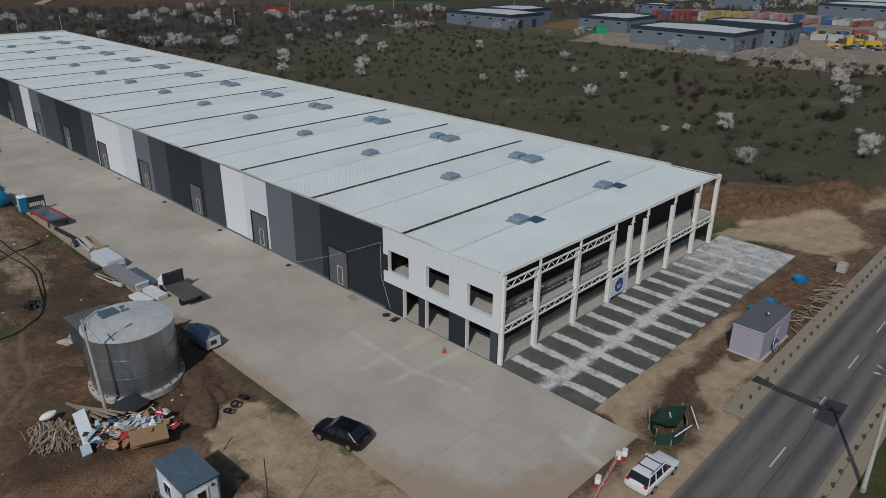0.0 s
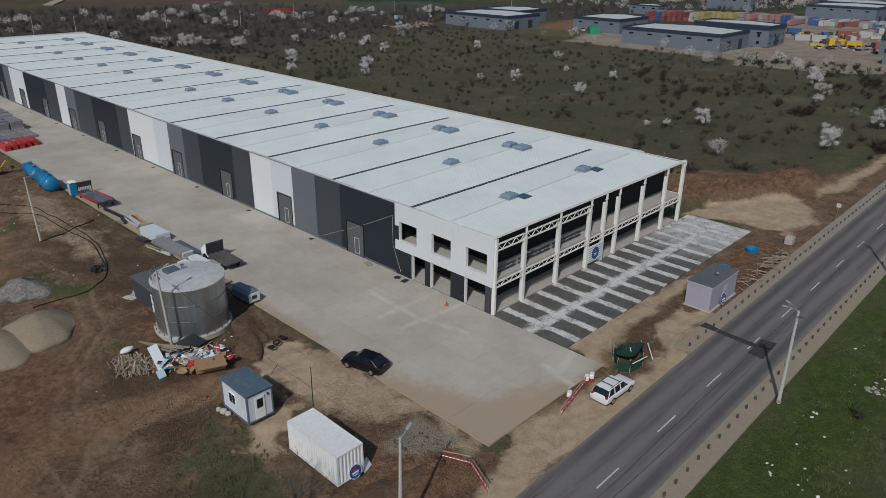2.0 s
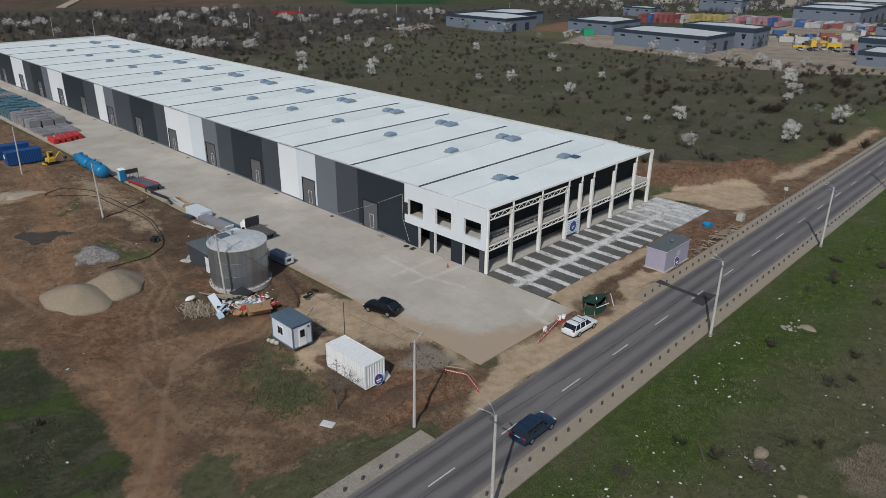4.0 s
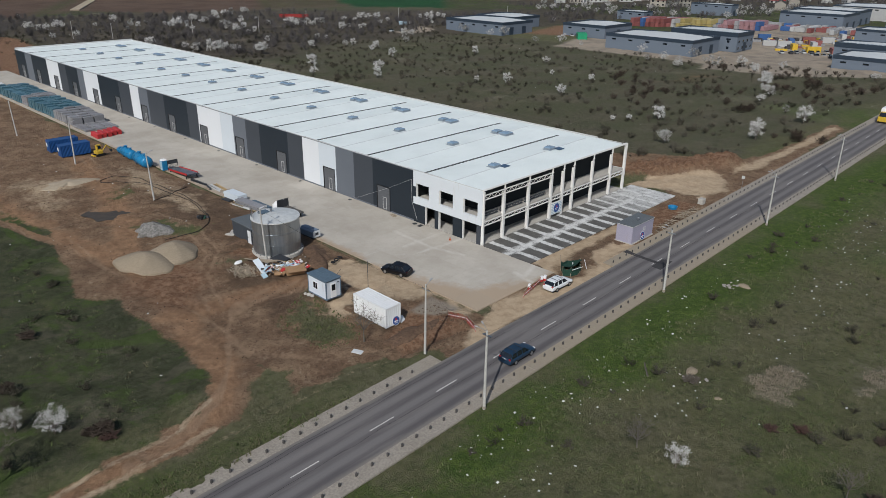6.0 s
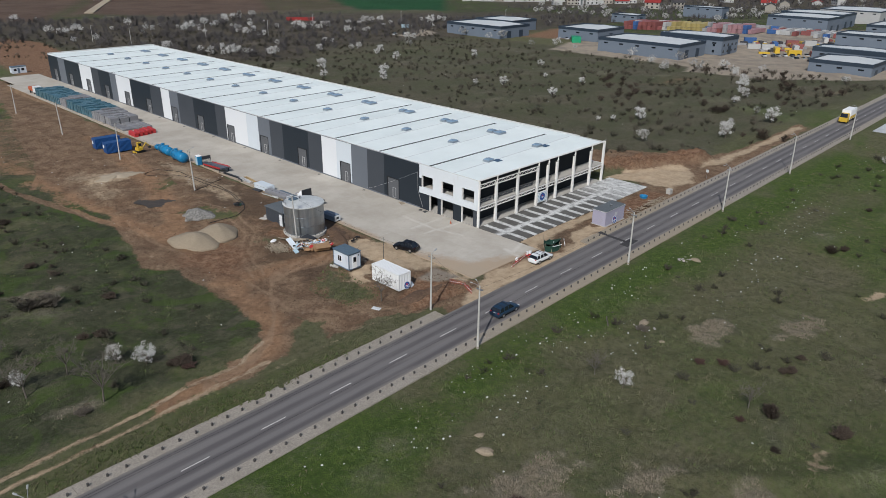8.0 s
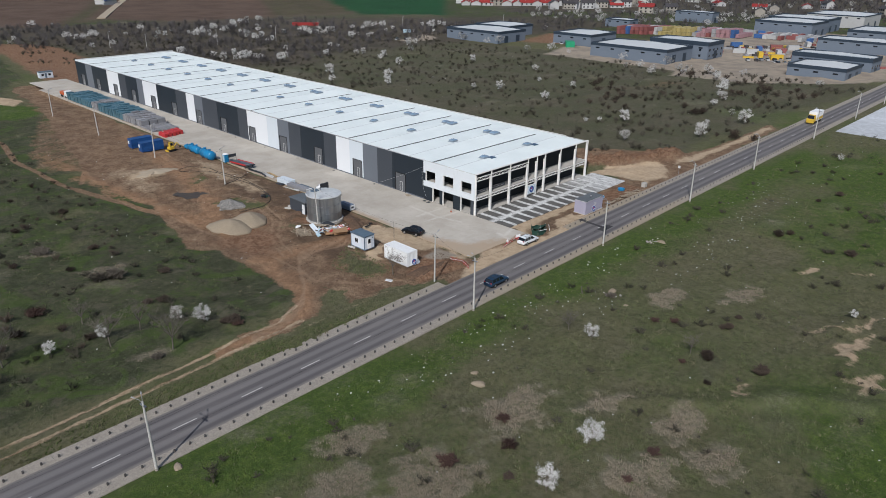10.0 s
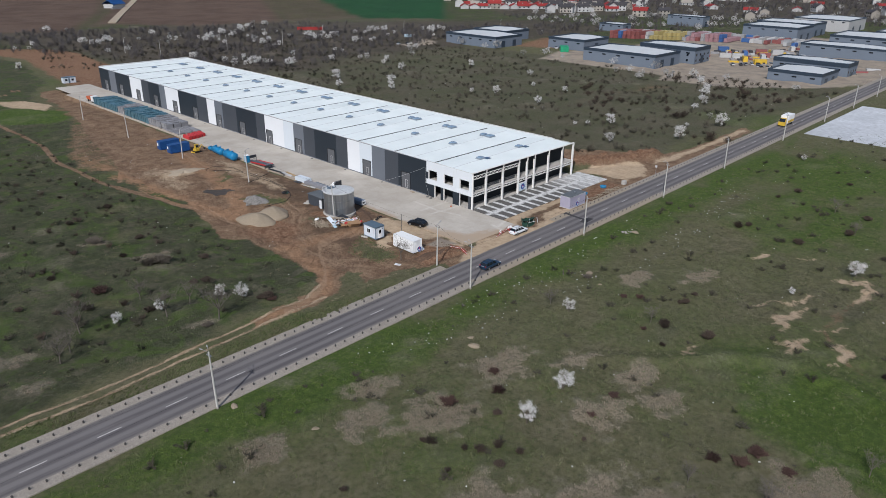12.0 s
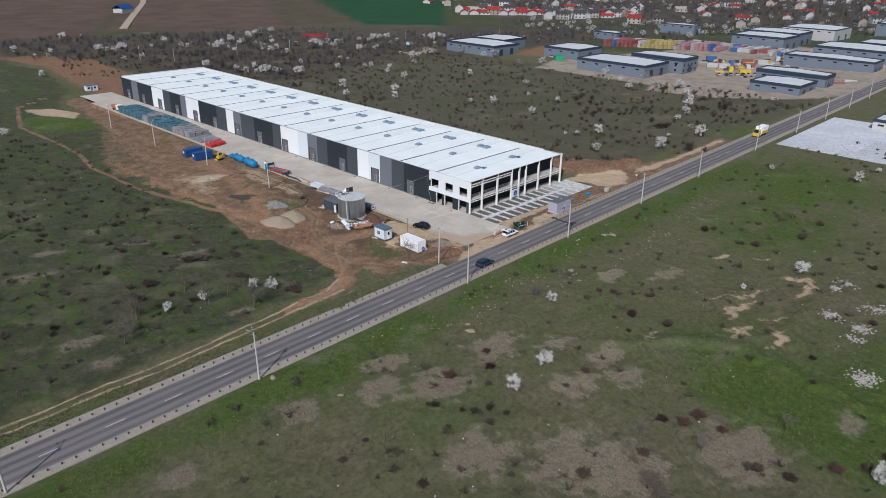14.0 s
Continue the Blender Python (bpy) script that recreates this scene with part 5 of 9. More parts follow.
for x in (0, CW - 0.12):
    for y in (0, CL - 0.12):
        fr.box(x, y, 0, x + 0.12, y + 0.12, CH)
for z in (0, CH - 0.12):
    fr.box(0.12, 0.0, z, CW - 0.12, 0.08, z + 0.12).box(0.12, CL - 0.08, z, CW - 0.12, CL, z + 0.12).box(0, 0.12, z, 0.08, CL - 0.12, z + 0.12).box(CW - 0.08, 0.12, z, CW, CL - 0.12, z + 0.12)
part("frame", fr, M["container_white"], box)
tp = Mesh()
for k in range(16):
    tp.box(0.1, 0.2 + 0.36 * k, CH - 0.05, CW - 0.1, 0.42 + 0.36 * k, CH - 0.02)
part("roof_rib", tp, M["container_white"], box)
single("antenna_pole", Mesh().tube((0, 0, 0), (0.05, 0.02, 6.2), 0.045, 0.035), M["dark_metal"], "thin dark steel mast behind the container", "mast", pose(-25.15, -2.85, -0.1))


def round_sign(name, m, r, label):
    """A white board with a blue disc, plain bars where the lettering is, and a red mark."""
    s = thing(name, label, "sign", m)
    part("board", Mesh().prism([(r * math.cos(a), r * math.sin(a)) for a in [math.pi / 8 + math.pi / 4 * i for i in range(8)]], -0.02, 0.0), M["sign_white"], s)
    part("disc", Mesh().loft([circle(r * 0.86, 0.003, 32), circle(r * 0.86, 0.008, 32)]), M["sign_blue"], s, "blue disc")
    part("mark", Mesh().prism([(-0.25 * r, 0.1 * r), (0.25 * r, 0.1 * r), (0.18 * r, 0.5 * r), (-0.18 * r, 0.5 * r)], 0.011, 0.014), M["sign_red"], s, "red mark")
    part("bar", Mesh().box(-0.5 * r, -0.2 * r, 0.011, 0.5 * r, 0.02 * r, 0.014), M["sign_white"], s)
    part("bar", Mesh().box(-0.4 * r, -0.48 * r, 0.011, 0.4 * r, -0.36 * r, 0.014), M["sign_white"], s)
    return s


round_sign("round_sign", pose(-26.25, -9.33, 0.62, 80, 0, 0), 0.62, "octagonal white board with a blue round emblem leaning on the container")
for i, (x, y, a) in enumerate(((-24.8, -9.0, 20), (-24.6, -8.4, 70))):
    single("insulation_board", Mesh().box(-0.5, -0.04, 0, 0.5, 0.04, 0.7), M["white_sheet"], "broken white insulation board by the container", "board", pose(x, y, ground_z(x, y), -35, 0, a), "boards by the container")

# transformer kiosk by the road
kiosk = thing("transformer_kiosk", "small grey concrete kiosk with a flat felt roof beside the road", "kiosk", pose(17.25, -15.98, -0.05))
part("body", Mesh().box(0.0, 0.0, 0, 6.5, 2.8, 2.75), M["grey_paint"], kiosk)
part("roof_slab", Mesh().bevel_box(-0.06, -0.06, 2.75, 6.56, 2.86, 2.92, 0.03), M["roof_felt"], kiosk, "dark felt flat roof")
part("roof_edge", Mesh().box(-0.08, -0.09, 2.78, 6.58, -0.062, 2.86).box(-0.09, -0.06, 2.78, -0.062, 2.86, 2.86), M["light_trim"], kiosk)
part("footing", Mesh().bevel_box(-0.12, -0.2, -0.2, 6.62, 2.95, 0.05, 0.04), M["concrete"], kiosk)
part("roof_vent", Mesh().tube((3.2, 1.0, 2.98), (3.2, 1.0, 3.2), 0.12).loft([circle(0.2, 3.2, 14, 3.2, 1.0), circle(0.24, 3.3, 14, 3.2, 1.0), circle(0.12, 3.44, 14, 3.2, 1.0)]), M["steel"], kiosk)
part("vent_grille", Mesh().box(3.2, -0.03, 1.3, 4.0, 0.0, 2.0), M["light_trim"], kiosk)
for z in range(5):
    part("slat", Mesh().box(3.25, -0.05, 1.36 + 0.13 * z, 3.95, -0.03, 1.4 + 0.13 * z), M["grey_paint"], kiosk)
round_sign("round_sign", pose(19.9, -16.33, 0.78, 80, 0, 0), 0.72, "white board with a blue round emblem leaning on the kiosk wall")
# banner in the entrance bay
ban = thing("site_banner", "pale blue striped banner with a round emblem on the facade", "banner", pose(19.0, -0.3, 0.55))
part("cloth", Mesh().box(-1.45, -0.02, 0, 1.45, 0.02, 2.1), M["sign_white"], ban)
for k in range(7):
    part("stripe", Mesh().box(-1.44, -0.026, 0.1 + 0.29 * k, 1.44, -0.021, 0.24 + 0.29 * k), M["pale_blue"], ban, "pale blue stripe")
part("emblem", placed(Mesh().loft([circle(0.78, 0, 28), circle(0.78, 0.008, 28)]), pose(0, -0.036, 1.05, 90, 0, 0)), M["sign_blue"], ban, "blue round emblem")
part("emblem_bar", Mesh().box(-0.34, -0.056, 0.92, 0.34, -0.047, 1.04).box(-0.22, -0.056, 0.72, 0.22, -0.047, 0.79), M["sign_white"], ban)
part("emblem_mark", Mesh().box(-0.17, -0.056, 1.14, 0.17, -0.047, 1.42), M["sign_red"], ban, "red mark")
part("batten", Mesh().box(-1.5, -0.01, 2.1, 1.5, 0.05, 2.2), M["white_paint"], ban)

# ---- street lamps and poles ----
lamp = thing("street_lamp", "tall grey concrete street lamp with two short arms beside the road", "street lamp", pose(-31.4, -28.0, 0), "lamps along the road")
part("pole", Mesh().tube((0, 0, -0.3), (0, 0, 8.8), 0.17, 0.10, n=12), M["pole_concrete"], lamp)
part("collar", Mesh().tube((0, 0, 0), (0, 0, 0.25), 0.22, 0.2, n=12), M["kerb"], lamp)
part("band", Mesh().tube((0, 0, 8.25), (0, 0, 8.33), 0.125, n=10).box(-0.12, -0.5, 8.28, 0.12, 0.5, 8.36), M["steel"], lamp)
for side, up in ((1, 0.55), (-1, 0.35)):
    arm = part("arm", Mesh().tube((0, 0, 8.6), (0.16 * side, 0.35, 8.85 + 0.2 * up), 0.03, n=6).tube((0.16 * side, 0.35, 8.85 + 0.2 * up), (0.4 * side, 0.85, 8.95 + 0.3 * up), 0.03, n=6), M["steel_grey"], lamp)
    part("luminaire", Mesh().bevel_box(-0.07, -0.18, -0.04, 0.07, 0.24, 0.04, 0.03, pose(0.44 * side, 0.98, 8.98 + 0.3 * up, 8, 0, -25 * side)), M["lamp_head"], arm)
for x, y in ((-119.7, -28.1), (-82.4, -28.4), (5.65, -27.75), (41.4, -27.55), (77.2, -27.35), (122.5, -26.95), (162.0, -27.2), (197, -26.9), (230, -26.7), (262, -26.4)):
    copy_thing(lamp, pose(x, y, 0, random.uniform(-1, 1), random.uniform(-1.5, 1.5), random.uniform(-6, 6)))
pole = thing("utility_pole", "weathered concrete utility pole standing in bare soil", "utility pole", pose(-28.2, -16.3, ground_z(-28.2, -16.3), 0, 0.8, 0), "poles along the yard")
part("shaft", Mesh().tube((0, 0, -0.4), (0, 0, 8.7), 0.16, 0.09, n=10), M["pole_concrete"], pole)
part("crossbar", Mesh().box(-0.04, -0.6, 8.0, 0.04, 0.6, 8.08), M["steel"], pole)
part("lamp_arm", Mesh().tube((0, 0, 8.5), (0.9, 0.3, 8.75), 0.03, n=6).bevel_box(-0.3, -0.1, -0.04, 0.3, 0.1, 0.06, 0.03, pose(1.1, 0.36, 8.78, 0, -10, 18)), M["lamp_head"], pole)
for k in range(2):
    part("insulator", Mesh().tube((0, -0.5 + k, 8.08), (0, -0.5 + k, 8.25), 0.05, 0.03), M["dark_metal"], pole)
for x, y, lean in ((-27.1, 17.5, -2.5), (-27.1, 53.3, -1.5), (-28.1, 87.0, 1.0), (-28.5, 122.4, -1.0), (-29, 158, 1), (70, 305, 0), (60, 330, 1), (110, 300, -1), (190, 310, 0), (250, 292, 1), (320, 258, 0), (150, 300, 1)):
    copy_thing(pole, pose(x, y, ground_z(x, y), random.uniform(-1, 1), lean, random.uniform(-8, 8)))


def cable(name, pts, sag, r, label, material="rubber"):
    m = Mesh()
    for p, q in zip(pts, pts[1:]):
        p, q = Vector(p), Vector(q)
        row = [p.lerp(q, i / 14) - Vector((0, 0, sag * 4 * (i / 14) * (1 - i / 14))) for i in range(15)]
        m.path([tuple(v) for v in row], r, 4)
    return single(name, m, M[material], label, "cable")


cable("overhead_wire", [(-28.1, -16.2, 8.2), (-27.5, 17.5, 8.3), (-27.4, 53.3, 8.3), (-28, 87, 8.3), (-28.6, 122.4, 8.2), (-28.8, 158, 8.2)], 0.8, 0.010, "thin black overhead wire between the yard poles")
cable("overhead_wire", [(-28.1, -16.2, 8.4), (-31.4, -28, 8.5), (5.65, -27.9, 8.5)], 0.7, 0.010, "thin black overhead wire across the road")
cable("temporary_cable", [(0.0, 15.6, 7.2), (0.0, 27.5, 1.6), (-0.05, 31, 0.3)], 0.15, 0.022, "loose grey cable strung along the cladding", "light_trim")
cable("temporary_cable", [(-0.06, 15.6, 7.2), (-0.1, 15.5, 3.5), (-0.12, 14.2, 0.4)], 0.0, 0.02, "loose grey cable hanging down the wall", "light_trim")
for loop in ([(-27.3, 53), (-23.4, 54.5), (-19.1, 56.8)], [(-33.7, 35.9), (-31.2, 35.7), (-28.6, 35.3), (-26.2, 36.4), (-24.7, 38.4), (-24.2, 40.5), (-23.2, 45), (-22.5, 49.4), (-23.2, 54), (-23.5, 60), (-23.7, 65.2), (-26, 68.3), (-28.8, 69.6), (-29.4, 71.2), (-27.2, 72.6), (-23.4, 68.9), (-22.4, 62.4), (-22.3, 55), (-22.0, 49), (-23.0, 44), (-23.9, 40.6), (-24.5, 38.9)]):
    rows = []
    for k, (p, q) in enumerate(zip(loop, loop[1:])):
        a, d = loop[max(0, k - 1)], loop[min(len(loop) - 1, k + 2)]
        for i in range(6):
            t = i / 6
            rows.append(tuple(0.5 * (2 * p[j] + (q[j] - a[j]) * t + (2 * a[j] - 5 * p[j] + 4 * q[j] - d[j]) * t * t + (3 * p[j] - a[j] - 3 * q[j] + d[j]) * t ** 3) for j in (0, 1)))
    single("drain_hose", Mesh().path([(x, y, ground_z(x, y) + 0.07) for x, y in rows + [loop[-1]]], 0.06, 6), M["rubber"], "black corrugated drain hose lying on bare soil", "hose", group="hoses on the soil")

# ---- heaps ----


def heap(name, label, cat, x, y, a, b, h, mat, seed, turn=0.0, rough=0.12, flat=0.0, bulge=1.1):
    r = random.Random(seed)
    ph = [r.uniform(0, 6.28) for _ in range(6)]
    rings = []
    for k in range(12):
        t = k / 11
        hh = h * (1 - t ** bulge) if t > flat else h * (1 - flat ** bulge)
        ring = []
        for i in range(36):
            an = 2 * math.pi * i / 36
            w = 1 + rough * math.sin(2 * an + ph[0]) + 0.6 * rough * math.sin(3 * an + ph[1]) + 0.5 * rough * math.sin(7 * an + ph[2] + t * 3)
            px, py = a * t * w * math.cos(an), b * t * w * math.sin(an)
            wx, wy = x + px * math.cos(turn) - py * math.sin(turn), y + px * math.sin(turn) + py * math.cos(turn)
            jig = rough * 0.5 * h * noise.noise((wx * 1.2, wy * 1.2, seed)) * (1 - t)
            ring.append((wx, wy, (ground_z(wx, wy) - 0.1 if t > 0.97 else ground_z(x, y) + hh + jig)))
        rings.append(ring)
    rings = rings[::-1]
    m = Mesh().loft(rings)
    return single(name, m, mat, label, cat, smooth=True)


heap("sand_heap", "heap of pale building sand on bare soil", "sand heap", -39.4, 30.0, 4.9, 3.9, 1.75, M["sand"], 4, 1.9, 0.07, 0.0, 1.45)
heap("sand_heap", "rounded heap of pale building sand on bare soil", "sand heap", -35.0, 30.2, 4.4, 3.7, 1.8, M["sand"], 5, 1.6, 0.07, 0.0, 1.45)
heap("gravel_heap", "grey heap of broken stone and gravel", "gravel heap", -33.2, 40.7, 3.1, 2.7, 1.35, M["gravel_heap"], 6, 0.4, 0.25)
heap("soil_heap", "low heap of reddish dug soil", "soil heap", -25.9, 26.6, 2.0, 1.5, 0.5, M["soil_red"], 7, 0.1, 0.3)
heap("soil_heap", "low heap of reddish dug soil beside the tank", "soil heap", -20.2, 15.0, 3.7, 2.2, 0.75, M["soil_red"], 8, 1.15, 0.3)
heap("soil_heap", "low bank of dug soil beside a trench", "soil heap", -25.5, -12.0, 4.6, 1.5, 0.55, M["soil_red"], 9, 0.1, 0.25)
heap("rubble_heap", "pale heap of broken concrete on bare soil", "rubble heap", -34, 75, 4.5, 3.0, 0.5, M["sand_dust"], 12, 0.3, 0.3, 0.3)
m = Mesh()
m.add([(-34.6 + 4.1 * (1 + 0.16 * math.sin(3 * a) + 0.1 * math.sin(5 * a + 1)) * math.cos(a) + 0.8 * math.sin(a), 53.6 + 4.3 * (1 + 0.14 * math.sin(2 * a + 2) + 0.06 * math.sin(7 * a)) * math.sin(a), 0.03) for a in [2 * math.pi * i / 48 for i in range(48)]], [tuple(range(48))])
single("puddle", m, M["puddle"], "dark muddy puddle on bare soil", "puddle", pose(0, 0, max(0, ground_z(-34.6, 53.6)) + 0.05))
foil = Mesh().loft([[(x, y0 + 0.15 * math.sin(3 * x), 0.04 + 0.16 * abs(math.sin(2.3 * x + y0))) for y0 in (-0.7, -0.25, 0.25, 0.7)] + [(x, 0.6, 0.0), (x, -0.6, 0.0)] for x in [0.3 * i - 1.4 for i in range(10)]])
single("plastic_foil", foil, M["concrete"], "crumpled pale plastic foil lying on soil", "foil", pose(-24.6, 30.7, ground_z(-24.6, 30.7), 0, 0, 25))
for i in range(9):
    s = 0.22 + 0.05 * (i % 4)
    single("scrap_lump", Mesh().bevel_box(-s, -s * 0.6, 0, s, s * 0.6, s, 0.06), M[("rubber", "net_green", "dark_metal", "rubber")[i % 4]], "dark lump of scrap beside the drain hose", "scrap", pose(-25.9 + 0.5 * (i % 3), 38.6 + 0.55 * (i // 3), ground_z(-26, 39) + 0.02, 12 * (i % 3), 9, 47 * i), "scrap beside the hose")

# ---- rubbish heap ----
random.seed(11)


def tossed(x, y, z, tilt=14):
    return pose(x, y, z, random.uniform(-tilt, tilt), random.uniform(-tilt, tilt), random.uniform(0, 360))


heap("rubbish_mound", "low mound of mixed building rubbish and soil", "rubbish", -28.6, 15.0, 5.0, 2.3, 0.7, M["soil_red"], 13, -0.75, 0.3)
for i in range(230):
    t = random.random()
    x, y = -32.3 + 2.6 * t + random.uniform(-0.7, 0.7), 17.4 - 1.4 * t + random.uniform(-1.3, 1.5)
    ln = random.uniform(0.6, 1.5)
    w, h = random.uniform(0.025, 0.065), random.uniform(0.025, 0.05)
    single("plank", Mesh().box(-ln / 2, -w, 0, ln / 2, w, h), M["wood_old"], "short weathered timber offcut in a rubbish heap", "plank",
           pose(x, y, ground_z(x, y) + random.uniform(0.05, 0.7), random.uniform(-15, 15), random.uniform(-40, 12), random.gauss(70, 26)), "timber in the rubbish heap")
for i in range(4):
    single("plank", Mesh().box(-2.7, -0.1, 0, 2.7, 0.1, 0.06), M["wood_old"], "long weathered timber board leaning on the rubbish heap", "plank", pose(-28.7 + 0.32 * i, 17.6 - 0.2 * i, 0.75, 0, 8, 98 + 5 * i), "boards on the rubbish heap")
for i in range(26):
    x, y = -27.2 + random.uniform(-1.6, 2.4), 12.9 + random.uniform(-1.3, 1.8)
    s = random.uniform(0.2, 0.5)
    cb = Mesh().box(-s, -s * 0.7, 0, s, s * 0.7, s * 0.7).box(-s, -s * 0.7 - 0.4 * s, s * 0.65, s, -s * 0.7, s * 0.69)
    single("cardboard_box", cb, M["card"], "crushed brown cardboard box in a rubbish heap", "cardboard box", tossed(x, y, ground_z(x, y) + random.uniform(0.2, 0.6), 25), "boxes in the rubbish heap")
single("cardboard_box", Mesh().box(-1.3, -0.5, 0, 1.3, 0.5, 0.9).box(-1.3, -1.1, 0.82, 1.3, -0.5, 0.87), M["card"], "large brown cardboard carton lying in rubbish", "cardboard box", pose(-26.4, 11.5, 0.1, 8, 3, -17), "boxes in the rubbish heap")
for i in range(130):
    t = random.random()
    x, y = -29.3 + 4.6 * t + random.uniform(-0.7, 0.7), 14.6 - 2.4 * t + random.uniform(-1.3, 1.5)
    a, b = random.uniform(0.15, 0.5), random.uniform(0.12, 0.35)
    kind = ("white_sheet", "dark_metal", "pale_blue", "sign_white", "card", "red_paint", "white_sheet", "blue_gloss", "grey_wrap", "sign_white", "wood_old")[i % 11]
    single("packaging_scrap", Mesh().add([(-a, -b, 0), (a, -b, 0.08), (a * 0.9, b, 0.22), (-a * 0.8, b, 0.05), (-a, -b, 0.05), (a, -b, 0.13), (a * 0.9, b, 0.27), (-a * 0.8, b, 0.1)],
           [(3, 2, 1, 0), (4, 5, 6, 7), (0, 1, 5, 4), (1, 2, 6, 5), (2, 3, 7, 6), (3, 0, 4, 7)]), M[kind], "torn scrap of plastic and foam packaging", "rubbish", tossed(x, y, ground_z(x, y) + random.uniform(0.5, 0.95), 30), "scraps in the rubbish heap")
for i in range(46):
    t = random.random()
    x, y = -29.4 + 4.8 * t + random.uniform(-0.6, 0.6), 15.2 - 2.6 * t + random.uniform(-1.2, 1.4)
    ln, w = random.uniform(0.5, 1.3), random.uniform(0.025, 0.06)
    single("batten", Mesh().box(-ln, -w, 0, ln, w, 0.04), M[("wood_old", "wood_new", "sign_white", "wood_old", "light_trim")[i % 5]], "splintered timber batten in a rubbish heap", "batten", tossed(x, y, ground_z(x, y) + random.uniform(0.6, 1.0), 28), "battens in the rubbish heap")
single("foam_panel", Mesh().box(-0.45, -1.7, 0, 0.45, 1.7, 0.1), M["pale_panel"], "long pale grey foam panel lying over rubbish", "panel", pose(-29.4, 15.5, 0.75, 15, -14, -13))
single("foam_panel", Mesh().box(-0.35, -0.5, 0, 0.35, 0.5, 0.1), M["pale_blue"], "pale blue foam panel end on rubbish", "panel", pose(-30.1, 13.5, 0.2, 14, -10, -13))
single("bitumen_sheet", Mesh().box(-1.3, -0.9, 0, 1.3, 0.9, 0.06), M["dark_metal"], "dark sheet thrown beside the tank", "sheet", pose(-25.8, 16.0, 0.7, 14, 8, 25))
single("white_sack", Mesh().loft([[(1.5 * x + 0.1 * math.sin(5 * y), 0.8 * y, z) for x, y, z in circle(q, h, 14)] for q, h in ((0.25, 0), (0.44, 0.08), (0.40, 0.2), (0.2, 0.3), (0.06, 0.33))]), M["sign_white"], "bulging white sack on a rubbish heap", "sack", pose(-30.7, 19.3, 0.45, 12, 0, 0))
for i in range(3):
    a = 0.26 + 0.03 * i
    tor = Mesh().loft([[((a + 0.1 * math.cos(p)) * math.cos(q), (a + 0.1 * math.cos(p)) * math.sin(q), 0.1 + 0.1 * math.sin(p)) for p in [2 * math.pi * j / 8 for j in range(8)]] for q in [2 * math.pi * k / 20 for k in range(21)]], cap=False)
    single("old_tyre", tor, M["rubber"], "old black tyre on bare soil", "tyre", tossed(-20.4 + 0.9 * i, 10.7 + 0.4 * i, 0.05, 20), "tyres by the tank", smooth=True)

# ---- along the yard's edge ----
gen = thing("generator", "blue site generator with a white end on the yard", "generator", pose(-17.1, 19.9, 0, 0, 0, 3))
part("canopy", Mesh().loft([[(0, y, 0.25), (1.45, y, 0.25), (1.45, y, 1.1), (1.15, y, 1.45), (0.3, y, 1.45), (0, y, 1.1)] for y in (0.1, 3.3)]), M["gen_blue"], gen)
part("end_panel", Mesh().bevel_box(0.02, 0.02, 0.25, 1.43, 0.1, 1.3, 0.02), M["white_sheet"], gen, "white end panel")
part("skid", Mesh().box(0.1, 0.1, 0, 0.25, 3.3, 0.25).box(1.2, 0.1, 0, 1.35, 3.3, 0.25), M["dark_metal"], gen)
part("grille", Mesh().box(0.4, -0.01, 0.6, 1.0, 0.02, 1.0), M["dark_metal"], gen)

flat = thing("flatbed_lorry", "white flatbed lorry with an empty dark deck on the yard", "lorry", pose(-14.5, 29.2, 0, 0, 0, 0))
part("deck", Mesh().bevel_box(0, 0, 0.85, 2.3, 4.4, 1.0, 0.03), M["deck_grey"], flat, "worn dark grey deck")
part("headboard", Mesh().box(0.05, 4.4, 1.0, 2.25, 4.47, 2.3).box(0.0, 4.48, 1.0, 0.1, 4.55, 2.4).box(2.2, 4.48, 1.0, 2.3, 4.55, 2.4).box(0.1, 4.48, 2.3, 2.2, 4.55, 2.4), M["dark_metal"], flat, "dark headboard")
part("cab", Mesh().loft([[(0.25, y, 0.5), (2.05, y, 0.5), (2.05, y, 1.3), (1.9, y, zt), (0.4, y, zt), (0.25, y, 1.3)] for y, zt in ((4.6, 1.95), (5.6, 1.95), (6.1, 1.3), (6.4, 1.2))]), M["sign_white"], flat, "white cab")
part("windscreen", Mesh().add([(0.45, 5.66, 1.92), (1.85, 5.66, 1.92), (1.95, 6.1, 1.34), (0.35, 6.1, 1.34)], [(0, 3, 2, 1)]), M["dark_glass"], flat)
part("chassis", Mesh().box(0.7, 0.2, 0.55, 1.6, 6.2, 0.84), M["dark_metal"], flat)
for y in (1.1, 5.4):
    for x in (0.2, 2.1):
        part("wheel", Mesh().tube((x - 0.12, y, 0.4), (x + 0.12, y, 0.4), 0.4, n=16), M["rubber"], flat)

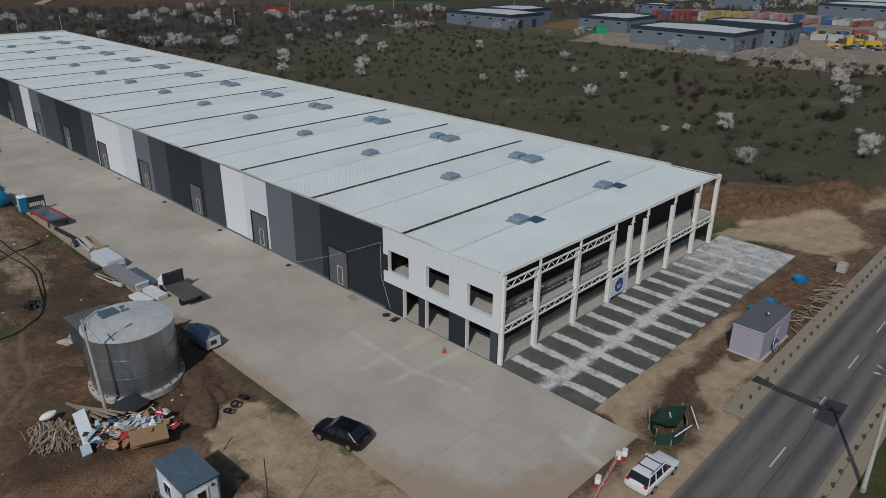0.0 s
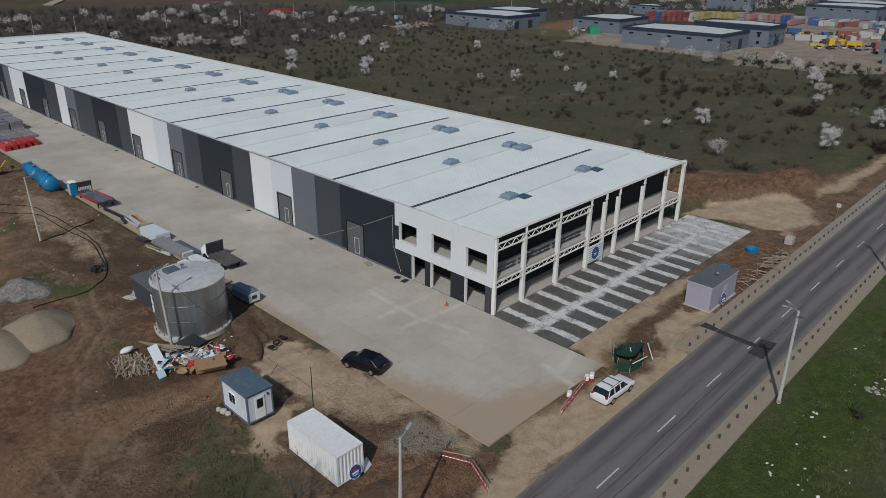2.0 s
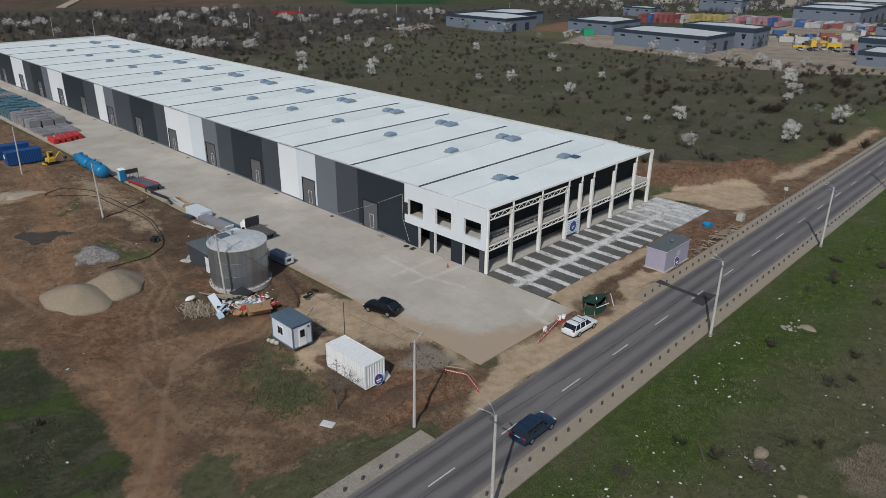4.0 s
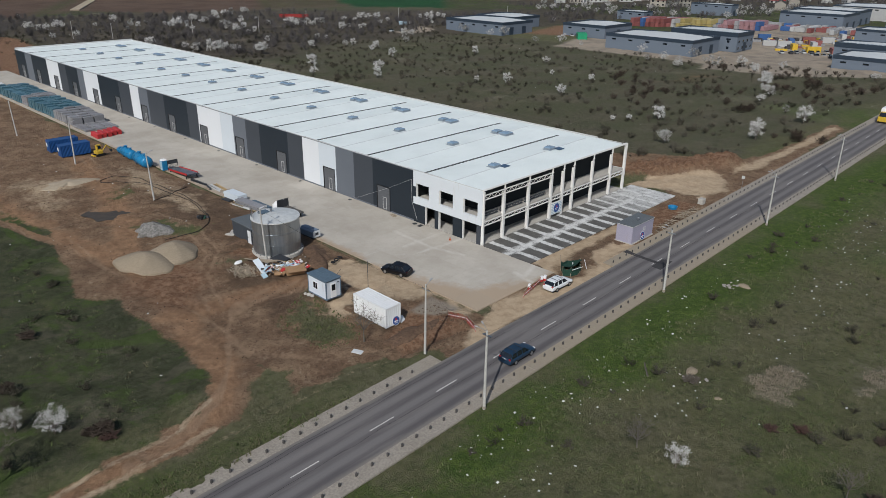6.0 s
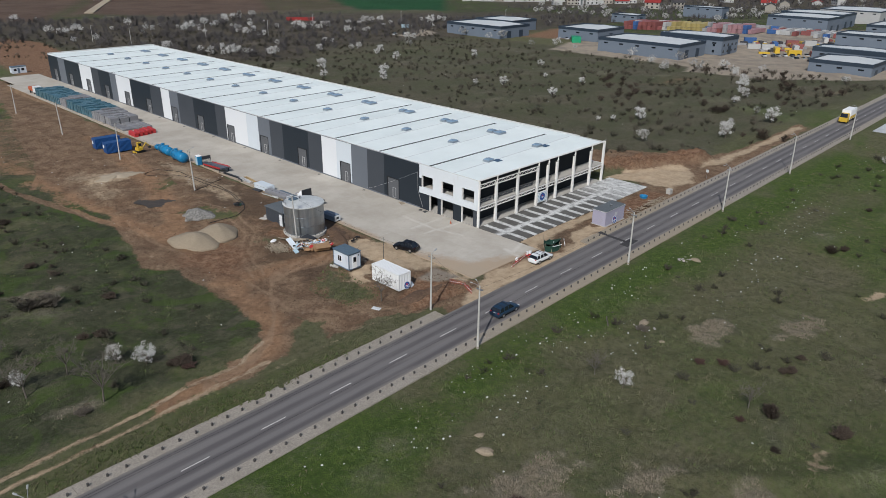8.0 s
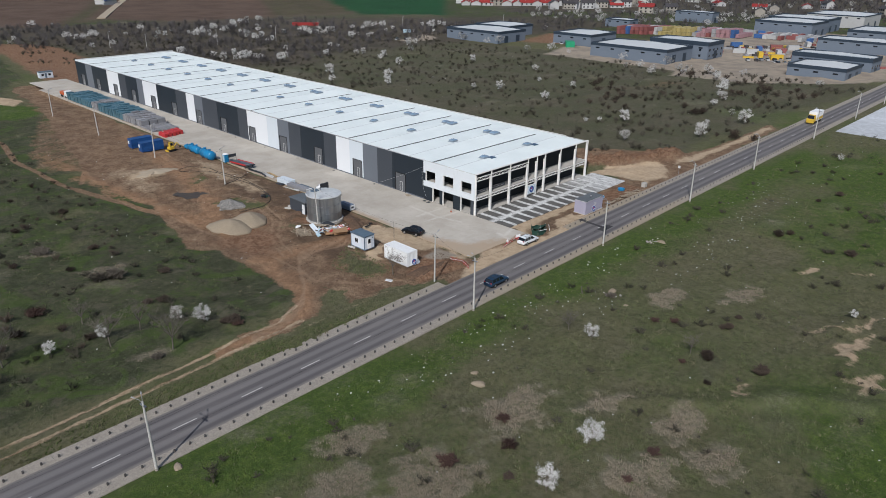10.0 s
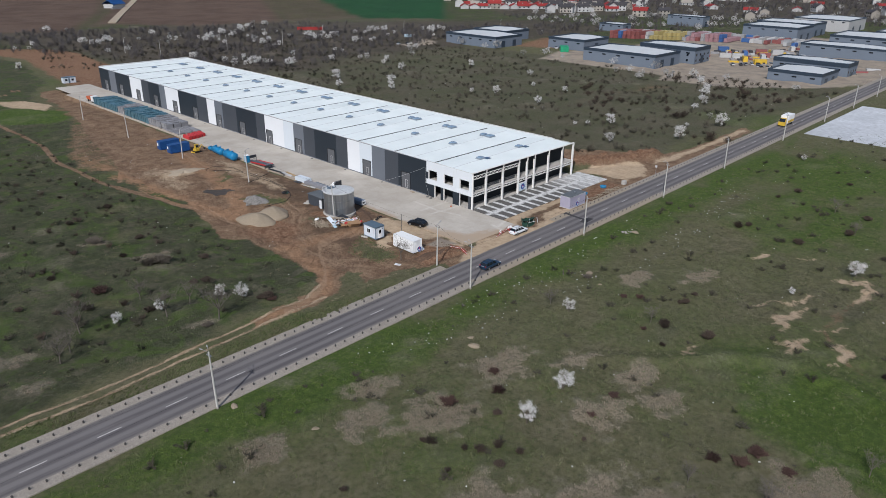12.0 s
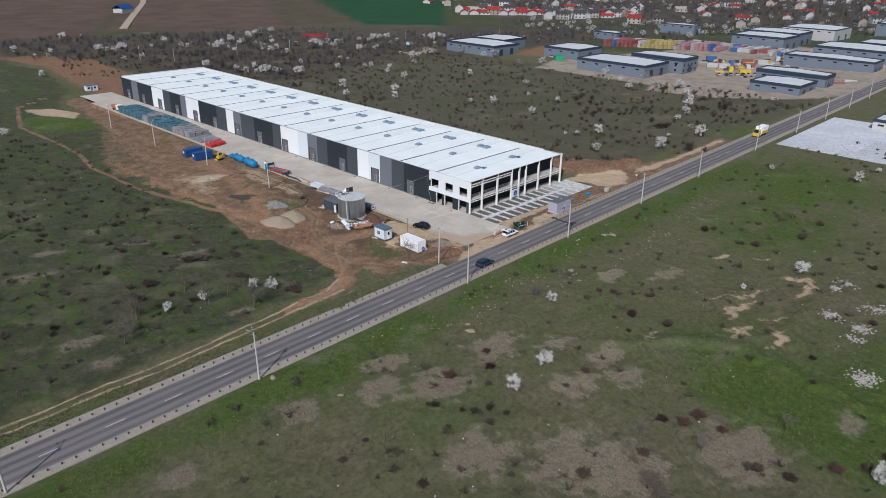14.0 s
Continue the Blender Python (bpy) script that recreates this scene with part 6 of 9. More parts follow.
# stacked cladding panels, boards and timber
for i, (x, y, a, w, l, h, mt, lb) in enumerate(((-15.1, 32.8, 4, 1.1, 3.0, 0.45, "white_sheet", "stack of white cladding sheets"), (-16.6, 32.7, 8, 1.1, 2.9, 0.35, "container_white", "low stack of yellowish white boards"), (-15.6, 36.6, 4, 1.5, 7.0, 0.75, "grey_wrap", "long bundle of wrapped grey profiles"),
                                                (-15.6, 36.35, 4, 1.45, 0.25, 0.8, "white_sheet", "white end caps of wrapped profiles"), (-14.3, 36.3, 1, 0.9, 5.4, 0.4, "blue_roof", "bundle of blue-grey steel gutters"), (-15.3, 43.6, 2, 1.9, 4.6, 1.05, "pale_panel", "stack of pale grey sandwich panels"), (-17.0, 44.8, 8, 0.9, 2.0, 0.25, "dark_metal", "stack of dark steel plates"),
                                                (-16.9, 38.6, 14, 0.3, 4.4, 0.3, "light_trim", "pale channel profiles"), (-17.2, 40.2, 10, 0.4, 3.2, 0.3, "wood_old", "brown timber battens"), (-15.9, 26.3, 20, 1.0, 1.6, 0.2, "wood_old", "slatted timber pallet boards"))):
    st = thing("panel_stack", lb + " on timber bearers", "panel stack", pose(x, y, 0, 0, 0, a), "stacks on the yard")
    n = max(2, int(h / 0.16))
    for k in range(n):
        part("panel", Mesh().box(-w / 2 + random.uniform(-0.04, 0.04), random.uniform(-0.08, 0.08), 0.1 + h * k / n, w / 2 + random.uniform(-0.04, 0.04), l + random.uniform(-0.15, 0.15), 0.1 + h * (k + 0.88) / n), M[mt], st)
    for y2 in (0.5, l - 0.5):
        part("bearer", Mesh().box(-w / 2, y2 - 0.05, 0, w / 2, y2 + 0.05, 0.1), M["wood_old"], st)
for i in range(14):
    x, y = -15.5 + 0.24 * (i % 7) + random.uniform(-0.05, 0.05), 51.2 + 0.3 * (i // 7)
    single("plank", Mesh().box(-0.1, 0, 0, 0.1, 4.6, 0.05), M["wood_new" if i % 7 > 3 else "light_trim"], "yellow scaffold plank stacked on the yard" if i % 7 > 3 else "pale grey scaffold plank stacked on the yard", "plank", pose(x, y, 0.03 + 0.06 * (i // 7), 0, 0, -4 + random.uniform(-4, 4)), "planks on the yard")
for i in range(16):
    x, y = -14.6 + random.uniform(-0.8, 0.8) - (2.2 if i % 2 else 0), (50.6, 54.7)[i % 2] + random.uniform(-0.6, 0.6)
    ln = random.uniform(0.4, 1.1)
    single("timber_offcut", Mesh().box(-ln, -0.06, 0, ln, 0.06, 0.07), M["wood_old"], "short timber offcut dropped on the yard", "timber", tossed(x, y, 0.12, 10), "offcuts on the yard")
single("steel_beam", Mesh().box(-0.2, 0, 0.02, 0.2, 5.4, 0.06).box(-0.03, 0, 0.06, 0.03, 5.4, 0.3).box(-0.2, 0, 0.3, 0.2, 5.4, 0.34), M["dark_metal"], "dark rusty steel beam lying on the yard", "steel beam", pose(-15.4, 56.2, 0, 0, 0, 5))
single("steel_beam", Mesh().box(-0.2, 0, 0.02, 0.2, 2.4, 0.06).box(-0.03, 0, 0.06, 0.03, 2.4, 0.3).box(-0.2, 0, 0.3, 0.2, 2.4, 0.34), M["dark_metal"], "short dark steel beam lying on the yard", "steel beam", pose(-16.2, 53.4, 0, 0, 0, -12))

# loading ramp, rack and toilet
ramp = thing("loading_ramp", "grey mobile loading ramp with red sides on the yard", "loading ramp", pose(-15.1, 62.3, 0, 0, 0, 0))
part("deck", Mesh().add([(-1.1, 0, 1.05), (1.1, 0, 1.05), (1.1, 7.6, 0.5), (-1.1, 7.6, 0.5), (-1.1, 0, 0.9), (1.1, 0, 0.9), (1.1, 7.6, 0.35), (-1.1, 7.6, 0.35)], [(0, 1, 2, 3), (7, 6, 5, 4), (0, 4, 5, 1), (1, 5, 6, 2), (2, 6, 7, 3), (3, 7, 4, 0)]), M["galv"], ramp, "grey grated deck")
for s in (-1, 1):
    part("side_beam", Mesh().add([(1.12 * s, 0, 0.8), (1.22 * s, 0, 0.8), (1.22 * s, 7.6, 0.3), (1.12 * s, 7.6, 0.3), (1.12 * s, 0, 1.2), (1.22 * s, 0, 1.2), (1.22 * s, 7.6, 0.65), (1.12 * s, 7.6, 0.65)], [(3, 2, 1, 0), (4, 5, 6, 7), (0, 1, 5, 4), (1, 2, 6, 5), (2, 3, 7, 6), (3, 0, 4, 7)]), M["red_paint"], ramp, "red side beam")
    part("leg", Mesh().box(1.1 * s - 0.08, 0.3, 0, 1.1 * s + 0.08, 0.5, 0.85), M["dark_metal"], ramp)
    part("foot", Mesh().box(1.1 * s - 0.08, 7.0, 0, 1.1 * s + 0.08, 7.2, 0.4), M["dark_metal"], ramp)
part("lip", Mesh().box(-1.2, -0.7, 0.9, 1.2, 0.0, 0.98), M["dark_metal"], ramp)
rack = thing("stillage_rack", "upright black steel grid leaning behind the ramp", "rack", pose(-15.0, 70.6, 0))
for k in range(9):
    part("bar", Mesh().tube((-1.0 + 0.25 * k, 0, 0.3), (-1.0 + 0.25 * k, 0, 1.95), 0.025, n=5), M["dark_metal"], rack)
part("frame", Mesh().box(-1.1, -0.04, 0, -1.02, 0.04, 2.1).box(1.02, -0.04, 0, 1.1, 0.04, 2.1).box(-1.02, -0.04, 1.95, 1.02, 0.04, 2.1).box(-1.02, -0.04, 0.2, 1.02, 0.04, 0.3).box(-1.02, -0.02, 1.3, 1.02, 0.02, 1.95), M["dark_metal"], rack)
wc = thing("portable_toilet", "blue portable toilet with a white roof on the yard", "toilet", pose(-17.0, 70.9, 0))
part("cabin", Mesh().bevel_box(0, 0, 0.1, 1.15, 1.15, 2.1, 0.05), M["blue_gloss"], wc)
part("roof", Mesh().loft([[(x, y, 2.1) for x, y in ((-0.03, -0.03), (1.18, -0.03), (1.18, 1.18), (-0.03, 1.18))], [(x, y, 2.32) for x, y in ((0.2, 0.2), (0.95, 0.2), (0.95, 0.95), (0.2, 0.95))]]), M["sign_white"], wc, "white domed roof")
part("door", Mesh().bevel_box(-0.03, 0.18, 0.15, 0.0, 0.98, 1.95, 0.01), M["pale_blue"], wc)
part("skid", Mesh().box(0.05, 0, 0, 0.2, 1.15, 0.1).box(0.95, 0, 0, 1.1, 1.15, 0.1), M["dark_metal"], wc)

# blue tanks


def drum(name, x, y, r, length, turn, label, stubs=2):
    d = thing(name, label, "tank", pose(x, y, 0, 0, 0, turn), "blue tanks on the yard's edge")
    prof = [(-0.5 * length - 0.35 * r, 0.02), (-0.5 * length - 0.3 * r, 0.45 * r), (-0.5 * length - 0.15 * r, 0.8 * r), (-0.5 * length, r), (0.5 * length, r), (0.5 * length + 0.15 * r, 0.8 * r), (0.5 * length + 0.3 * r, 0.45 * r), (0.5 * length + 0.35 * r, 0.02)]
    part("shell", Mesh().loft([[(q * math.cos(a), p, r + 0.1 + q * math.sin(a)) for a in [2 * math.pi * i / 28 for i in range(28)]] for p, q in prof]), M["blue_gloss"], d, smooth=True)
    for i in range(3):
        yy = (-0.35 + 0.35 * i) * length
        part("hoop", Mesh().loft([[((r + 0.04) * math.cos(a), yy + o, r + 0.1 + (r + 0.04) * math.sin(a)) for a in [2 * math.pi * k / 28 for k in range(28)]] for o in (-0.06, 0.06)]), M["blue_gloss"], d)
    for i in range(stubs):
        yy = (-0.25 + 0.5 * i) * length
        part("manway", Mesh().tube((0, yy, 1.95 * r), (0, yy, 2.1 * r + 0.3), 0.32, n=14).tube((0, yy, 2.1 * r + 0.3), (0, yy, 2.1 * r + 0.38), 0.4, n=14), M["blue_gloss"], d)
    for yy in (-0.3 * length, 0.3 * length):
        part("cradle", Mesh().box(-0.8 * r, yy - 0.1, -0.1, 0.8 * r, yy + 0.1, 0.35), M["dark_metal"], d)
    return d


drum("buffer_tank", -18.1, 77.6, 1.15, 5.2, -3, "glossy blue horizontal steel tank lying on the yard")
drum("buffer_tank", -17.7, 85.2, 1.0, 5.0, -3, "glossy blue horizontal steel tank with stub pipes")
drum("pump_vessel", -17.3, 90.6, 0.5, 1.6, -3, "small blue cylindrical vessel beside larger tanks", 1)


def blue_container(x, y, turn, label):
    b = thing("blue_container", label, "container", pose(x, y, ground_z(x, y), 0, 0, turn), "blue containers on soil")
    part("core", Mesh().box(0.05, 0.05, 0.1, 6.0, 2.4, 2.55), M["blue_dark"], b)
    for yy, tr in ((0.0, 0), (2.44, 180)):
        part("side_sheet", placed(wavy(5.9, 2.35, 0.04, 0.28), pose(0.05 if tr == 0 else 5.95, yy, 0.15, 0, 0, tr)), M["blue_dark"], b)
    part("rail", Mesh().box(0, 0, 2.5, 6.06, 0.1, 2.6).box(0, 2.34, 2.5, 6.06, 2.44, 2.6).box(0, 0.1, 2.5, 0.1, 2.34, 2.6).box(5.96, 0.1, 2.5, 6.06, 2.34, 2.6), M["blue_dark"], b)
    part("door", Mesh().bevel_box(-0.04, 0.1, 0.15, 0.04, 1.2, 2.4, 0.01), M["blue_dark"], b)
    part("notice", Mesh().box(-0.055, 1.35, 1.2, -0.045, 2.1, 2.0), M["sign_white"], b, "white notice")
    return b


blue_container(-28.3, 93.6, 0, "dark blue steel container on bare soil")
blue_container(-28.6, 99.4, 0, "dark blue steel container with a white notice on bare soil")

# excavator
ex = thing("mini_excavator", "small yellow tracked excavator on bare soil", "excavator", pose(-21.9, 90.2, ground_z(-21.9, 90.2), 0, 0, 10))
for s in (-0.6, 0.6):
    part("track", Mesh().loft([[(x, s + d, z) for x, z in ((-0.9, 0.0), (0.9, 0.0), (1.1, 0.25), (0.9, 0.5), (-0.9, 0.5), (-1.1, 0.25))] for d in (-0.17, 0.17)]), M["rubber"], ex)
part("house", Mesh().bevel_box(-0.9, -0.65, 0.55, 0.6, 0.65, 1.25, 0.12), M["yellow"], ex)
cabp = part("cab", Mesh().bevel_box(-0.35, -0.1, 1.25, 0.6, 0.65, 2.35, 0.06), M["yellow"], ex)
part("pane", Mesh().box(-0.2, -0.13, 1.5, 0.45, -0.1, 2.15).box(0.6, 0.0, 1.5, 0.63, 0.55, 2.15), M["dark_glass"], cabp)
part("boom", Mesh().tube((0.6, -0.25, 1.0), (1.7, -0.25, 2.1), 0.12, 0.1, n=6), M["yellow"], ex)
part("stick", Mesh().tube((1.7, -0.25, 2.1), (2.5, -0.25, 1.1), 0.09, n=6), M["yellow"], ex)
part("bucket", Mesh().loft([[(2.35, y, 1.1), (2.75, y, 1.0), (2.75, y, 0.6), (2.4, y, 0.5)] for y in (-0.5, 0.0)]), M["dark_metal"], ex)
part("blade", Mesh().box(-1.45, -0.8, 0.1, -1.35, 0.8, 0.45), M["yellow"], ex)

# stacked material wrapped in film


def crate(w, l, h, mat, seed):
    r = random.Random(seed)
    c = thing("wrapped_stack", "pallet stack wrapped in " + ("teal film" if mat == "teal" else "grey film") + " on the yard", "pallet stack", None, "pallet stacks on the yard")
    n = 3
    for k in range(n):
        part("bale", Mesh().bevel_box(0.03 + r.uniform(0, 0.05), 0.03, 0.14 + h * k / n, w - 0.03 - r.uniform(0, 0.05), l - 0.03, 0.12 + h * (k + 1) / n, 0.06), M[mat], c)
    part("pallet", Mesh().box(0, 0, 0.08, w, l, 0.13).box(0, 0, 0, 0.1, l, 0.08).box(w / 2 - 0.05, 0, 0, w / 2 + 0.05, l, 0.08).box(w - 0.1, 0, 0, w, l, 0.08), M["wood_old"], c)
    return c


def set_down(ob, m):
    ob.matrix_basis = m
    return ob


random.seed(21)
first = {}
for y0, y1, mt, h in ((114.5, 122.0, "grey_wrap", 0.45), (122.4, 128.5, "grey_wrap", 2.0), (129, 135, "grey_wrap", 2.5), (135.5, 155, "teal", 2.7), (155.5, 161, "grey_wrap", 2.6), (161.5, 182, "teal", 2.7)):
    y = y0
    while y < y1:
        for k in range(3):
            key = (mt, h)
            m = pose(-15.6 + 2.75 * k + random.uniform(-0.1, 0.1), y + random.uniform(-0.1, 0.1), 0, 0, 0, random.uniform(-1.5, 1.5)) @ Matrix.Diagonal((1, 1, random.uniform(0.86, 1.04), 1))
            if key not in first:
                first[key] = set_down(crate(2.55, 1.15, h, mt, 5), m)
            else:
                copy_thing(first[key], m)
        y += 1.42
for k in range(5):
    c = first.get("red")
    m = pose(-16.1 + 1.3 * k, 106.3 + random.uniform(-0.2, 0.2) + 0.25 * k, 0, 0, 0, random.uniform(-3, 3) - 4)
    if c is None:
        c = thing("red_barrier_stack", "stack of red plastic road barriers on the yard", "barrier stack", m, "red barriers on the yard")
        for j in range(4):
            part("barrier", Mesh().loft([[(0.05, y, 0.28 * j), (1.15, y, 0.28 * j), (0.95, y, 0.28 * j + 0.24), (0.25, y, 0.28 * j + 0.24)] for y in (0, 4.6 - 0.1 * j)]), M["red_paint"], c)
        first["red"] = c
    else:
        copy_thing(c, m)
M["van_white"] = surface("van_white", (0.62, 0.63, 0.64), 0.4, vary=0.06)
lorry = thing("white_lorry", "white cab lorry with a reddish load parked at the yard's end", "lorry", pose(-15.2, 184.5, 0))
part("cab", Mesh().bevel_box(0, 0, 0.5, 2.3, 1.9, 2.6, 0.15), M["van_white"], lorry)
part("windscreen", Mesh().box(0.2, -0.03, 1.5, 2.1, 0.0, 2.3), M["dark_glass"], lorry)
part("load", Mesh().bevel_box(0, 2.2, 0.9, 2.3, 6.2, 2.0, 0.1), M["orange"], lorry, "reddish load")
for y in (0.8, 4.8):
    for x in (0.15, 2.15):
        part("wheel", Mesh().tube((x - 0.15, y, 0.45), (x + 0.15, y, 0.45), 0.45, n=14), M["rubber"], lorry)
sh = thing("guard_cabin", "small white cabin with a blue roof beyond the warehouse", "site cabin", pose(-3.6, 248.5, ground_z(-1, 249)))
part("body", Mesh().box(0, 0, 0, 5.5, 2.5, 2.5), M["hut_wall"], sh)
part("roof", Mesh().bevel_box(-0.1, -0.1, 2.5, 5.6, 2.6, 2.75, 0.05), M["blue_roof"], sh)
for x in (0.8, 3.6):
    part("window", Mesh().box(x, -0.03, 1.0, x + 1.0, 0.0, 1.9), M["dark_glass"], sh)
part("door", Mesh().box(2.2, -0.03, 0.1, 3.0, 0.0, 2.1), M["hut_frame"], sh)

# pieces on the yard
for (x, y), (u, v), h in (((-23.1, 6.8), (-22.3, 6.5), 1.0),):
    single("leaning_stake", Mesh().tube((x, y, ground_z(x, y) - 0.1), (u, v, h), 0.035, n=6), M["dark_metal"], "thin dark stake leaning in pale dust", "stake", group="stakes by the cabin")
single("wooden_pallet", Mesh().box(-0.6, -0.4, 0.1, 0.6, -0.3, 0.13).box(-0.6, -0.2, 0.1, 0.6, -0.1, 0.13).box(-0.6, 0.0, 0.1, 0.6, 0.1, 0.13).box(-0.6, 0.2, 0.1, 0.6, 0.3, 0.13).box(-0.6, 0.35, 0.1, 0.6, 0.4, 0.13).box(-0.6, -0.4, 0, -0.5, 0.4, 0.1).box(-0.05, -0.4, 0, 0.05, 0.4, 0.1).box(0.5, -0.4, 0, 0.6, 0.4, 0.1), M["wood_old"], "brown wooden pallet beside the dark cladding", "pallet", pose(-0.9, 19.3, 0.0, 0, 0, 75))
single("manhole_cover", Mesh().loft([circle(0.42, 0.0, 24), circle(0.42, 0.025, 24), circle(0.38, 0.03, 24)]), M["dark_metal"], "round dark manhole cover in the yard", "manhole cover", pose(-0.85, 14.0, 0))
single("drain_grate", Mesh().box(-0.5, -0.35, 0.0, 0.5, 0.35, 0.02).box(-0.45, -0.3, 0.02, 0.45, 0.3, 0.03), M["dark_metal"], "rectangular drain grate in the yard", "drain grate", pose(-0.85, 12.7, 0, 0, 0, 10))
for y in (31.0, 46.5, 62.0, 77.5, 93, 109, 124, 140):
    single("drain_grate", Mesh().loft([circle(0.33, 0, 16), circle(0.33, 0.02, 16)]), M["dark_metal"], "small dark drain cover beside the wall", "drain grate", pose(-0.9, y, 0), "drains along the wall")
cone = thing("traffic_cone", "small orange traffic cone on the concrete yard", "traffic cone", pose(-1.85, 4.95, 0))
part("base", Mesh().bevel_box(-0.2, -0.2, 0, 0.2, 0.2, 0.04, 0.02), M["orange"], cone)
part("body", Mesh().loft([circle(0.15, 0.04, 12), circle(0.03, 0.55, 12)]), M["orange"], cone)

# green net round an open pit
net = thing("pit_barrier", "open pit fenced with dark green netting on bent posts", "barrier", pose(0, 0, 0))
ring = [(0.0, -15.2, 1.35), (1.4, -13.9, 1.5), (3.2, -13.7, 1.0), (4.7, -14.9, 1.1), (2.6, -16.3, 1.25), (0.7, -16.1, 1.3)]
gz = lambda x, y: ground_z(x, y) - 0.05
for (x, y, h0), (u, v, h1) in zip(ring, ring[1:] + ring[:1]):
    rows = []
    for i in range(10):
        t = i / 9
        px, py = x + (u - x) * t, y + (v - y) * t
        top = (h0 + (h1 - h0) * t) * (1 - 0.2 * math.sin(math.pi * t))
        lv = [(k / 4, 0.14 * noise.noise((px * 1.6, py * 1.6, k * 0.7)) + 0.22 * (1 - k / 4) * math.sin(math.pi * t)) for k in range(5)]
        rows.append([(px + d * 0.9, py - d, gz(px, py) + top * f) for f, d in lv] + [(px + d * 0.9 + 0.03, py - d + 0.03, gz(px, py) + top * f) for f, d in lv[::-1]])
    part("netting", Mesh().loft(rows), M["net_green"], net, "dark green sagging net")
    part("post", Mesh().tube((x, y, gz(x, y)), (x + 0.1, y + 0.08, gz(x, y) + h0 + 0.15), 0.045, n=6), M["wood_old"], net)
sag = [[(0.7 + 4.0 * u - 0.2 * v, -16.2 + 0.9 * u * (1 - v) + 2.3 * v, 1.22 - 0.15 * u - 0.55 * v - 0.35 * math.sin(math.pi * v) * math.sin(math.pi * u) + 0.1 * noise.noise((u * 5, v * 5, 3))) for v in [k / 8 for k in range(9)]] for u in [0.28 + 0.72 * i / 12 for i in range(13)]]
part("net_sheet", Mesh().loft([row + [(x, y, z - 0.03) for x, y, z in row[::-1]] for row in sag]), M["net_green"], net, "sagging dark green net over the pit")
part("tall_post", Mesh().tube((1.45, -13.95, -0.1), (1.3, -13.7, 2.3), 0.05, n=6), M["wood_old"], net)
for a, b in (((0.6, -16.35, 1.0), (3.0, -16.5, 0.8)), ((3.4, -16.9, 0.5), (5.1, -15.4, 0.9)), ((2.6, -15.2, 0.4), (3.6, -14.4, 0.6))):
    part("loose_batten", Mesh().tube(a, b, 0.05, n=5), M["sign_white"], net, "white loose batten")

# fallen red and white barriers at the two road corners


def lattice(x0, y0, x1, y1, seed, label):
    r = random.Random(seed)
    b = thing("site_barrier", label, "barrier", pose(0, 0, 0), "barriers by the road")
    n = 7
    for k in range(n):
        t, t2 = k / n, (k + 1) / n
        p = (x0 + (x1 - x0) * t, y0 + (y1 - y0) * t)
        q = (x0 + (x1 - x0) * t2, y0 + (y1 - y0) * t2)
        z0 = ground_z(*p)
        part("slat", Mesh().tube((p[0], p[1], z0 + 0.1), (q[0], q[1], z0 + r.uniform(0.7, 1.0)), 0.022, n=5), M["red_paint"], b, "red slat")
        part("slat", Mesh().tube((p[0], p[1], z0 + r.uniform(0.7, 1.0)), (q[0], q[1], z0 + 0.15), 0.022, n=5), M["orange"], b)
    part("top_rail", Mesh().tube((x0, y0, 0.95), (x1, y1, 0.85), 0.04, n=6), M["wood_old"], b)
    part("low_rail", Mesh().tube((x0 + 0.2, y0 + 0.15, 0.2), (x1 + 0.1, y1 + 0.1, 0.3), 0.04, n=6), M["sign_white"], b)
    return b


lattice(-9.4, -15.6, -4.0, -14.4, 1, "red and white slatted site barrier leaning beside the yard")
lattice(-20.6, -17.2, -19.4, -14.6, 2, "orange slatted site barrier beside a trench")
lattice(-19.4, -14.4, -20.3, -12.4, 3, "orange slatted site barrier by the soil")
for x, y in ((-3.6, -14.25), (-3.0, -14.4), (-6.8, -14.6)):
    wb = thing("barrier_lamp", "red and white plastic barrier block with a lamp", "barrier", pose(x, y, 0, 0, 0, 25), "barrier blocks by the road")
    part("block", Mesh().bevel_box(-0.3, -0.18, 0, 0.3, 0.18, 0.35, 0.04), M["red_paint"], wb)
    part("top", Mesh().bevel_box(-0.32, -0.2, 0.35, 0.32, 0.2, 0.7, 0.05), M["sign_white"], wb, "white upper half")
for i in range(70):
    x = 25 + 15 * random.random() ** 0.8
    y = -16.0 + random.uniform(-0.55, 0.6)
    ln = random.uniform(0.8, 2.6)
    single("cut_branch", Mesh().tube((-ln / 2, 0, 0), (ln / 2, 0.1, random.uniform(0, 0.4)), 0.05, 0.02, n=5), M["wood_old"], "bare cut branch in a brushwood heap", "branch", tossed(x, y, ground_z(x, y) + random.uniform(0.05, 0.5), 12), "brushwood by the road")
single("blue_tub", Mesh().loft([circle(0.75, 0, 20), circle(0.85, 0.45, 20), circle(0.78, 0.45, 20), circle(0.68, 0.08, 20)]), M["blue_gloss"], "blue plastic mortar tub on red soil", "tub", pose(37.6, -12.4, ground_z(37.6, -12.4)))
single("blue_tub", Mesh().loft([circle(0.5, 0, 20), circle(0.6, 0.4, 20), circle(0.52, 0.4, 20), circle(0.45, 0.08, 20)]), M["blue_gloss"], "small blue plastic tub behind the kiosk", "tub", pose(26.7, -11.6, ground_z(26.7, -11.6)))
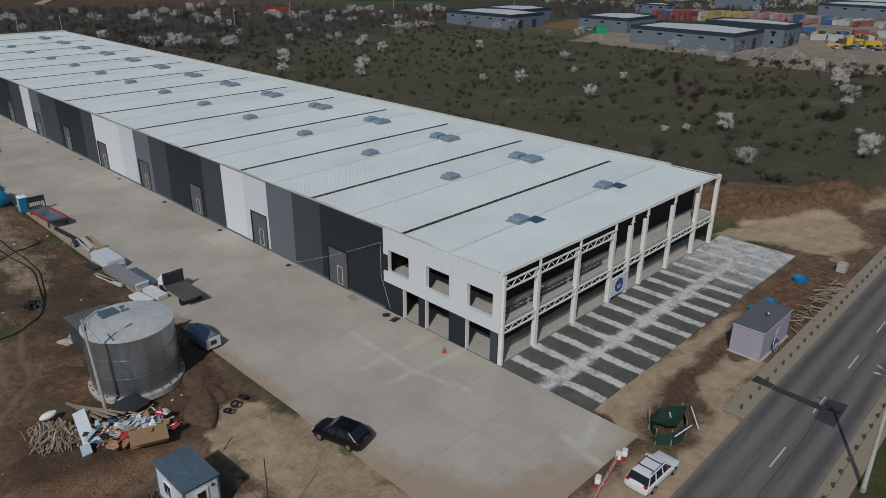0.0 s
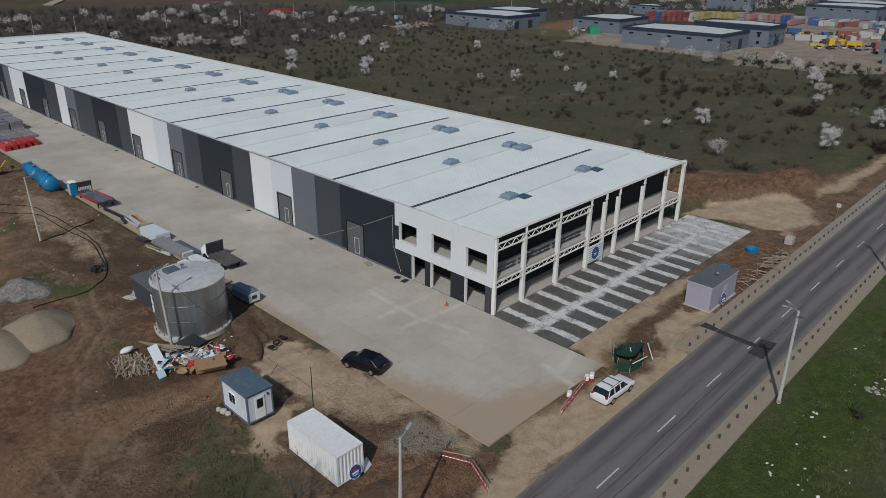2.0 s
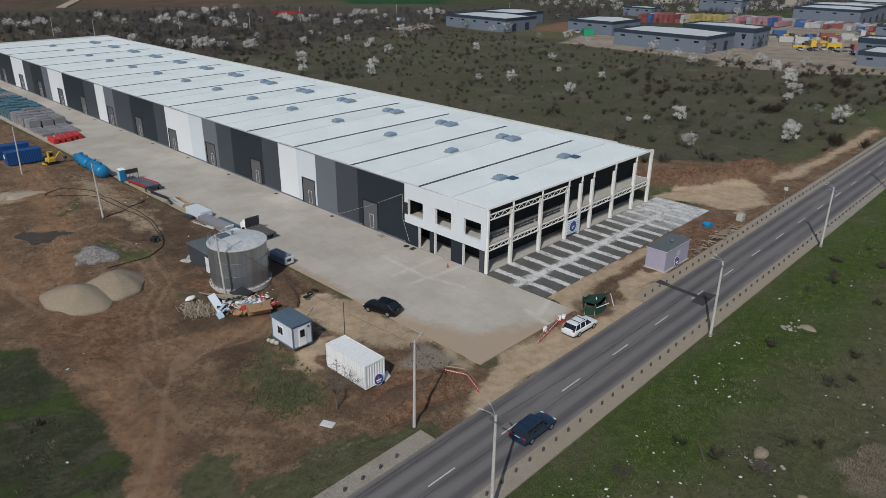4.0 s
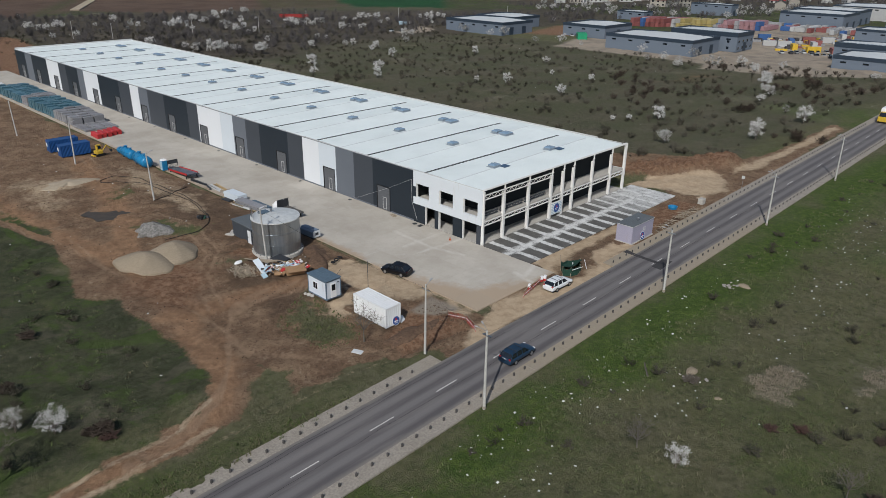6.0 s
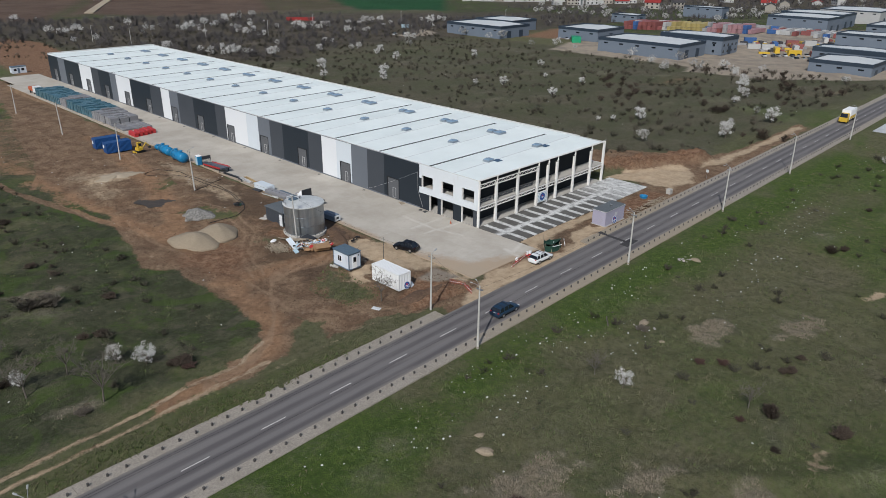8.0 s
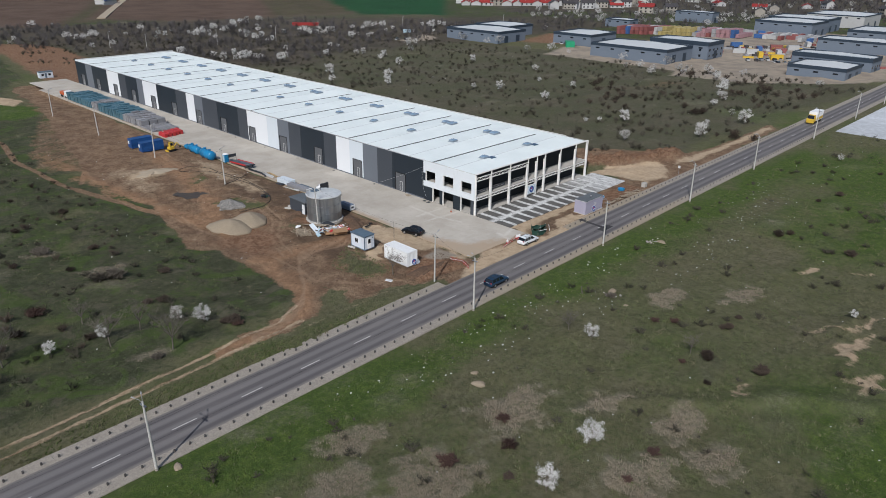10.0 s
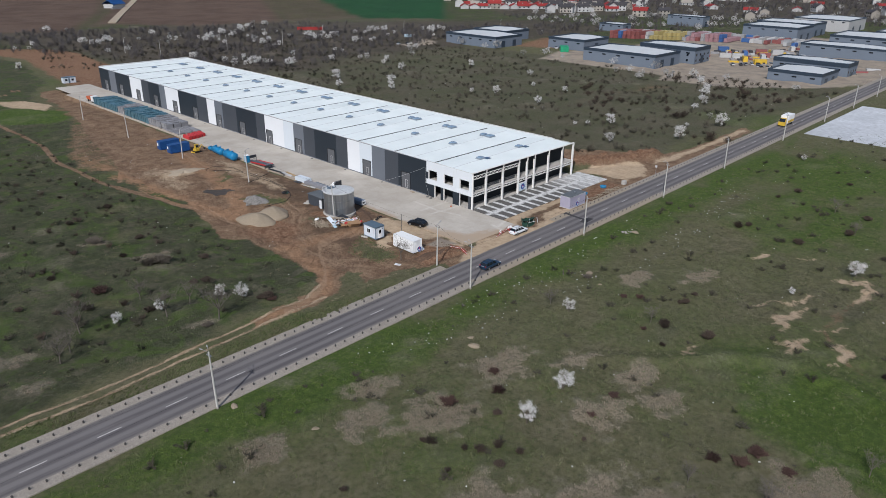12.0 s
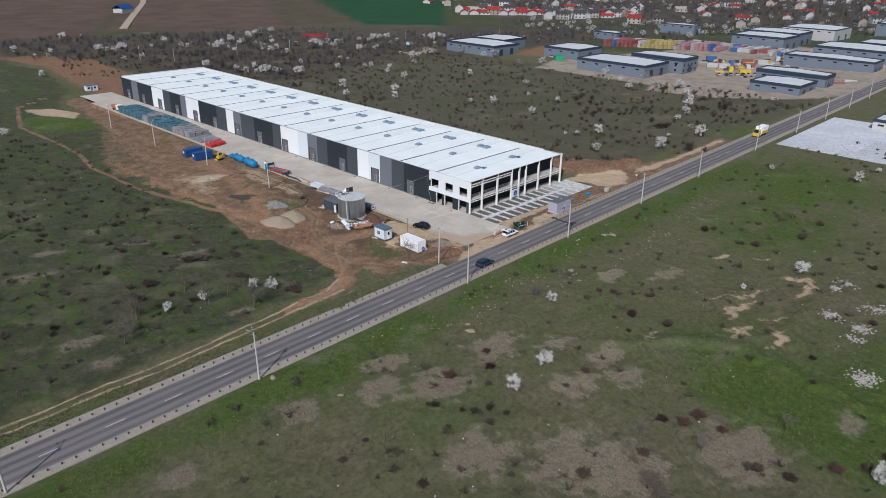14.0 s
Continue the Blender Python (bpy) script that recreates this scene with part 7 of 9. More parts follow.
single("blue_tub", Mesh().loft([circle(0.55, 0, 20), circle(0.65, 0.4, 20), circle(0.57, 0.4, 20), circle(0.5, 0.08, 20)]), M["blue_gloss"], "blue plastic tub on red soil behind the kiosk", "tub", pose(29.6, -12.2, ground_z(29.6, -12.2)))
single("concrete_stub", Mesh().bevel_box(-0.6, -0.5, 0, 0.6, 0.5, 1.0, 0.08), M["concrete"], "broken concrete manhole ring by the road", "concrete block", pose(43.9, -14.8, ground_z(43.9, -14.8)))
single("broken_sign", Mesh().box(-0.45, -0.6, 0, 0.45, 0.6, 0.05).box(-0.3, -0.4, 0.05, 0.3, 0.4, 0.07), M["white_sheet"], "white plastic frame thrown on the soil", "frame", pose(-33.3, -10.5, ground_z(-33.3, -10.5) + 0.05, 5, 5, 30))
post = thing("road_sign", "small grey road sign on a thin post by the verge", "road sign", pose(57.9, -16.3, -0.1))
part("post", Mesh().tube((0, 0, 0), (0, 0, 2.6), 0.035, n=6), M["steel"], post)
part("plate", Mesh().box(-0.02, -0.3, 2.0, 0.0, 0.3, 2.6), M["light_trim"], post)

# ---- vehicles ----
M["car_black"] = surface("car_black", (0.004, 0.004, 0.006), 0.3, vary=0.1, bump=0, spec=0.35)
M["car_white"] = surface("car_white", (0.66, 0.68, 0.70), 0.3, vary=0.04, bump=0, spec=0.5)
M["car_blue"] = surface("car_blue", (0.018, 0.045, 0.085), 0.28, metal=0.3, vary=0.08, bump=0, spec=0.5)
M["car_red"] = surface("car_red", (0.42, 0.03, 0.02), 0.35, vary=0.08, bump=0)
M["tail_red"] = surface("tail_red", (0.30, 0.012, 0.012), 0.3, vary=0.05, bump=0)
M["head_clear"] = surface("head_clear", (0.55, 0.57, 0.6), 0.15, vary=0.05, bump=0, spec=0.6)
M["rim"] = surface("rim", (0.45, 0.46, 0.48), 0.3, metal=0.8, vary=0.08, bump=0)


def car(name, label, m, paint, length, width, height, style):
    """A car pointing along +x. style: 'wagon' or 'coupe'."""
    c = thing(name, label, "car", m)
    h, w = length / 2, width / 2 * 1.03
    belt, low = height * 0.62, 0.26
    prof = [(-h - 0.06, 0.72, 0.9), (-h - 0.02, 0.98, 0.98), (-h + 0.2, 1.03, 1.0), (-h * 0.6, 1.0, 1.0), (-h * 0.1, 0.985, 1.0), (h * 0.42, 0.97, 1.0), (h * 0.75, 0.86, 0.98), (h * 0.94, 0.78, 0.96), (h + 0.05, 0.66, 0.88)]
    rings = []
    for x, k, q in prof:
        b = belt * k
        rings.append([(x, -w * q * 0.96, low), (x, -w * q, low + 0.2), (x, -w * q, b * 0.82), (x, -w * q * 0.9, b), (x, 0, b + 0.03), (x, w * q * 0.9, b), (x, w * q, b * 0.82), (x, w * q, low + 0.2), (x, w * q * 0.96, low)])
    body = part("body", Mesh().loft(rings), M[paint], c, smooth=True)
    rounded = body.modifiers.new("rounded", "SUBSURF")
    rounded.levels = rounded.render_levels = 2
    if style == "wagon":
        cab = [(-h + 0.10, 0.02), (-h + 0.45, 0.9), (-h + 0.9, 0.98), (0.1, 1.0), (h * 0.18, 0.96), (h * 0.5, 0.0)]
    else:
        cab = [(-h + 0.12, 0.05), (-h + 0.85, 0.78), (-h * 0.25, 0.99), (0.1, 1.0), (h * 0.16, 0.95), (h * 0.52, 0.0)]
    glass, roof = [], []
    for x, k in cab:
        z = belt - 0.02 + (height - belt) * k
        wr = w * (0.9 - 0.17 * k)
        glass.append([(x, -w * 0.88, belt - 0.04), (x, -wr, z - 0.03), (x, wr, z - 0.03), (x, w * 0.88, belt - 0.04)])
    part("glasshouse", Mesh().loft(glass), M["dark_glass"], c, "dark tinted glass")
    for i, ((x, k), (x2, k2)) in enumerate(zip(cab, cab[1:])):
        if k > 0.6 and k2 > 0.6:
            za, zb = belt - 0.02 + (height - belt) * k, belt - 0.02 + (height - belt) * k2
            wa, wb = w * (0.9 - 0.17 * k) + 0.01, w * (0.9 - 0.17 * k2) + 0.01
            roof += [((x, -wa, za - 0.05), (x, -wa * 0.92, za + 0.015), (x, wa * 0.92, za + 0.015), (x, wa, za - 0.05))]
            last = ((x2, -wb, zb - 0.05), (x2, -wb * 0.92, zb + 0.015), (x2, wb * 0.92, zb + 0.015), (x2, wb, zb - 0.05))
    part("roof", Mesh().loft(roof + [last]), M[paint], c)
    pil = Mesh()
    for s in (-1, 1):
        for xa, xb in ((h * 0.18, h * 0.47), (-0.08 * h, -0.06 * h), (-h * 0.45, -h * 0.47)) + (((-h + 0.5, -h + 0.15),) if style == "wagon" else ((-h + 0.95, -h + 0.25),)):
            zt = height * (0.97 if xa > -h * 0.6 else 0.93 if style == "wagon" else 0.86)
            pil.tube((xa, s * w * 0.745, zt - 0.05), (xb, s * w * 0.89, belt - 0.02), 0.045, n=5)
    part("pillars", pil, M[paint], c)
    for s in (-1, 1):
        for x in (-h * 0.60, h * 0.62):
            wl = part("wheel", Mesh().tube((x, s * (w - 0.22), 0.33), (x, s * (w + 0.01), 0.33), 0.33, n=20), M["rubber"], c)
            part("rim", Mesh().tube((x, s * (w + 0.011), 0.33), (x, s * (w + 0.025), 0.33), 0.21, n=16), M["rim"], wl)
        part("headlight", Mesh().bevel_box(h * 0.9, s * w * 0.72 - 0.16, 0.58, h * 0.975, s * w * 0.72 + 0.16, 0.72, 0.03), M["head_clear"], c)
        part("tail_light", Mesh().bevel_box(-h - 0.015, s * w * 0.74 - 0.13, 0.72, -h + 0.14, s * w * 0.74 + 0.13, 0.98 if style == "wagon" else 0.88, 0.03), M["tail_red"], c)
        part("mirror", Mesh().bevel_box(h * 0.33, s * (w + 0.09) - 0.09, belt - 0.05, h * 0.33 + 0.16, s * (w + 0.09) + 0.09, belt + 0.1, 0.03), M[paint], c)
        if style == "wagon":
            part("roof_rail", Mesh().tube((-h + 0.7, s * w * 0.66, height + 0.04), (h * 0.08, s * w * 0.66, height + 0.04), 0.025, n=5), M["dark_metal"], c)
    if style == "wagon":
        for x in (-h * 0.5, -0.1):
            part("crossbar", Mesh().box(x - 0.04, -w * 0.68, height + 0.05, x + 0.04, w * 0.68, height + 0.09), M["dark_metal"], c)
    part("plate_bar", Mesh().box(-h - 0.02, -0.26, 0.78, -h - 0.005, 0.26, 0.89), M["sign_white"], c)
    part("bumper", Mesh().bevel_box(-h - 0.03, -w * 0.8, 0.3, -h + 0.1, w * 0.8, 0.5, 0.03), M["dark_metal"] if style == "coupe" else M[paint], c)
    part("underbody", Mesh().box(-h + 0.15, -w * 0.86, 0.16, h - 0.2, w * 0.86, 0.3), M["rubber"], c)
    return c


car("parked_car", "black coupe-shaped car parked on the concrete yard", pose(-16.1, 1.75, 0.0, 0, 0, 106), "car_black", 4.3, 1.9, 1.55, "coupe")
car("parked_car", "white estate car with roof bars parked beside the road", pose(-3.4, -16.85, ground_z(-3.4, -16.8) + 0.03, 0, 0, -1), "car_white", 4.5, 1.78, 1.52, "wagon")
car("road_car", "dark blue estate car driving along the road", pose(-21.6, -24.35, 0.02, 0, 0, 0.6), "car_blue", 4.6, 1.8, 1.48, "wagon")
trk = thing("delivery_truck", "box truck with a yellow cab and white body on the road", "truck", pose(146.0, -19.1, 0.02, 0, 0, 180.6))
part("box_body", Mesh().bevel_box(-4.3, -1.25, 1.0, 2.1, 1.25, 3.7, 0.04), M["sign_white"], trk, "white box body")
part("yellow_band", Mesh().box(-4.2, 1.251, 1.1, 2.0, 1.262, 2.0).box(-4.2, -1.262, 1.1, 2.0, -1.251, 2.0), M["yellow"], trk, "yellow side band")
part("cab", Mesh().loft([[(x, -1.15, 0.5), (x, 1.15, 0.5), (x, 1.15, 1.6), (x, 1.0, zt), (x, -1.0, zt), (x, -1.15, 1.6)] for x, zt in ((2.3, 2.9), (3.5, 2.9), (4.1, 1.75), (4.3, 1.65))]), M["yellow"], trk, "yellow cab")
part("windscreen", Mesh().add([(3.56, -0.95, 2.85), (3.56, 0.95, 2.85), (4.13, 1.05, 1.78), (4.13, -1.05, 1.78)], [(0, 3, 2, 1)]), M["dark_glass"], trk)
part("chassis", Mesh().box(-4.2, -0.5, 0.55, 3.8, 0.5, 0.98), M["dark_metal"], trk)
for x in (-2.8, 3.2):
    for s in (-1, 1):
        part("wheel", Mesh().tube((x, s * 0.85, 0.48), (x, s * 1.15, 0.48), 0.48, n=16), M["rubber"], trk)

# ---- trees, shrubs and grass ----
M["blossom"] = surface("blossom", (0.62, 0.61, 0.59), 0.85, vary=0.1, grain=5, island=0.55, bump=0)
M["far_blossom"] = surface("far_blossom", (0.44, 0.43, 0.415), 0.85, vary=0.12, grain=5, island=0.6, bump=0)
M["bark"] = surface("bark", (0.085, 0.068, 0.055), 0.9, vary=0.2)
M["bark_pale"] = surface("bark_pale", (0.115, 0.10, 0.086), 0.9, vary=0.2)
M["twig_brown"] = surface("twig_brown", (0.080, 0.060, 0.046), 0.9, vary=0.2, island=0.5, bump=0, vary_ob=0.3)
M["twig_red"] = surface("twig_red", (0.088, 0.052, 0.043), 0.9, vary=0.2, island=0.5, bump=0, vary_ob=0.3)
M["twig_grey"] = surface("twig_grey", (0.125, 0.108, 0.088), 0.9, vary=0.2, island=0.5, bump=0)
M["scrub"] = surface("scrub", (0.066, 0.060, 0.042), 0.9, vary=0.25, island=0.6, bump=0)
M["scrub_grey"] = surface("scrub_grey", (0.112, 0.100, 0.076), 0.9, vary=0.25, island=0.6, bump=0)
M["far_wood"] = surface("far_wood", (0.105, 0.096, 0.096), 0.9, vary=0.2, island=0.6, bump=0)


def grass_material():
    n = Nodes("grass_tufts")
    a = n.mix(n.island(), (0.095, 0.122, 0.045), (0.055, 0.072, 0.028))
    col = n.mix(n.step(n.math("ADD", n.noise(0.12, 4), n.math("MULTIPLY", n.island(), 0.25)), 0.55, 0.8), a, (0.15, 0.128, 0.085))
    return n.done(col, 0.95, 0, 0.1)


def straw_material():
    n = Nodes("dry_grass")
    return n.done(n.mix(n.island(), (0.245, 0.208, 0.160), (0.190, 0.160, 0.122)), 0.95, 0, 0.1)


M["grass"] = grass_material()
M["straw"] = straw_material()


def limbs(r, height, spread, n, thick, levels=2):
    """A trunk that forks: the wood, and the tips of its branches."""
    wood, tips = Mesh(), []
    base = Vector((0, 0, 0))
    fork = Vector((r.uniform(-0.1, 0.1), r.uniform(-0.1, 0.1), height * r.uniform(0.22, 0.34)))
    wood.tube(base - Vector((0, 0, 0.2)), fork, thick, thick * 0.75, n=6)
    for i in range(n):
        a = 2 * math.pi * (i + r.uniform(-0.3, 0.3)) / n
        out = spread * r.uniform(0.35, 1.0)
        mid = fork + Vector((out * 0.45 * math.cos(a), out * 0.45 * math.sin(a), height * r.uniform(0.15, 0.32)))
        tip = fork + Vector((out * math.cos(a), out * math.sin(a), height * r.uniform(0.3, 0.72)))
        wood.tube(fork, mid, thick * 0.5, thick * 0.33, n=5, caps=False)
        wood.tube(mid, tip, thick * 0.33, thick * 0.12, n=4, caps=False)
        tips += [(mid + tip) / 2, tip]
        for k in range(levels):
            p = mid.lerp(tip, r.uniform(0.1, 0.8))
            q = p + Vector((r.uniform(-1, 1), r.uniform(-1, 1), r.uniform(0.2, 1.1))) * spread * 0.42
            wood.tube(p, q, thick * 0.2, thick * 0.06, n=3, caps=False)
            tips.append(q)
    return wood, tips


def flakes(r, mesh, centre, radius, count, size, slim=0.7):
    for _ in range(count):
        d = Vector((r.gauss(0, 1), r.gauss(0, 1), r.gauss(0, 0.8)))
        c = centre + d * radius * 0.55
        u = Vector((r.uniform(-1, 1), r.uniform(-1, 1), r.uniform(-1, 1))).normalized()
        v = u.orthogonal().normalized()
        s = size * r.uniform(0.6, 1.3)
        mesh.add([tuple(c + s * u), tuple(c + slim * s * v), tuple(c - s * u), tuple(c - slim * s * v)], [(0, 1, 2, 3)])


def blossom_tree(seed, height=4.2, spread=1.9):
    """A short trunk and many limbs that end in an uneven round crown of small blossom clumps."""
    r = random.Random(seed)
    t = thing("blossom_tree", "white-flowering wild fruit tree in rough grass", "tree", None, "blossoming trees in the fields")
    wood, crown = Mesh(), Mesh()
    fork = Vector((r.uniform(-0.1, 0.1), r.uniform(-0.1, 0.1), height * 0.18))
    wood.tube((0, 0, -0.2), fork, 0.12, 0.09, n=6)
    heart = Vector((r.uniform(-0.2, 0.2), r.uniform(-0.2, 0.2), height * 0.56))
    lobes = [Vector((r.gauss(0, 1), r.gauss(0, 1), r.gauss(0, 0.8))).normalized() for _ in range(6)]
    for i in range(34):
        d = Vector((r.gauss(0, 1), r.gauss(0, 1), r.gauss(0.12, 0.9))).normalized()
        reach = (0.62 + 0.38 * max(d.dot(q) for q in lobes)) * r.uniform(0.55, 1.02)
        tip = heart + Vector((d.x * spread * reach, d.y * spread * reach, d.z * height * 0.43 * reach))
        mid = fork.lerp(tip, 0.5) + Vector((r.uniform(-0.15, 0.15), r.uniform(-0.15, 0.15), 0.1))
        wood.tube(fork, mid, 0.045, 0.028, n=3, caps=False)
        wood.tube(mid, tip, 0.028, 0.008, n=3, caps=False)
        flakes(r, crown, tip, 0.40, 44, 0.078)
        flakes(r, crown, mid.lerp(tip, 0.6), 0.34, 12, 0.07)
    part("trunk", wood, M["bark"], t)
    part("crown", crown, M["blossom"], t, "loose white blossom")
    return t


def bare_tree(seed, height=5.0, spread=2.0):
    r = random.Random(seed)
    t = thing("bare_tree", "leafless pale-barked young tree in rough grass", "tree", None, "bare trees in the fields")
    wood, tips = limbs(r, height, spread, 9, 0.10, 5)
    part("trunk", wood, M["bark_pale"], t)
    fine = Mesh()
    for p in tips:
        for _ in range(5):
            q = p + Vector((r.uniform(-1, 1), r.uniform(-1, 1), r.uniform(0.1, 1.2))) * 0.6
            fine.tube(p, q, 0.016, 0.005, n=3, caps=False)
    part("branchwork", fine, M["bark_pale"], t)
    return t


def bush_mesh(r, height, spread, stems, twigs, thick=1.0):
    """An upright bush of thin forking twigs, open at the edges."""
    m = Mesh()
    for _ in range(stems):
        a, o = r.uniform(0, 6.28), spread * math.sqrt(r.random())
        q = Vector((o * math.cos(a), o * math.sin(a), height * r.uniform(0.55, 1.0) * (1 - 0.45 * (o / spread) ** 2)))
        p = Vector((0.15 * q.x, 0.15 * q.y, -0.1))
        side = (q - p).orthogonal().normalized() * 0.035 * thick
        m.add([tuple(p - side), tuple(p + side), tuple(q)], [(0, 1, 2)])
        for _ in range(twigs):
            p = q * r.uniform(0.35, 1.0)
            w = p + Vector((r.uniform(-1, 1), r.uniform(-1, 1), r.uniform(0.0, 1.1))) * 0.33 * spread
            side = (w - p).orthogonal().normalized() * r.uniform(0.02, 0.05) * thick
            m.add([tuple(p - side), tuple(p + side), tuple(w)], [(0, 1, 2)])
    return m


def shrub(seed, mat, label, height=1.5, spread=1.3):
    r = random.Random(seed)
    s = thing("shrub", label, "shrub", None, "shrubs in the fields")
    part("branchwork", bush_mesh(r, height, spread, 46, 30), M[mat], s)
    return s


def scatter(source, spots, z=None, size=(0.8, 1.2), seed=0):
    """Copies of the sources at the spots (x, y or x, y, scale)."""
    r = random.Random(seed)
    used = set()
    for i, p in enumerate(spots):
        s = source[r.randrange(len(source))]
        k = (p[2] if len(p) > 2 else 1.0) * r.uniform(*size)
        m = pose(p[0], p[1], ground_z(p[0], p[1]) if z is None else z, 0, 0, r.uniform(0, 360)) @ Matrix.Diagonal((k, k, k * r.uniform(0.9, 1.1), 1))
        if s not in used:
            s.matrix_basis = m
            used.add(s)
        else:
            copy_thing(s, m)


back_field = [(88.6, 126.9), (76.3, 147.5), (141, 191), (175, 204, 1.2), (174, 157, 1.1), (168, 112), (141.5, 73, 0.9), (114.5, 89), (108.5, 62.3, 1.1), (101.5, 25.3, 1.1), (99.6, -2, 1.35), (126.2, -4.3, 1.3), (78.4, 11.2, 1.2), (178, 26.5, 1.2),
              (158, 17, 1.0), (203, 40, 1.2), (91, 33, 0.6), (94.5, 30, 0.6), (213, 91, 1.0), (202, 71, 1.0), (218, 86, 1.0), (117.9, 4.4, 0.65), (146, 15.3, 0.6), (101.2, -40.6, 0.6), (106, -65, 0.95), (124.5, -66, 0.6), (190, 31, 1.2), (164, 21, 1.1), (208, 42.5, 1.1), (132.8, 3, 0.8), (216, 2, 0.8), (109, 98, 0.7), (143, 91, 0.6), (227, 55, 1.0)]
near_field = [(23.6, -76.8, 1.25), (-26, -45.8, 0.6), (-46, -58.8, 0.62), (-55.5, -59.8, 0.85), (-65.5, 0.2, 0.72), (-63, -2.7, 0.68), (-82, 4.2, 0.6), (-75.5, 2.5, 0.55), (6.5, -71, 0.4), (-37, -108, 0.9)]
trees = [blossom_tree(k, 4.2, 1.9) for k in range(1, 6)]
r = random.Random(5)
hedge_row = [(77, 280), (83, 256), (79, 239), (96, 258), (88, 236), (96, 242), (98, 240), (120, 347), (126, 350), (153, 383), (170, 385), (185, 400), (199, 413), (140, 318), (141, 310), (149, 314), (146, 298), (207, 407), (122, 248), (102, 222), (182, 317), (180, 306),
             (201, 325), (188, 299), (202, 310), (193, 279), (200, 281), (128, 220), (144, 214), (147, 212), (90, 167), (103, 143), (132, 167), (190, 222), (198, 225), (151, 200), (211, 280), (233, 309), (251, 315), (270, 284), (290, 295), (156, 253)]
west_row = [(61, 462), (75, 463), (59, 376), (51, 332), (63, 333), (69, 380), (90, 378), (105, 365), (-5, 305), (132, 349), (169, 381), (188, 272), (244, 315), (-61, 174)]
belt = [(x, y, r.uniform(0.95, 1.5)) for x, y in hedge_row + west_row] + [(x + r.gauss(0, 4), y + r.gauss(0, 4), r.uniform(0.6, 1.2)) for x, y in hedge_row[:18] + hedge_row[20:27] + hedge_row[36:]]
for _ in range(46):
    t = r.random()
    belt.append((-40 + 390 * t, 430 - 190 * t + r.gauss(0, 18), r.uniform(0.6, 1.3)))
scatter(trees, back_field + near_field + belt, size=(0.85, 1.05), seed=3)
scatter([bare_tree(k) for k in (31, 32, 33)], [(-75.5, 0, 1.2), (-70.6, 1.6), (-75.6, 10, 0.9), (-69.6, -6.3, 1.0), (-87.6, 5.2), (-93.1, -2), (-90.7, 0.8), (-31.3, -9.3, 1.05), (47, -70, 0.7), (-20, -58, 0.6), (-51, -80, 0.7), (-26, -42, 0.7), (60, -62, 0.8), (-35, -95, 0.7), (-48, -88, 0.8)], seed=4)
brown = [shrub(41, "twig_brown", "dark brown leafless shrub in rough grass"), shrub(42, "twig_brown", "dark brown leafless shrub in rough grass", 1.2, 1.5)]
reddish = [shrub(43, "twig_red", "reddish-brown bramble shrub in rough grass", 1.2, 1.5)]
greyish = [shrub(44, "twig_grey", "grey dead bramble thicket in rough grass", 1.1, 1.8)]
scatter(brown, [(-80, 15.6), (-78, 11.4), (-88, 14), (-83.6, 12.6), (-76.5, 4.4), (-59.8, -5.6, 1.4), (-58.8, 18.3, 1.1), (-76.6, 37), (-63, 38), (-66, 9), (-64, 8), (-61, -5, 1.1), (-92, 20), (-95, 32), (-100, 12), (-84, 28), (-70, 30), (-71, 55), (-60, 62), (-86, 60), (-66, 75), (-100, 50)], size=(0.6, 0.98), seed=6)
scatter(brown, [(-61, -43, 1.1), (-48.3, -48.7), (-65.4, -57.8), (-64.3, -59.3), (-62.1, -60.4), (-65, -63, 1.0), (-61.2, -63, 0.8), (-69.8, -59, 0.6), (-68, -53, 0.7), (-67.5, -54, 0.7), (-57, -56, 0.7), (-53, -67, 0.7), (-63.8, -78.7, 0.9), (-71, -72, 0.8), (-54.2, -82.4, 1.0), (-80.5, -64.6, 0.9), (-85, -53.4, 0.8), (-80.3, -52.6, 0.9)], size=(0.6, 0.98), seed=7)
scatter(brown, [(34, -49.8, 1.4), (36, -51.2, 1.0), (33.2, -63, 1.2), (60, -69), (-18.2, -67, 1.2), (-19, -60), (-9.4, -58), (-5, -58.4, 0.9), (-46, -95), (-44.5, -99), (-35.6, -106, 1.1), (-10.6, -90.6), (-20, -93.6, 0.8), (40, -87), (29.5, -91), (46.4, -69), (11.2, -94.5), (-31, -107.5), (-25.5, -63, 0.9), (-9, -58.6), (-20, -60.5), (70, -50), (85, -58), (62, -48, 0.8), (95, -52)], size=(0.6, 0.98), seed=8)
scatter(reddish, [(-60, -49.8, 1.1), (-53, -52.6, 1.3), (-49.6, -49, 0.9), (-42.6, -65, 1.0), (-48.4, -65, 0.8), (-45, -80.2), (-43.4, -83), (-40.5, -84), (-41, -88), (-38.4, -103), (-22.8, -58.2, 0.7), (-79.5, 17, 1.2), (-59.6, -6.6, 0.8), (-15, -50, 0.9), (-13, -52, 0.8)], size=(0.6, 0.98), seed=9)
scatter(greyish, [(-68.4, 22.2, 1.5), (-66, 21.5, 1.3), (-71, 41.7, 1.3), (-72, -7, 0.8), (-12, -40.5, 0.7), (-58.5, -86, 1.1), (-60, -88, 0.9), (12, -90, 0.8)], size=(0.6, 0.98), seed=10)


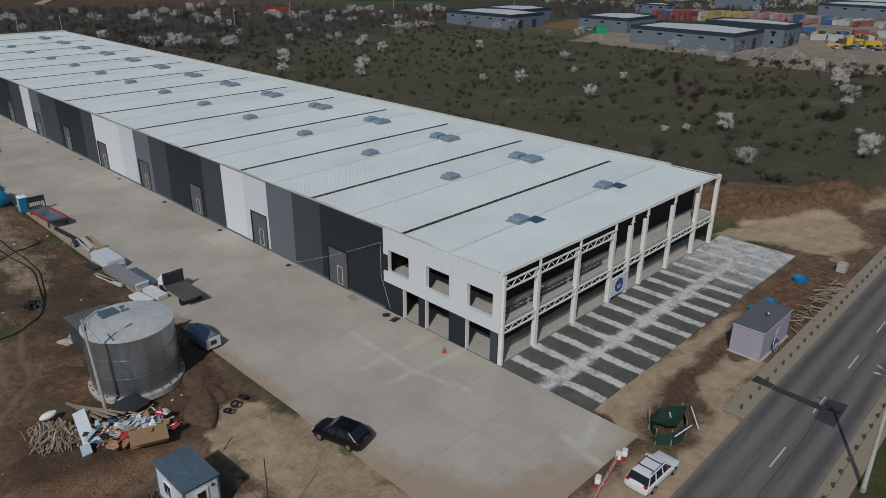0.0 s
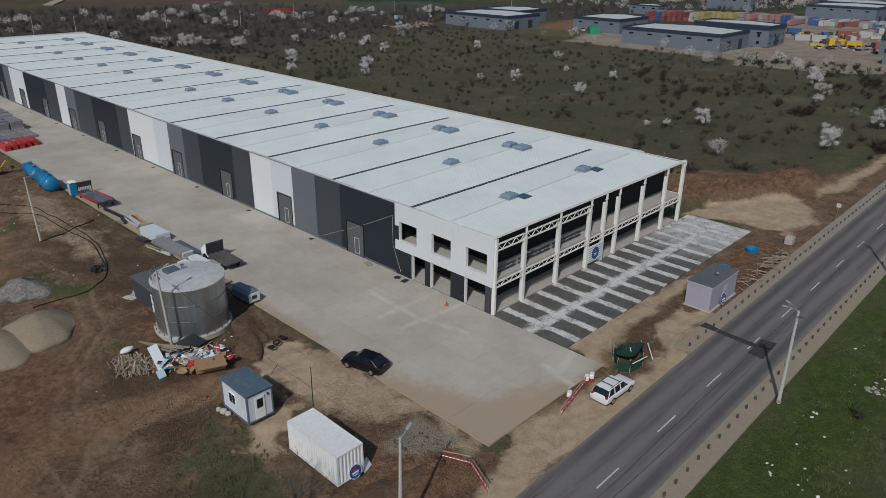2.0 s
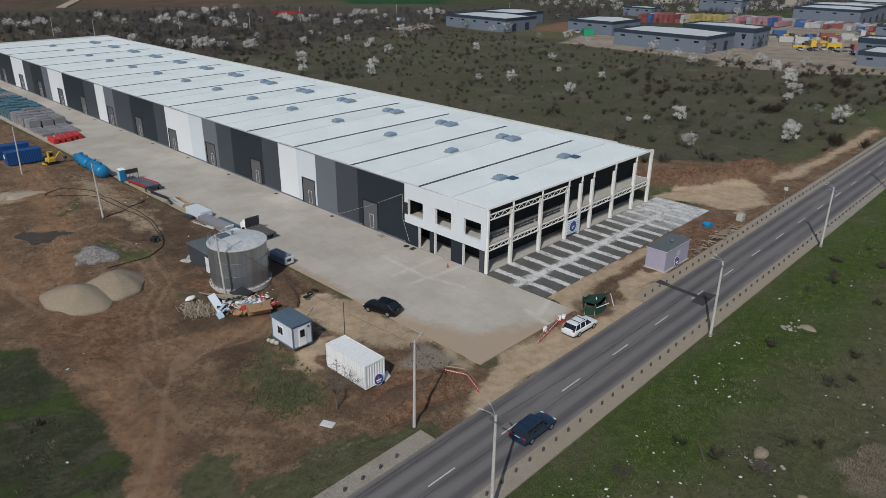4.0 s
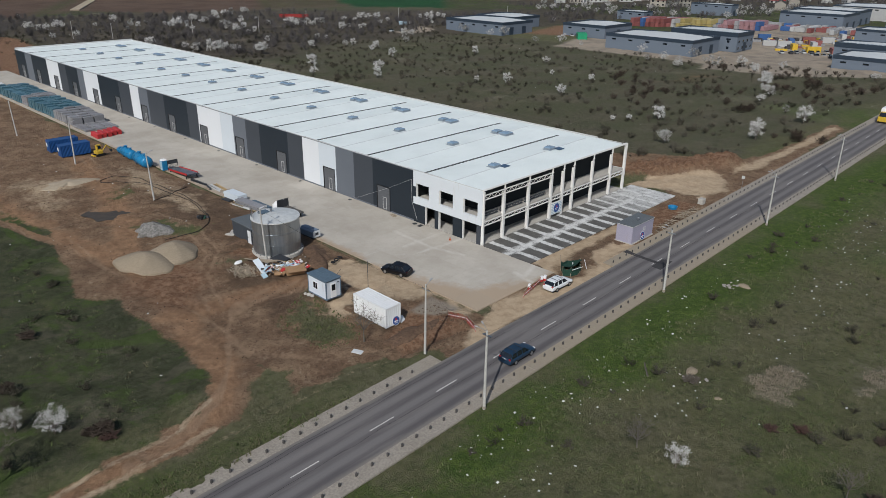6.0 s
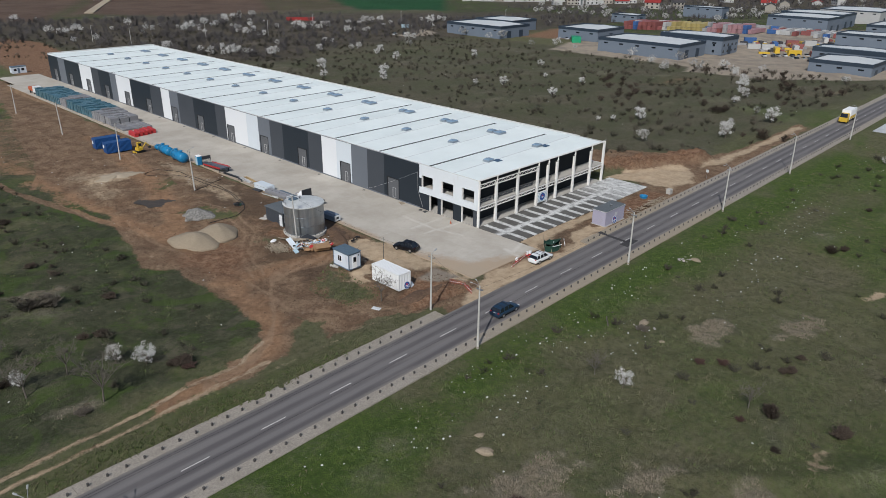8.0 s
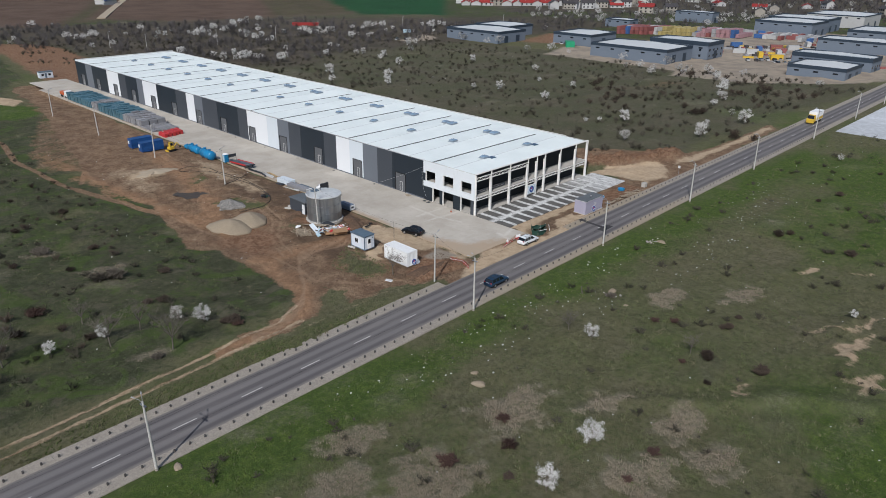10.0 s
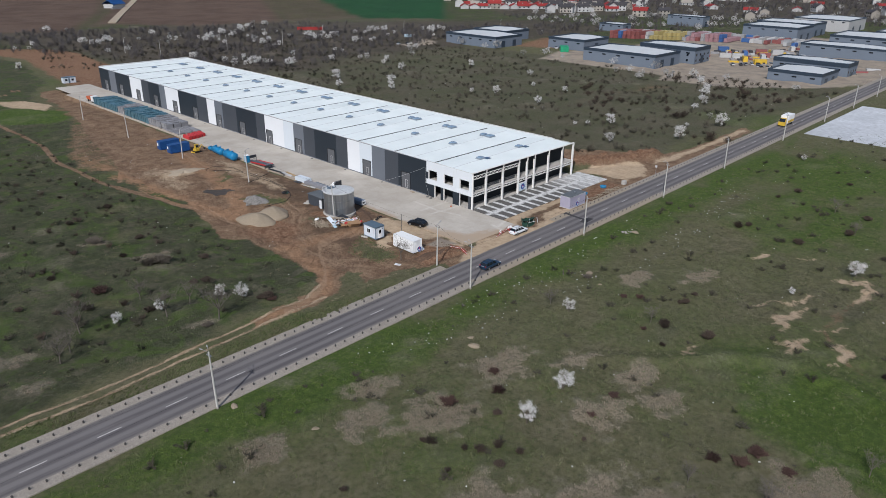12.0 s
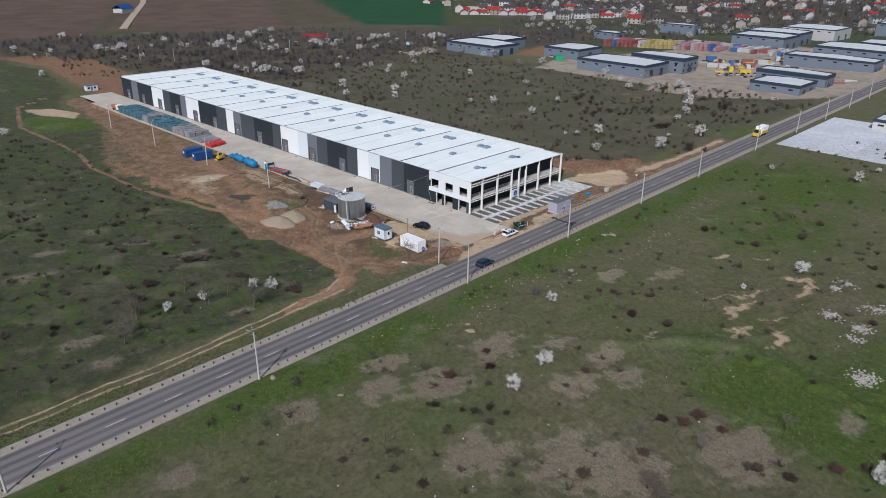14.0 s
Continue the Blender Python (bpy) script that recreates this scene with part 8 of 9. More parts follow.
def strew(name, template, spots, mat, label, cat, seed, size=(0.7, 1.3), z=0.0):
    """One mesh of many small plants or scraps too many to count."""
    r = np.random.RandomState(seed)
    tv, spots = np.array(template.v), np.asarray(spots, float)
    k, n = len(spots), len(tv)
    s, a = r.uniform(*size, k), r.uniform(0, 2 * np.pi, k)
    c, d = np.cos(a)[:, None], np.sin(a)[:, None]
    V = np.stack([tv[:, 0] * c - tv[:, 1] * d, tv[:, 0] * d + tv[:, 1] * c, np.broadcast_to(tv[:, 2], (k, n))], -1) * s[:, None, None]
    V += np.column_stack([spots, np.array([ground_z(x, y) + z for x, y in spots])])[:, None, :]
    F = []
    for count in sorted({len(f) for f in template.f}):
        tf = np.array([f for f in template.f if len(f) == count])
        F += (tf[None] + (np.arange(k) * n)[:, None, None]).reshape(-1, count).tolist()
    me = bpy.data.meshes.new(name)
    me.from_pydata(V.reshape(-1, 3).tolist(), [], F)
    me.materials.append(M[mat])
    return tagged(new(name, me), label, cat, kind="stuff")


def inside(poly, n, seed, keep=None):
    """n spots inside a polygon, thinned by clumps."""
    r = np.random.RandomState(seed)
    p = np.array(poly, float)
    lo, hi = p.min(0), p.max(0)
    out = np.zeros((0, 2))
    while len(out) < n:
        q = r.uniform(lo, hi, (n * 2, 2))
        q = q[away(q, poly) < 0]
        q = q[r.random_sample(len(q)) < 0.5 + 0.55 * waves(q, 22, seed)] if keep is None else q[keep(q)]
        out = np.concatenate([out, q])
    return out[:n]


BACK = [(44, 22), (60, 12), (76, -4), (110, -8), (230, -14), (236, 60), (225, 130), (228, 240), (330, 250), (180, 300), (30, 400), (8, 300), (44, 225)]
back_spots = inside(BACK, 2300, 51)
for k, (mt, h) in enumerate((("scrub", 1.5), ("scrub_grey", 1.9), ("scrub_grey", 1.1), ("scrub", 1.2))):
    strew("scrub", bush_mesh(random.Random(60 + k), h, 1.1, 15, 14), back_spots[k::4], mt, "low leafless scrub scattered over the rough field", "scrub", 52 + k, (0.35, 1.35))
CLUMPS = [(150, 31), (130, 15), (184, 16), (165, 3), (185, 0), (193, 8), (138, 43), (123, 41), (105, -9), (148, 58), (154, 70), (205, 30), (215, 60), (222, 20)]
rc = np.random.RandomState(66)
strew("scrub", bush_mesh(random.Random(67), 2.4, 1.6, 24, 18), np.concatenate([np.array(c) + rc.normal(0, 4.5, (6, 2)) for c in CLUMPS]), "twig_brown", "tall dark leafless thicket in the rough field", "scrub", 68, (0.6, 1.25))
LEFT = [(-48, 30), (-52, 60), (-53, 120), (-46, 168), (-130, 190), (-200, 60), (-200, -8), (-110, -8), (-62, -8), (-50, 0), (-50, 20)]
SOUTH = [(-160, -31), (-30, -31), (60, -31), (130, -31), (190, -66), (60, -130), (-120, -130)]
strew("scrub", bush_mesh(random.Random(64), 1.0, 0.95, 14, 12), np.concatenate([inside(LEFT, 900, 55), inside(SOUTH, 560, 56)]), "scrub", "low leafless scrub scattered over rough grass", "scrub", 57, (0.3, 1.2))
strew("scrub", bush_mesh(random.Random(69), 1.3, 1.2, 18, 14), inside([(-56, 30), (-58, 150), (-62, 200), (-50, 240), (-140, 300), (-220, 60), (-200, -2), (-110, -2), (-66, 4)], 420, 63), "twig_brown", "dark leafless scrub scattered over rough grass", "scrub", 64, (0.4, 1.2))
woods = bush_mesh(random.Random(65), 4.0, 2.2, 15, 14, 1.4)
far_woods = bush_mesh(random.Random(66), 4.6, 2.4, 9, 9, 3.2)
BELT = [(-40, 450), (0, 385), (40, 320), (62, 250), (90, 215), (150, 222), (200, 245), (300, 225), (380, 205), (400, 240), (320, 300), (230, 370), (150, 430), (60, 470)]
strew("woodland", woods, inside(BELT, 1100, 58), "far_wood", "leafless trees and thickets along the field's edge", "woodland", 59, (0.6, 1.3))


def tuft(r, blades, h, spread):
    m = Mesh()
    for _ in range(blades):
        a, o = r.uniform(0, 6.28), r.uniform(0, spread)
        x, y = o * math.cos(a), o * math.sin(a)
        lx, ly = r.uniform(-0.5, 0.5) * h, r.uniform(-0.5, 0.5) * h
        b = r.uniform(0, 6.28)
        w = 0.05
        m.add([(x - w * math.cos(b), y - w * math.sin(b), -0.03), (x + w * math.cos(b), y + w * math.sin(b), -0.03), (x + lx, y + ly, h * r.uniform(0.6, 1.1))], [(0, 1, 2)])
    return m


def grassy(q):
    xs, ys = GROUND[8]
    i = np.clip(np.searchsorted(xs, q[:, 0]), 0, len(xs) - 1)
    j = np.clip(np.searchsorted(ys, q[:, 1]), 0, len(ys) - 1)
    k = j * len(xs) + i
    return (GROUND[2][k] < 0.35) & (GROUND[3][k] < 0.4) & (GROUND[4][k] < 0.4)


def dry_spots(q):
    xs, ys = GROUND[8]
    k = np.clip(np.searchsorted(ys, q[:, 1]), 0, len(ys) - 1) * len(xs) + np.clip(np.searchsorted(xs, q[:, 0]), 0, len(xs) - 1)
    return (GROUND[6][k] > 0.55) & (GROUND[2][k] < 0.35)


strew("grass", tuft(random.Random(70), 7, 0.22, 0.34), np.concatenate([inside(SOUTH, 15000, 71, grassy), inside(LEFT, 4500, 72, grassy)]), "grass", "rough tufted spring grass", "grass", 73, (0.6, 1.5))
strew("dry_grass", tuft(random.Random(74), 8, 0.26, 0.34), np.concatenate([inside(SOUTH, 4200, 75, dry_spots), inside(LEFT, 300, 76, dry_spots)]), "straw", "dead straw-coloured grass tufts", "grass", 77, (0.6, 1.3))
ROADSIDE = [(-120, -15), (-64, -14.6), (-36, -17.2), (-27, -17.4), (-30, -17.9), (-120, -17.9)]
strew("grass", tuft(random.Random(78), 7, 0.26, 0.3), np.concatenate([inside(ROADSIDE, 900, 79, lambda q: q[:, 0] < 1e9), inside(GRASS_ISLES[0], 260, 80, lambda q: q[:, 0] < 1e9)]), "grass", "rough grass along the verge", "grass", 81, (0.6, 1.4))

# scattered litter, stones and clods
scrap = Mesh().add([(-0.14, -0.1, 0.02), (0.13, -0.12, 0.06), (0.16, 0.1, 0.1), (-0.1, 0.12, 0.05), (0, 0, 0.16)], [(0, 1, 4), (1, 2, 4), (2, 3, 4), (3, 0, 4)])
M["litter"] = surface("litter", (0.66, 0.66, 0.64), 0.7, vary=0.1, island=0.35, bump=0)
VERGE = [(-70, -29.5), (70, -29.5), (60, -44), (0, -46), (-60, -36)]
spots = np.concatenate([inside(VERGE, 230, 82), inside(SOUTH, 280, 83), inside(LEFT, 190, 84), inside(BACK, 160, 85), inside([(-17, 10), (-17, 110), (-48, 110), (-48, 10)], 50, 86)])
strew("litter", scrap, spots, "litter", "scattered white paper and plastic litter", "litter", 87, (0.25, 1.0))
clod = Mesh().loft([circle(0.12, -0.02, 6), circle(0.1, 0.06, 6, 0.01, 0.02), circle(0.04, 0.1, 6)])
M["clod"] = surface("clod", (0.13, 0.085, 0.055), 0.95, vary=0.25, island=0.5)
strew("clods", clod, np.concatenate([inside([(-18, 14), (-18, 120), (-48, 120), (-48, 0), (-36, -10), (-30, -6), (-27, 6)], 1450, 88), inside([(44, 4), (60, -4), (74, -8), (70, 2), (50, 12)], 500, 89), inside([(-31, -16.5), (-19, -16.5), (-19, -8), (-31, -11)], 260, 90)]), "clod", "loose clods of dug soil", "soil clods", 91, (0.25, 1.0))
M["rubble"] = surface("rubble", (0.47, 0.43, 0.41), 0.9, vary=0.25, island=0.65)
brick = Mesh().box(-0.16, -0.09, 0, 0.16, 0.09, 0.11, pose(0, 0, 0, 12, 8, 0))
tips = [((27, -85.2), 2.0, 110), ((22.5, -84.4), 1.4, 60), ((9.1, -87.6), 1.9, 150), ((8.2, -93.5), 2.0, 130), ((2.5, -93.8), 1.6, 70), ((-11.5, -98.9), 2.2, 240), ((18.1, -93), 2.6, 110), ((-11.5, -40.2), 1.1, 30), ((14, -33), 1.2, 24)]
rr = np.random.RandomState(92)
strew("rubble", brick, np.concatenate([np.array(c) + rr.normal(0, s * 0.5, (n, 2)) for c, s, n in tips]), "rubble", "tipped brick and plaster rubble in grass", "rubble", 93, (0.3, 1.3), 0.02)
for x, y, s in ((15.2, -34.8, 0.9), (-45.8, -41.9, 0.95), (-44.2, -39.7, 0.55), (-10.2, -39.6, 0.9), (-80.6, -29.6, 0.7), (-76, -41.5, 0.5), (-13.5, -44, 0.4)):
    st = Mesh().loft([[(s * k * math.cos(a) * (1 + 0.2 * math.sin(3 * a + x)), s * 0.65 * k * math.sin(a), h * s) for a in [2 * math.pi * i / 11 for i in range(11)]] for k, h in ((0.9, -0.1), (1.0, 0.12), (0.75, 0.32), (0.3, 0.42))])
    single("boulder", st, M["sand"], "pale lump of broken stone in grass", "stone", pose(x, y, ground_z(x, y), 0, 0, x * 17), "stones in the grass")
single("timber_pole", Mesh().tube((-1.3, 0, 0.1), (1.3, 0.1, 0.14), 0.1, 0.08, n=7), M["bark_pale"], "pale wooden pole lying in grass", "pole", pose(-13.6, -36.0, ground_z(-13.6, -36), 0, 0, 35))

# ---- beyond the field ----
FZ = -2.3
M["far_white"] = surface("far_white", (0.44, 0.44, 0.44), 0.7, vary=0.08, vary_ob=0.35)
M["far_red"] = surface("far_red", (0.26, 0.030, 0.028), 0.8, vary=0.15, vary_ob=0.4)
M["far_dark"] = surface("far_dark", (0.055, 0.052, 0.056), 0.8, vary=0.2, vary_ob=0.4)
M["far_beige"] = surface("far_beige", (0.32, 0.295, 0.26), 0.8, vary=0.1, vary_ob=0.4)
M["con_red"] = surface("con_red", (0.27, 0.095, 0.09), 0.6, vary=0.15, vary_ob=0.6)
M["con_yellow"] = surface("con_yellow", (0.38, 0.31, 0.13), 0.6, vary=0.15, vary_ob=0.4)
M["con_pink"] = surface("con_pink", (0.34, 0.20, 0.215), 0.6, vary=0.15, vary_ob=0.5)
M["con_green"] = surface("con_green", (0.02, 0.26, 0.13), 0.5, vary=0.15)
M["con_blue"] = surface("con_blue", (0.05, 0.12, 0.30), 0.5, vary=0.15, vary_ob=0.4)
M["con_grey"] = surface("con_grey", (0.30, 0.30, 0.31), 0.6, vary=0.15, vary_ob=0.5)


def hall(x0, y0, x1, y1, h, label, band=1.5, doors=2, upper=False, mat="hall_wall"):
    b = thing("industrial_hall", label, "industrial hall", pose(x0, y0, FZ), "halls beyond the field")
    w, l = x1 - x0, y1 - y0
    part("wall", Mesh().box(0, 0, 0, w, l, h - band), M[mat], b)
    part("parapet_band", Mesh().box(-0.12, -0.12, h - band, w + 0.12, 0.15, h).box(-0.12, l - 0.15, h - band, w + 0.12, l + 0.12, h).box(-0.12, 0.15, h - band, 0.15, l - 0.15, h).box(w - 0.15, 0.15, h - band, w + 0.12, l - 0.15, h), M["hall_band"], b, "dark blue parapet band")
    part("roof", Mesh().add([(0.15, 0.15, h - 0.7), (w - 0.15, 0.15, h - 0.7), (w - 0.15, l - 0.15, h - 0.7), (0.15, l - 0.15, h - 0.7), (0.15, l / 2, h - 0.1), (w - 0.15, l / 2, h - 0.1)], [(0, 1, 5, 4), (4, 5, 2, 3), (0, 4, 3), (1, 2, 5)]), M["hall_roof"], b, "pale roof")
    n = max(3, int(l / 8))
    for i in range(n):
        y = l * (i + 0.5) / n
        part("window", Mesh().box(-0.05, y - 1.1, h - band - 1.5, 0.02, y + 1.1, h - band - 0.8), M["dark_glass"], b)
    for i in range(doors):
        x = w * (i + 0.7) / (doors + 0.4)
        part("door", Mesh().box(x - 1.8, -0.06, 0, x + 1.8, 0.02, 4.2), M["hall_band"], b)
    if upper:
        for i in range(4):
            for z in (1.2, 4.2):
                y = l * (i + 0.5) / 4
                part("window", Mesh().box(-0.05, y - 0.6, z, 0.02, y + 0.6, z + 1.2), M["dark_glass"], b)
                part("window", Mesh().box(w * (i + 0.5) / 4 - 0.6, -0.05, z, w * (i + 0.5) / 4 + 0.6, 0.02, z + 1.2), M["dark_glass"], b)
        for i in range(int(l / 1.6)):
            part("roof_unit", Mesh().box(0.4, 0.4 + 1.6 * i, h - 0.6, 1.5, 1.4 + 1.6 * i, h + 0.1), M["sky_frame"], b)
    return b


BLUE = "grey-blue industrial hall with a dark band under a pale roof"
hall(240.5, 196.0, 267.5, 239.5, 7.2, BLUE)
hall(272.5, 214.0, 298, 244.0, 7.2, BLUE, doors=1)
hall(272.0, 150.0, 300, 177.5, 7.0, BLUE, doors=1)
hall(240.5, 84.0, 268.5, 129.5, 7.4, BLUE)
hall(273.5, 77.5, 292.5, 112, 9.0, "grey-blue office hall with two rows of windows", 2.0, 1, True)
hall(244.0, 0.6, 267.5, 25.5, 7.0, BLUE)
hall(272.5, -2.0, 287.5, 34, 9.0, "grey-blue office hall with roof units", 2.0, 1, True)
hall(430, 77, 462, 116, 9.5, BLUE)
hall(470, 80, 500, 122, 9.5, BLUE)
hall(352, -4, 372, 48, 8.5, "grey industrial hall with painted bars along its front", 1.2, 2)
hall(395, 0, 430, 45, 10.5, BLUE)
hall(440, -8, 470, 30, 10.5, BLUE)
hall(522, 70, 566, 112, 9.5, "long white industrial shed with an open end", 0.8, 2, False, "far_white")
hall(472, 167, 484, 199, 8.5, "pale grey workshop building beyond the container yard", 0.8, 1)
hall(388, 192, 400, 213, 6.0, "long grey shed beyond the container yard", 0.8, 1)
hall(600, 10, 640, 60, 12, "grey-blue industrial hall far beyond the yard", 1.5)
hall(192, -64, 207, -46, 6.5, "white low industrial building beside a concrete lot", 1.2, 1, False, "far_white")
lot = Mesh()
for i in range(6):
    for j in range(3):
        lot.box(138 + 11 * i, -65.5 + 12.4 * j, -2.6, 148.95 + 11 * i, -53.15 + 12.4 * j, -0.02)
tagged(lot.ob("pavement_lot", M["lot"]), "pale grey concrete lot beside the road", "pavement", kind="structure")


def box_part(name, label, cat, l, w, h, mat, group):
    c = thing(name, label, cat, None, group)
    part("shell", Mesh().bevel_box(-l / 2, -w / 2, 0.1, l / 2, w / 2, h, 0.05), M[mat], c)
    part("base", Mesh().box(-l / 2, -w / 2, 0, l / 2, w / 2, 0.1), M["dark_metal"], c)
    return c


def lay(src, spots):
    for i, m in enumerate(spots):
        if i == 0:
            src.matrix_basis = m
        else:
            copy_thing(src, m)


r = random.Random(40)
rows = {"con_red": [], "con_yellow": [], "con_pink": [], "con_grey": [], "con_blue": [], "far_white": []}
for i in range(26):
    for j in range(3):
        mt = "con_red" if i < 9 else ("con_yellow" if i < 17 else "con_pink")
        if r.random() < 0.25:
            mt = r.choice(list(rows))
        for k in range(r.choice((1, 2, 2))):
            rows[mt].append(pose(352 + 7.5 * j + 1.5 * i, 178 - 2.75 * i + r.uniform(-0.3, 0.3), FZ + 2.6 * k, 0, 0, -8))
for i in range(20):
    for j in range(4):
        mt = r.choice(("con_red", "con_pink", "con_grey", "far_white", "con_grey", "con_blue", "con_grey", "far_white"))
        if r.random() < 0.8:
            rows[mt].append(pose(400 + 8 * j + r.uniform(-1, 1), 100 - 4.6 * i + r.uniform(-1, 1) + (40 if j > 2 else 0), FZ, 0, 0, r.choice((0, 90, 0))))
for mt, spots in rows.items():
    lay(box_part("stored_container", {"con_red": "faded red", "con_yellow": "yellow", "con_pink": "dull pink", "con_grey": "grey", "con_blue": "blue", "far_white": "white"}[mt] + " storage container in a distant yard", "container", 6.1, 2.4, 2.6, mt, "containers in the far yard"), spots)
lay(box_part("stored_container", "bright green container beside a hall", "container", 8, 5, 3.4, "con_green", "containers in the far yard"), [pose(262, 158, FZ, 0, 0, 40), pose(292, 168, FZ, 0, 0, 70)])
lay(box_part("field_skip", "turquoise skip at the field's edge", "skip", 5, 2.4, 2.4, "pale_blue", "skips in the field"), [pose(239, 276, FZ, 0, 0, -40)])
lay(box_part("freight_trailer", "long red freight trailer at the field's edge", "trailer", 20, 2.6, 2.2, "far_red", "trailers in the field"), [pose(217, 362, FZ, 0, 0, -40)])
for mt, spots in (("yellow", [(300.5, 51), (306, 62)]), ("con_red", [(302.5, 42.5), (309, 37), (330, 60), (345, 68), (296, -2)]), ("con_blue", [(340, 90), (330, 72)]), ("far_white", [(315, 70), (311, 76), (322, 58), (350, 60), (375, 60), (303, 10), (310, -4)])):
    lay(box_part("parked_truck", {"yellow": "yellow", "con_red": "red", "con_blue": "blue", "far_white": "white"}[mt] + " box truck parked in a distant yard", "truck", 6.5, 2.4, 3.0, mt, "trucks in the far yard"), [pose(x, y, FZ, 0, 0, r.choice((-50, -60, 30))) for x, y in spots])
rg = random.Random(44)
for mt, word in (("far_white", "white"), ("con_red", "red"), ("con_grey", "grey"), ("yellow", "yellow"), ("far_dark", "dark")):
    spots = []
    for _ in range(16):
        t = rg.random()
        spots.append(pose(300 + 95 * t + rg.uniform(-8, 8), 92 - 62 * t + rg.uniform(-26, 22), FZ, 0, 0, rg.choice((-50, 40, -58))) @ Matrix.Diagonal((rg.uniform(0.7, 1.8), 1, rg.uniform(0.7, 1.2), 1)))
    lay(box_part("stored_crate", word + " stack of goods stored in a distant yard", "crate", 2.8, 2.0, 1.5, mt, "goods in the far yard"), spots)
car_spots = [(287 + 2.8 * i, 60 - 2.2 * i + r.uniform(-1, 1)) for i in range(9)] + [(282 + r.uniform(0, 12), 48 - 2.4 * i) for i in range(7)] + [(298 + 3 * i, 14 - 1.5 * i) for i in range(8)] + [(270 + 2.5 * i, 170 - 2 * i) for i in range(6)] + [(208, 252), (213, 249)]
for k, mt in enumerate(("far_white", "far_dark", "con_grey")):
    c = thing("parked_car", {"far_white": "white", "far_dark": "dark", "con_grey": "grey"}[mt] + " car parked in a distant yard", "car", None, "cars in the far yard")
    part("body", Mesh().loft([[(x, -0.85 * q, 0.3), (x, 0.85 * q, 0.3), (x, 0.85 * q, zt), (x, -0.85 * q, zt)] for x, zt, q in ((-2.15, 0.8, 0.9), (-2.0, 0.95, 1), (1.0, 0.95, 1), (2.15, 0.7, 0.9))]), M[mt], c)
    part("glasshouse", Mesh().loft([[(x, -0.7, 0.93), (x, 0.7, 0.93), (x, 0.6, zt), (x, -0.6, zt)] for x, zt in ((-1.9, 1.0), (-1.5, 1.45), (0.2, 1.48), (1.0, 0.97))]), M["dark_glass"], c)
    for x in (-1.3, 1.3):
        part("axle", Mesh().tube((x, -0.86, 0.32), (x, 0.86, 0.32), 0.32, n=10), M["rubber"], c)
    lay(c, [pose(x, y, FZ, 0, 0, r.uniform(-15, 15) + 40) for x, y in car_spots[k::3]])


def house(seed, roof_mat, wall_mat):
    q = random.Random(seed)
    w, l, h, t = q.uniform(8, 10), q.uniform(10, 14), q.choice((3.2, 5.8)), q.uniform(2.2, 3.2)
    b = thing("family_house", {"far_red": "white house under a red tiled roof", "far_dark": "white house under a dark tiled roof", "far_beige": "pale house under a brown roof"}[roof_mat] + " in a distant suburb", "house", None, "houses in the suburb")
    part("wall", Mesh().box(-l / 2, -w / 2, 0, l / 2, w / 2, h).add([(-l / 2, -w / 2, h), (-l / 2, w / 2, h), (-l / 2, 0, h + t - 0.2)], [(0, 2, 1)]).add([(l / 2, -w / 2, h), (l / 2, w / 2, h), (l / 2, 0, h + t - 0.2)], [(0, 1, 2)]), M[wall_mat], b)
    e = 0.6
    rf = part("roof", Mesh().loft([[(x, -w / 2 - e, h - 0.3), (x, 0, h + t), (x, w / 2 + e, h - 0.3), (x, 0, h + t - 0.25)] for x in (-l / 2 - e, l / 2 + e)]), M[roof_mat], b)
    part("chimney", Mesh().box(1, 0.6, h + 0.6 * t, 1.6, 1.2, h + t + 0.7), M["far_beige"], rf)
    for s in (-1, 1):
        for i in range(3):
            for z in ((1.0,) if h < 4 else (1.0, 3.8)):
                part("window", Mesh().box(-l / 2 + l * (i + 0.5) / 3 - 0.7, s * w / 2 - 0.04, z, -l / 2 + l * (i + 0.5) / 3 + 0.7, s * w / 2 + 0.04, z + 1.3), M["dark_glass"], b)
    return b


kinds = [(house(s, rm, wm), []) for s, rm, wm in ((1, "far_red", "far_white"), (2, "far_red", "far_white"), (3, "far_dark", "far_white"), (4, "far_dark", "far_beige"), (5, "far_beige", "far_white"), (6, "far_red", "far_beige"))]
for i in range(10):
    t = i / 9
    kinds[(0, 1, 0, 5, 1, 0, 0, 1, 0, 1)[i]][1].append((462 + 72 * t, 426 - 62 * t, r.choice((45, 135))))
    kinds[(1, 0, 2, 0, 1, 2, 0, 0, 1, 0)[i]][1].append((484 + 72 * t, 448 - 62 * t, r.choice((45, 135))))
    kinds[(2, 3, 2, 2, 4, 3, 2, 2, 3, 0)[i]][1].append((494 + 100 * t, 338 - 40 * t + r.uniform(-5, 5), r.choice((45, 135))))
    kinds[(2, 3, 0, 2, 4, 3, 1, 2, 3, 2)[i]][1].append((545 + 90 * t, 372 - 50 * t + r.uniform(-6, 6), r.choice((45, 135))))
for i in range(170):
    x = r.uniform(470, 1150)
    y = r.uniform(-20, 760)
    if y > 1.15 * x - 60 or x + 0.35 * y < 600 or (x < 680 and y < 160):
        continue
    kinds[r.choice((0, 1, 2, 2, 3, 3, 4, 5))][1].append((x, y, r.choice((45, 135, 20, 110))))
for h, spots in kinds:
    lay(h, [pose(x, y, FZ, 0, 0, a) for x, y, a in spots])
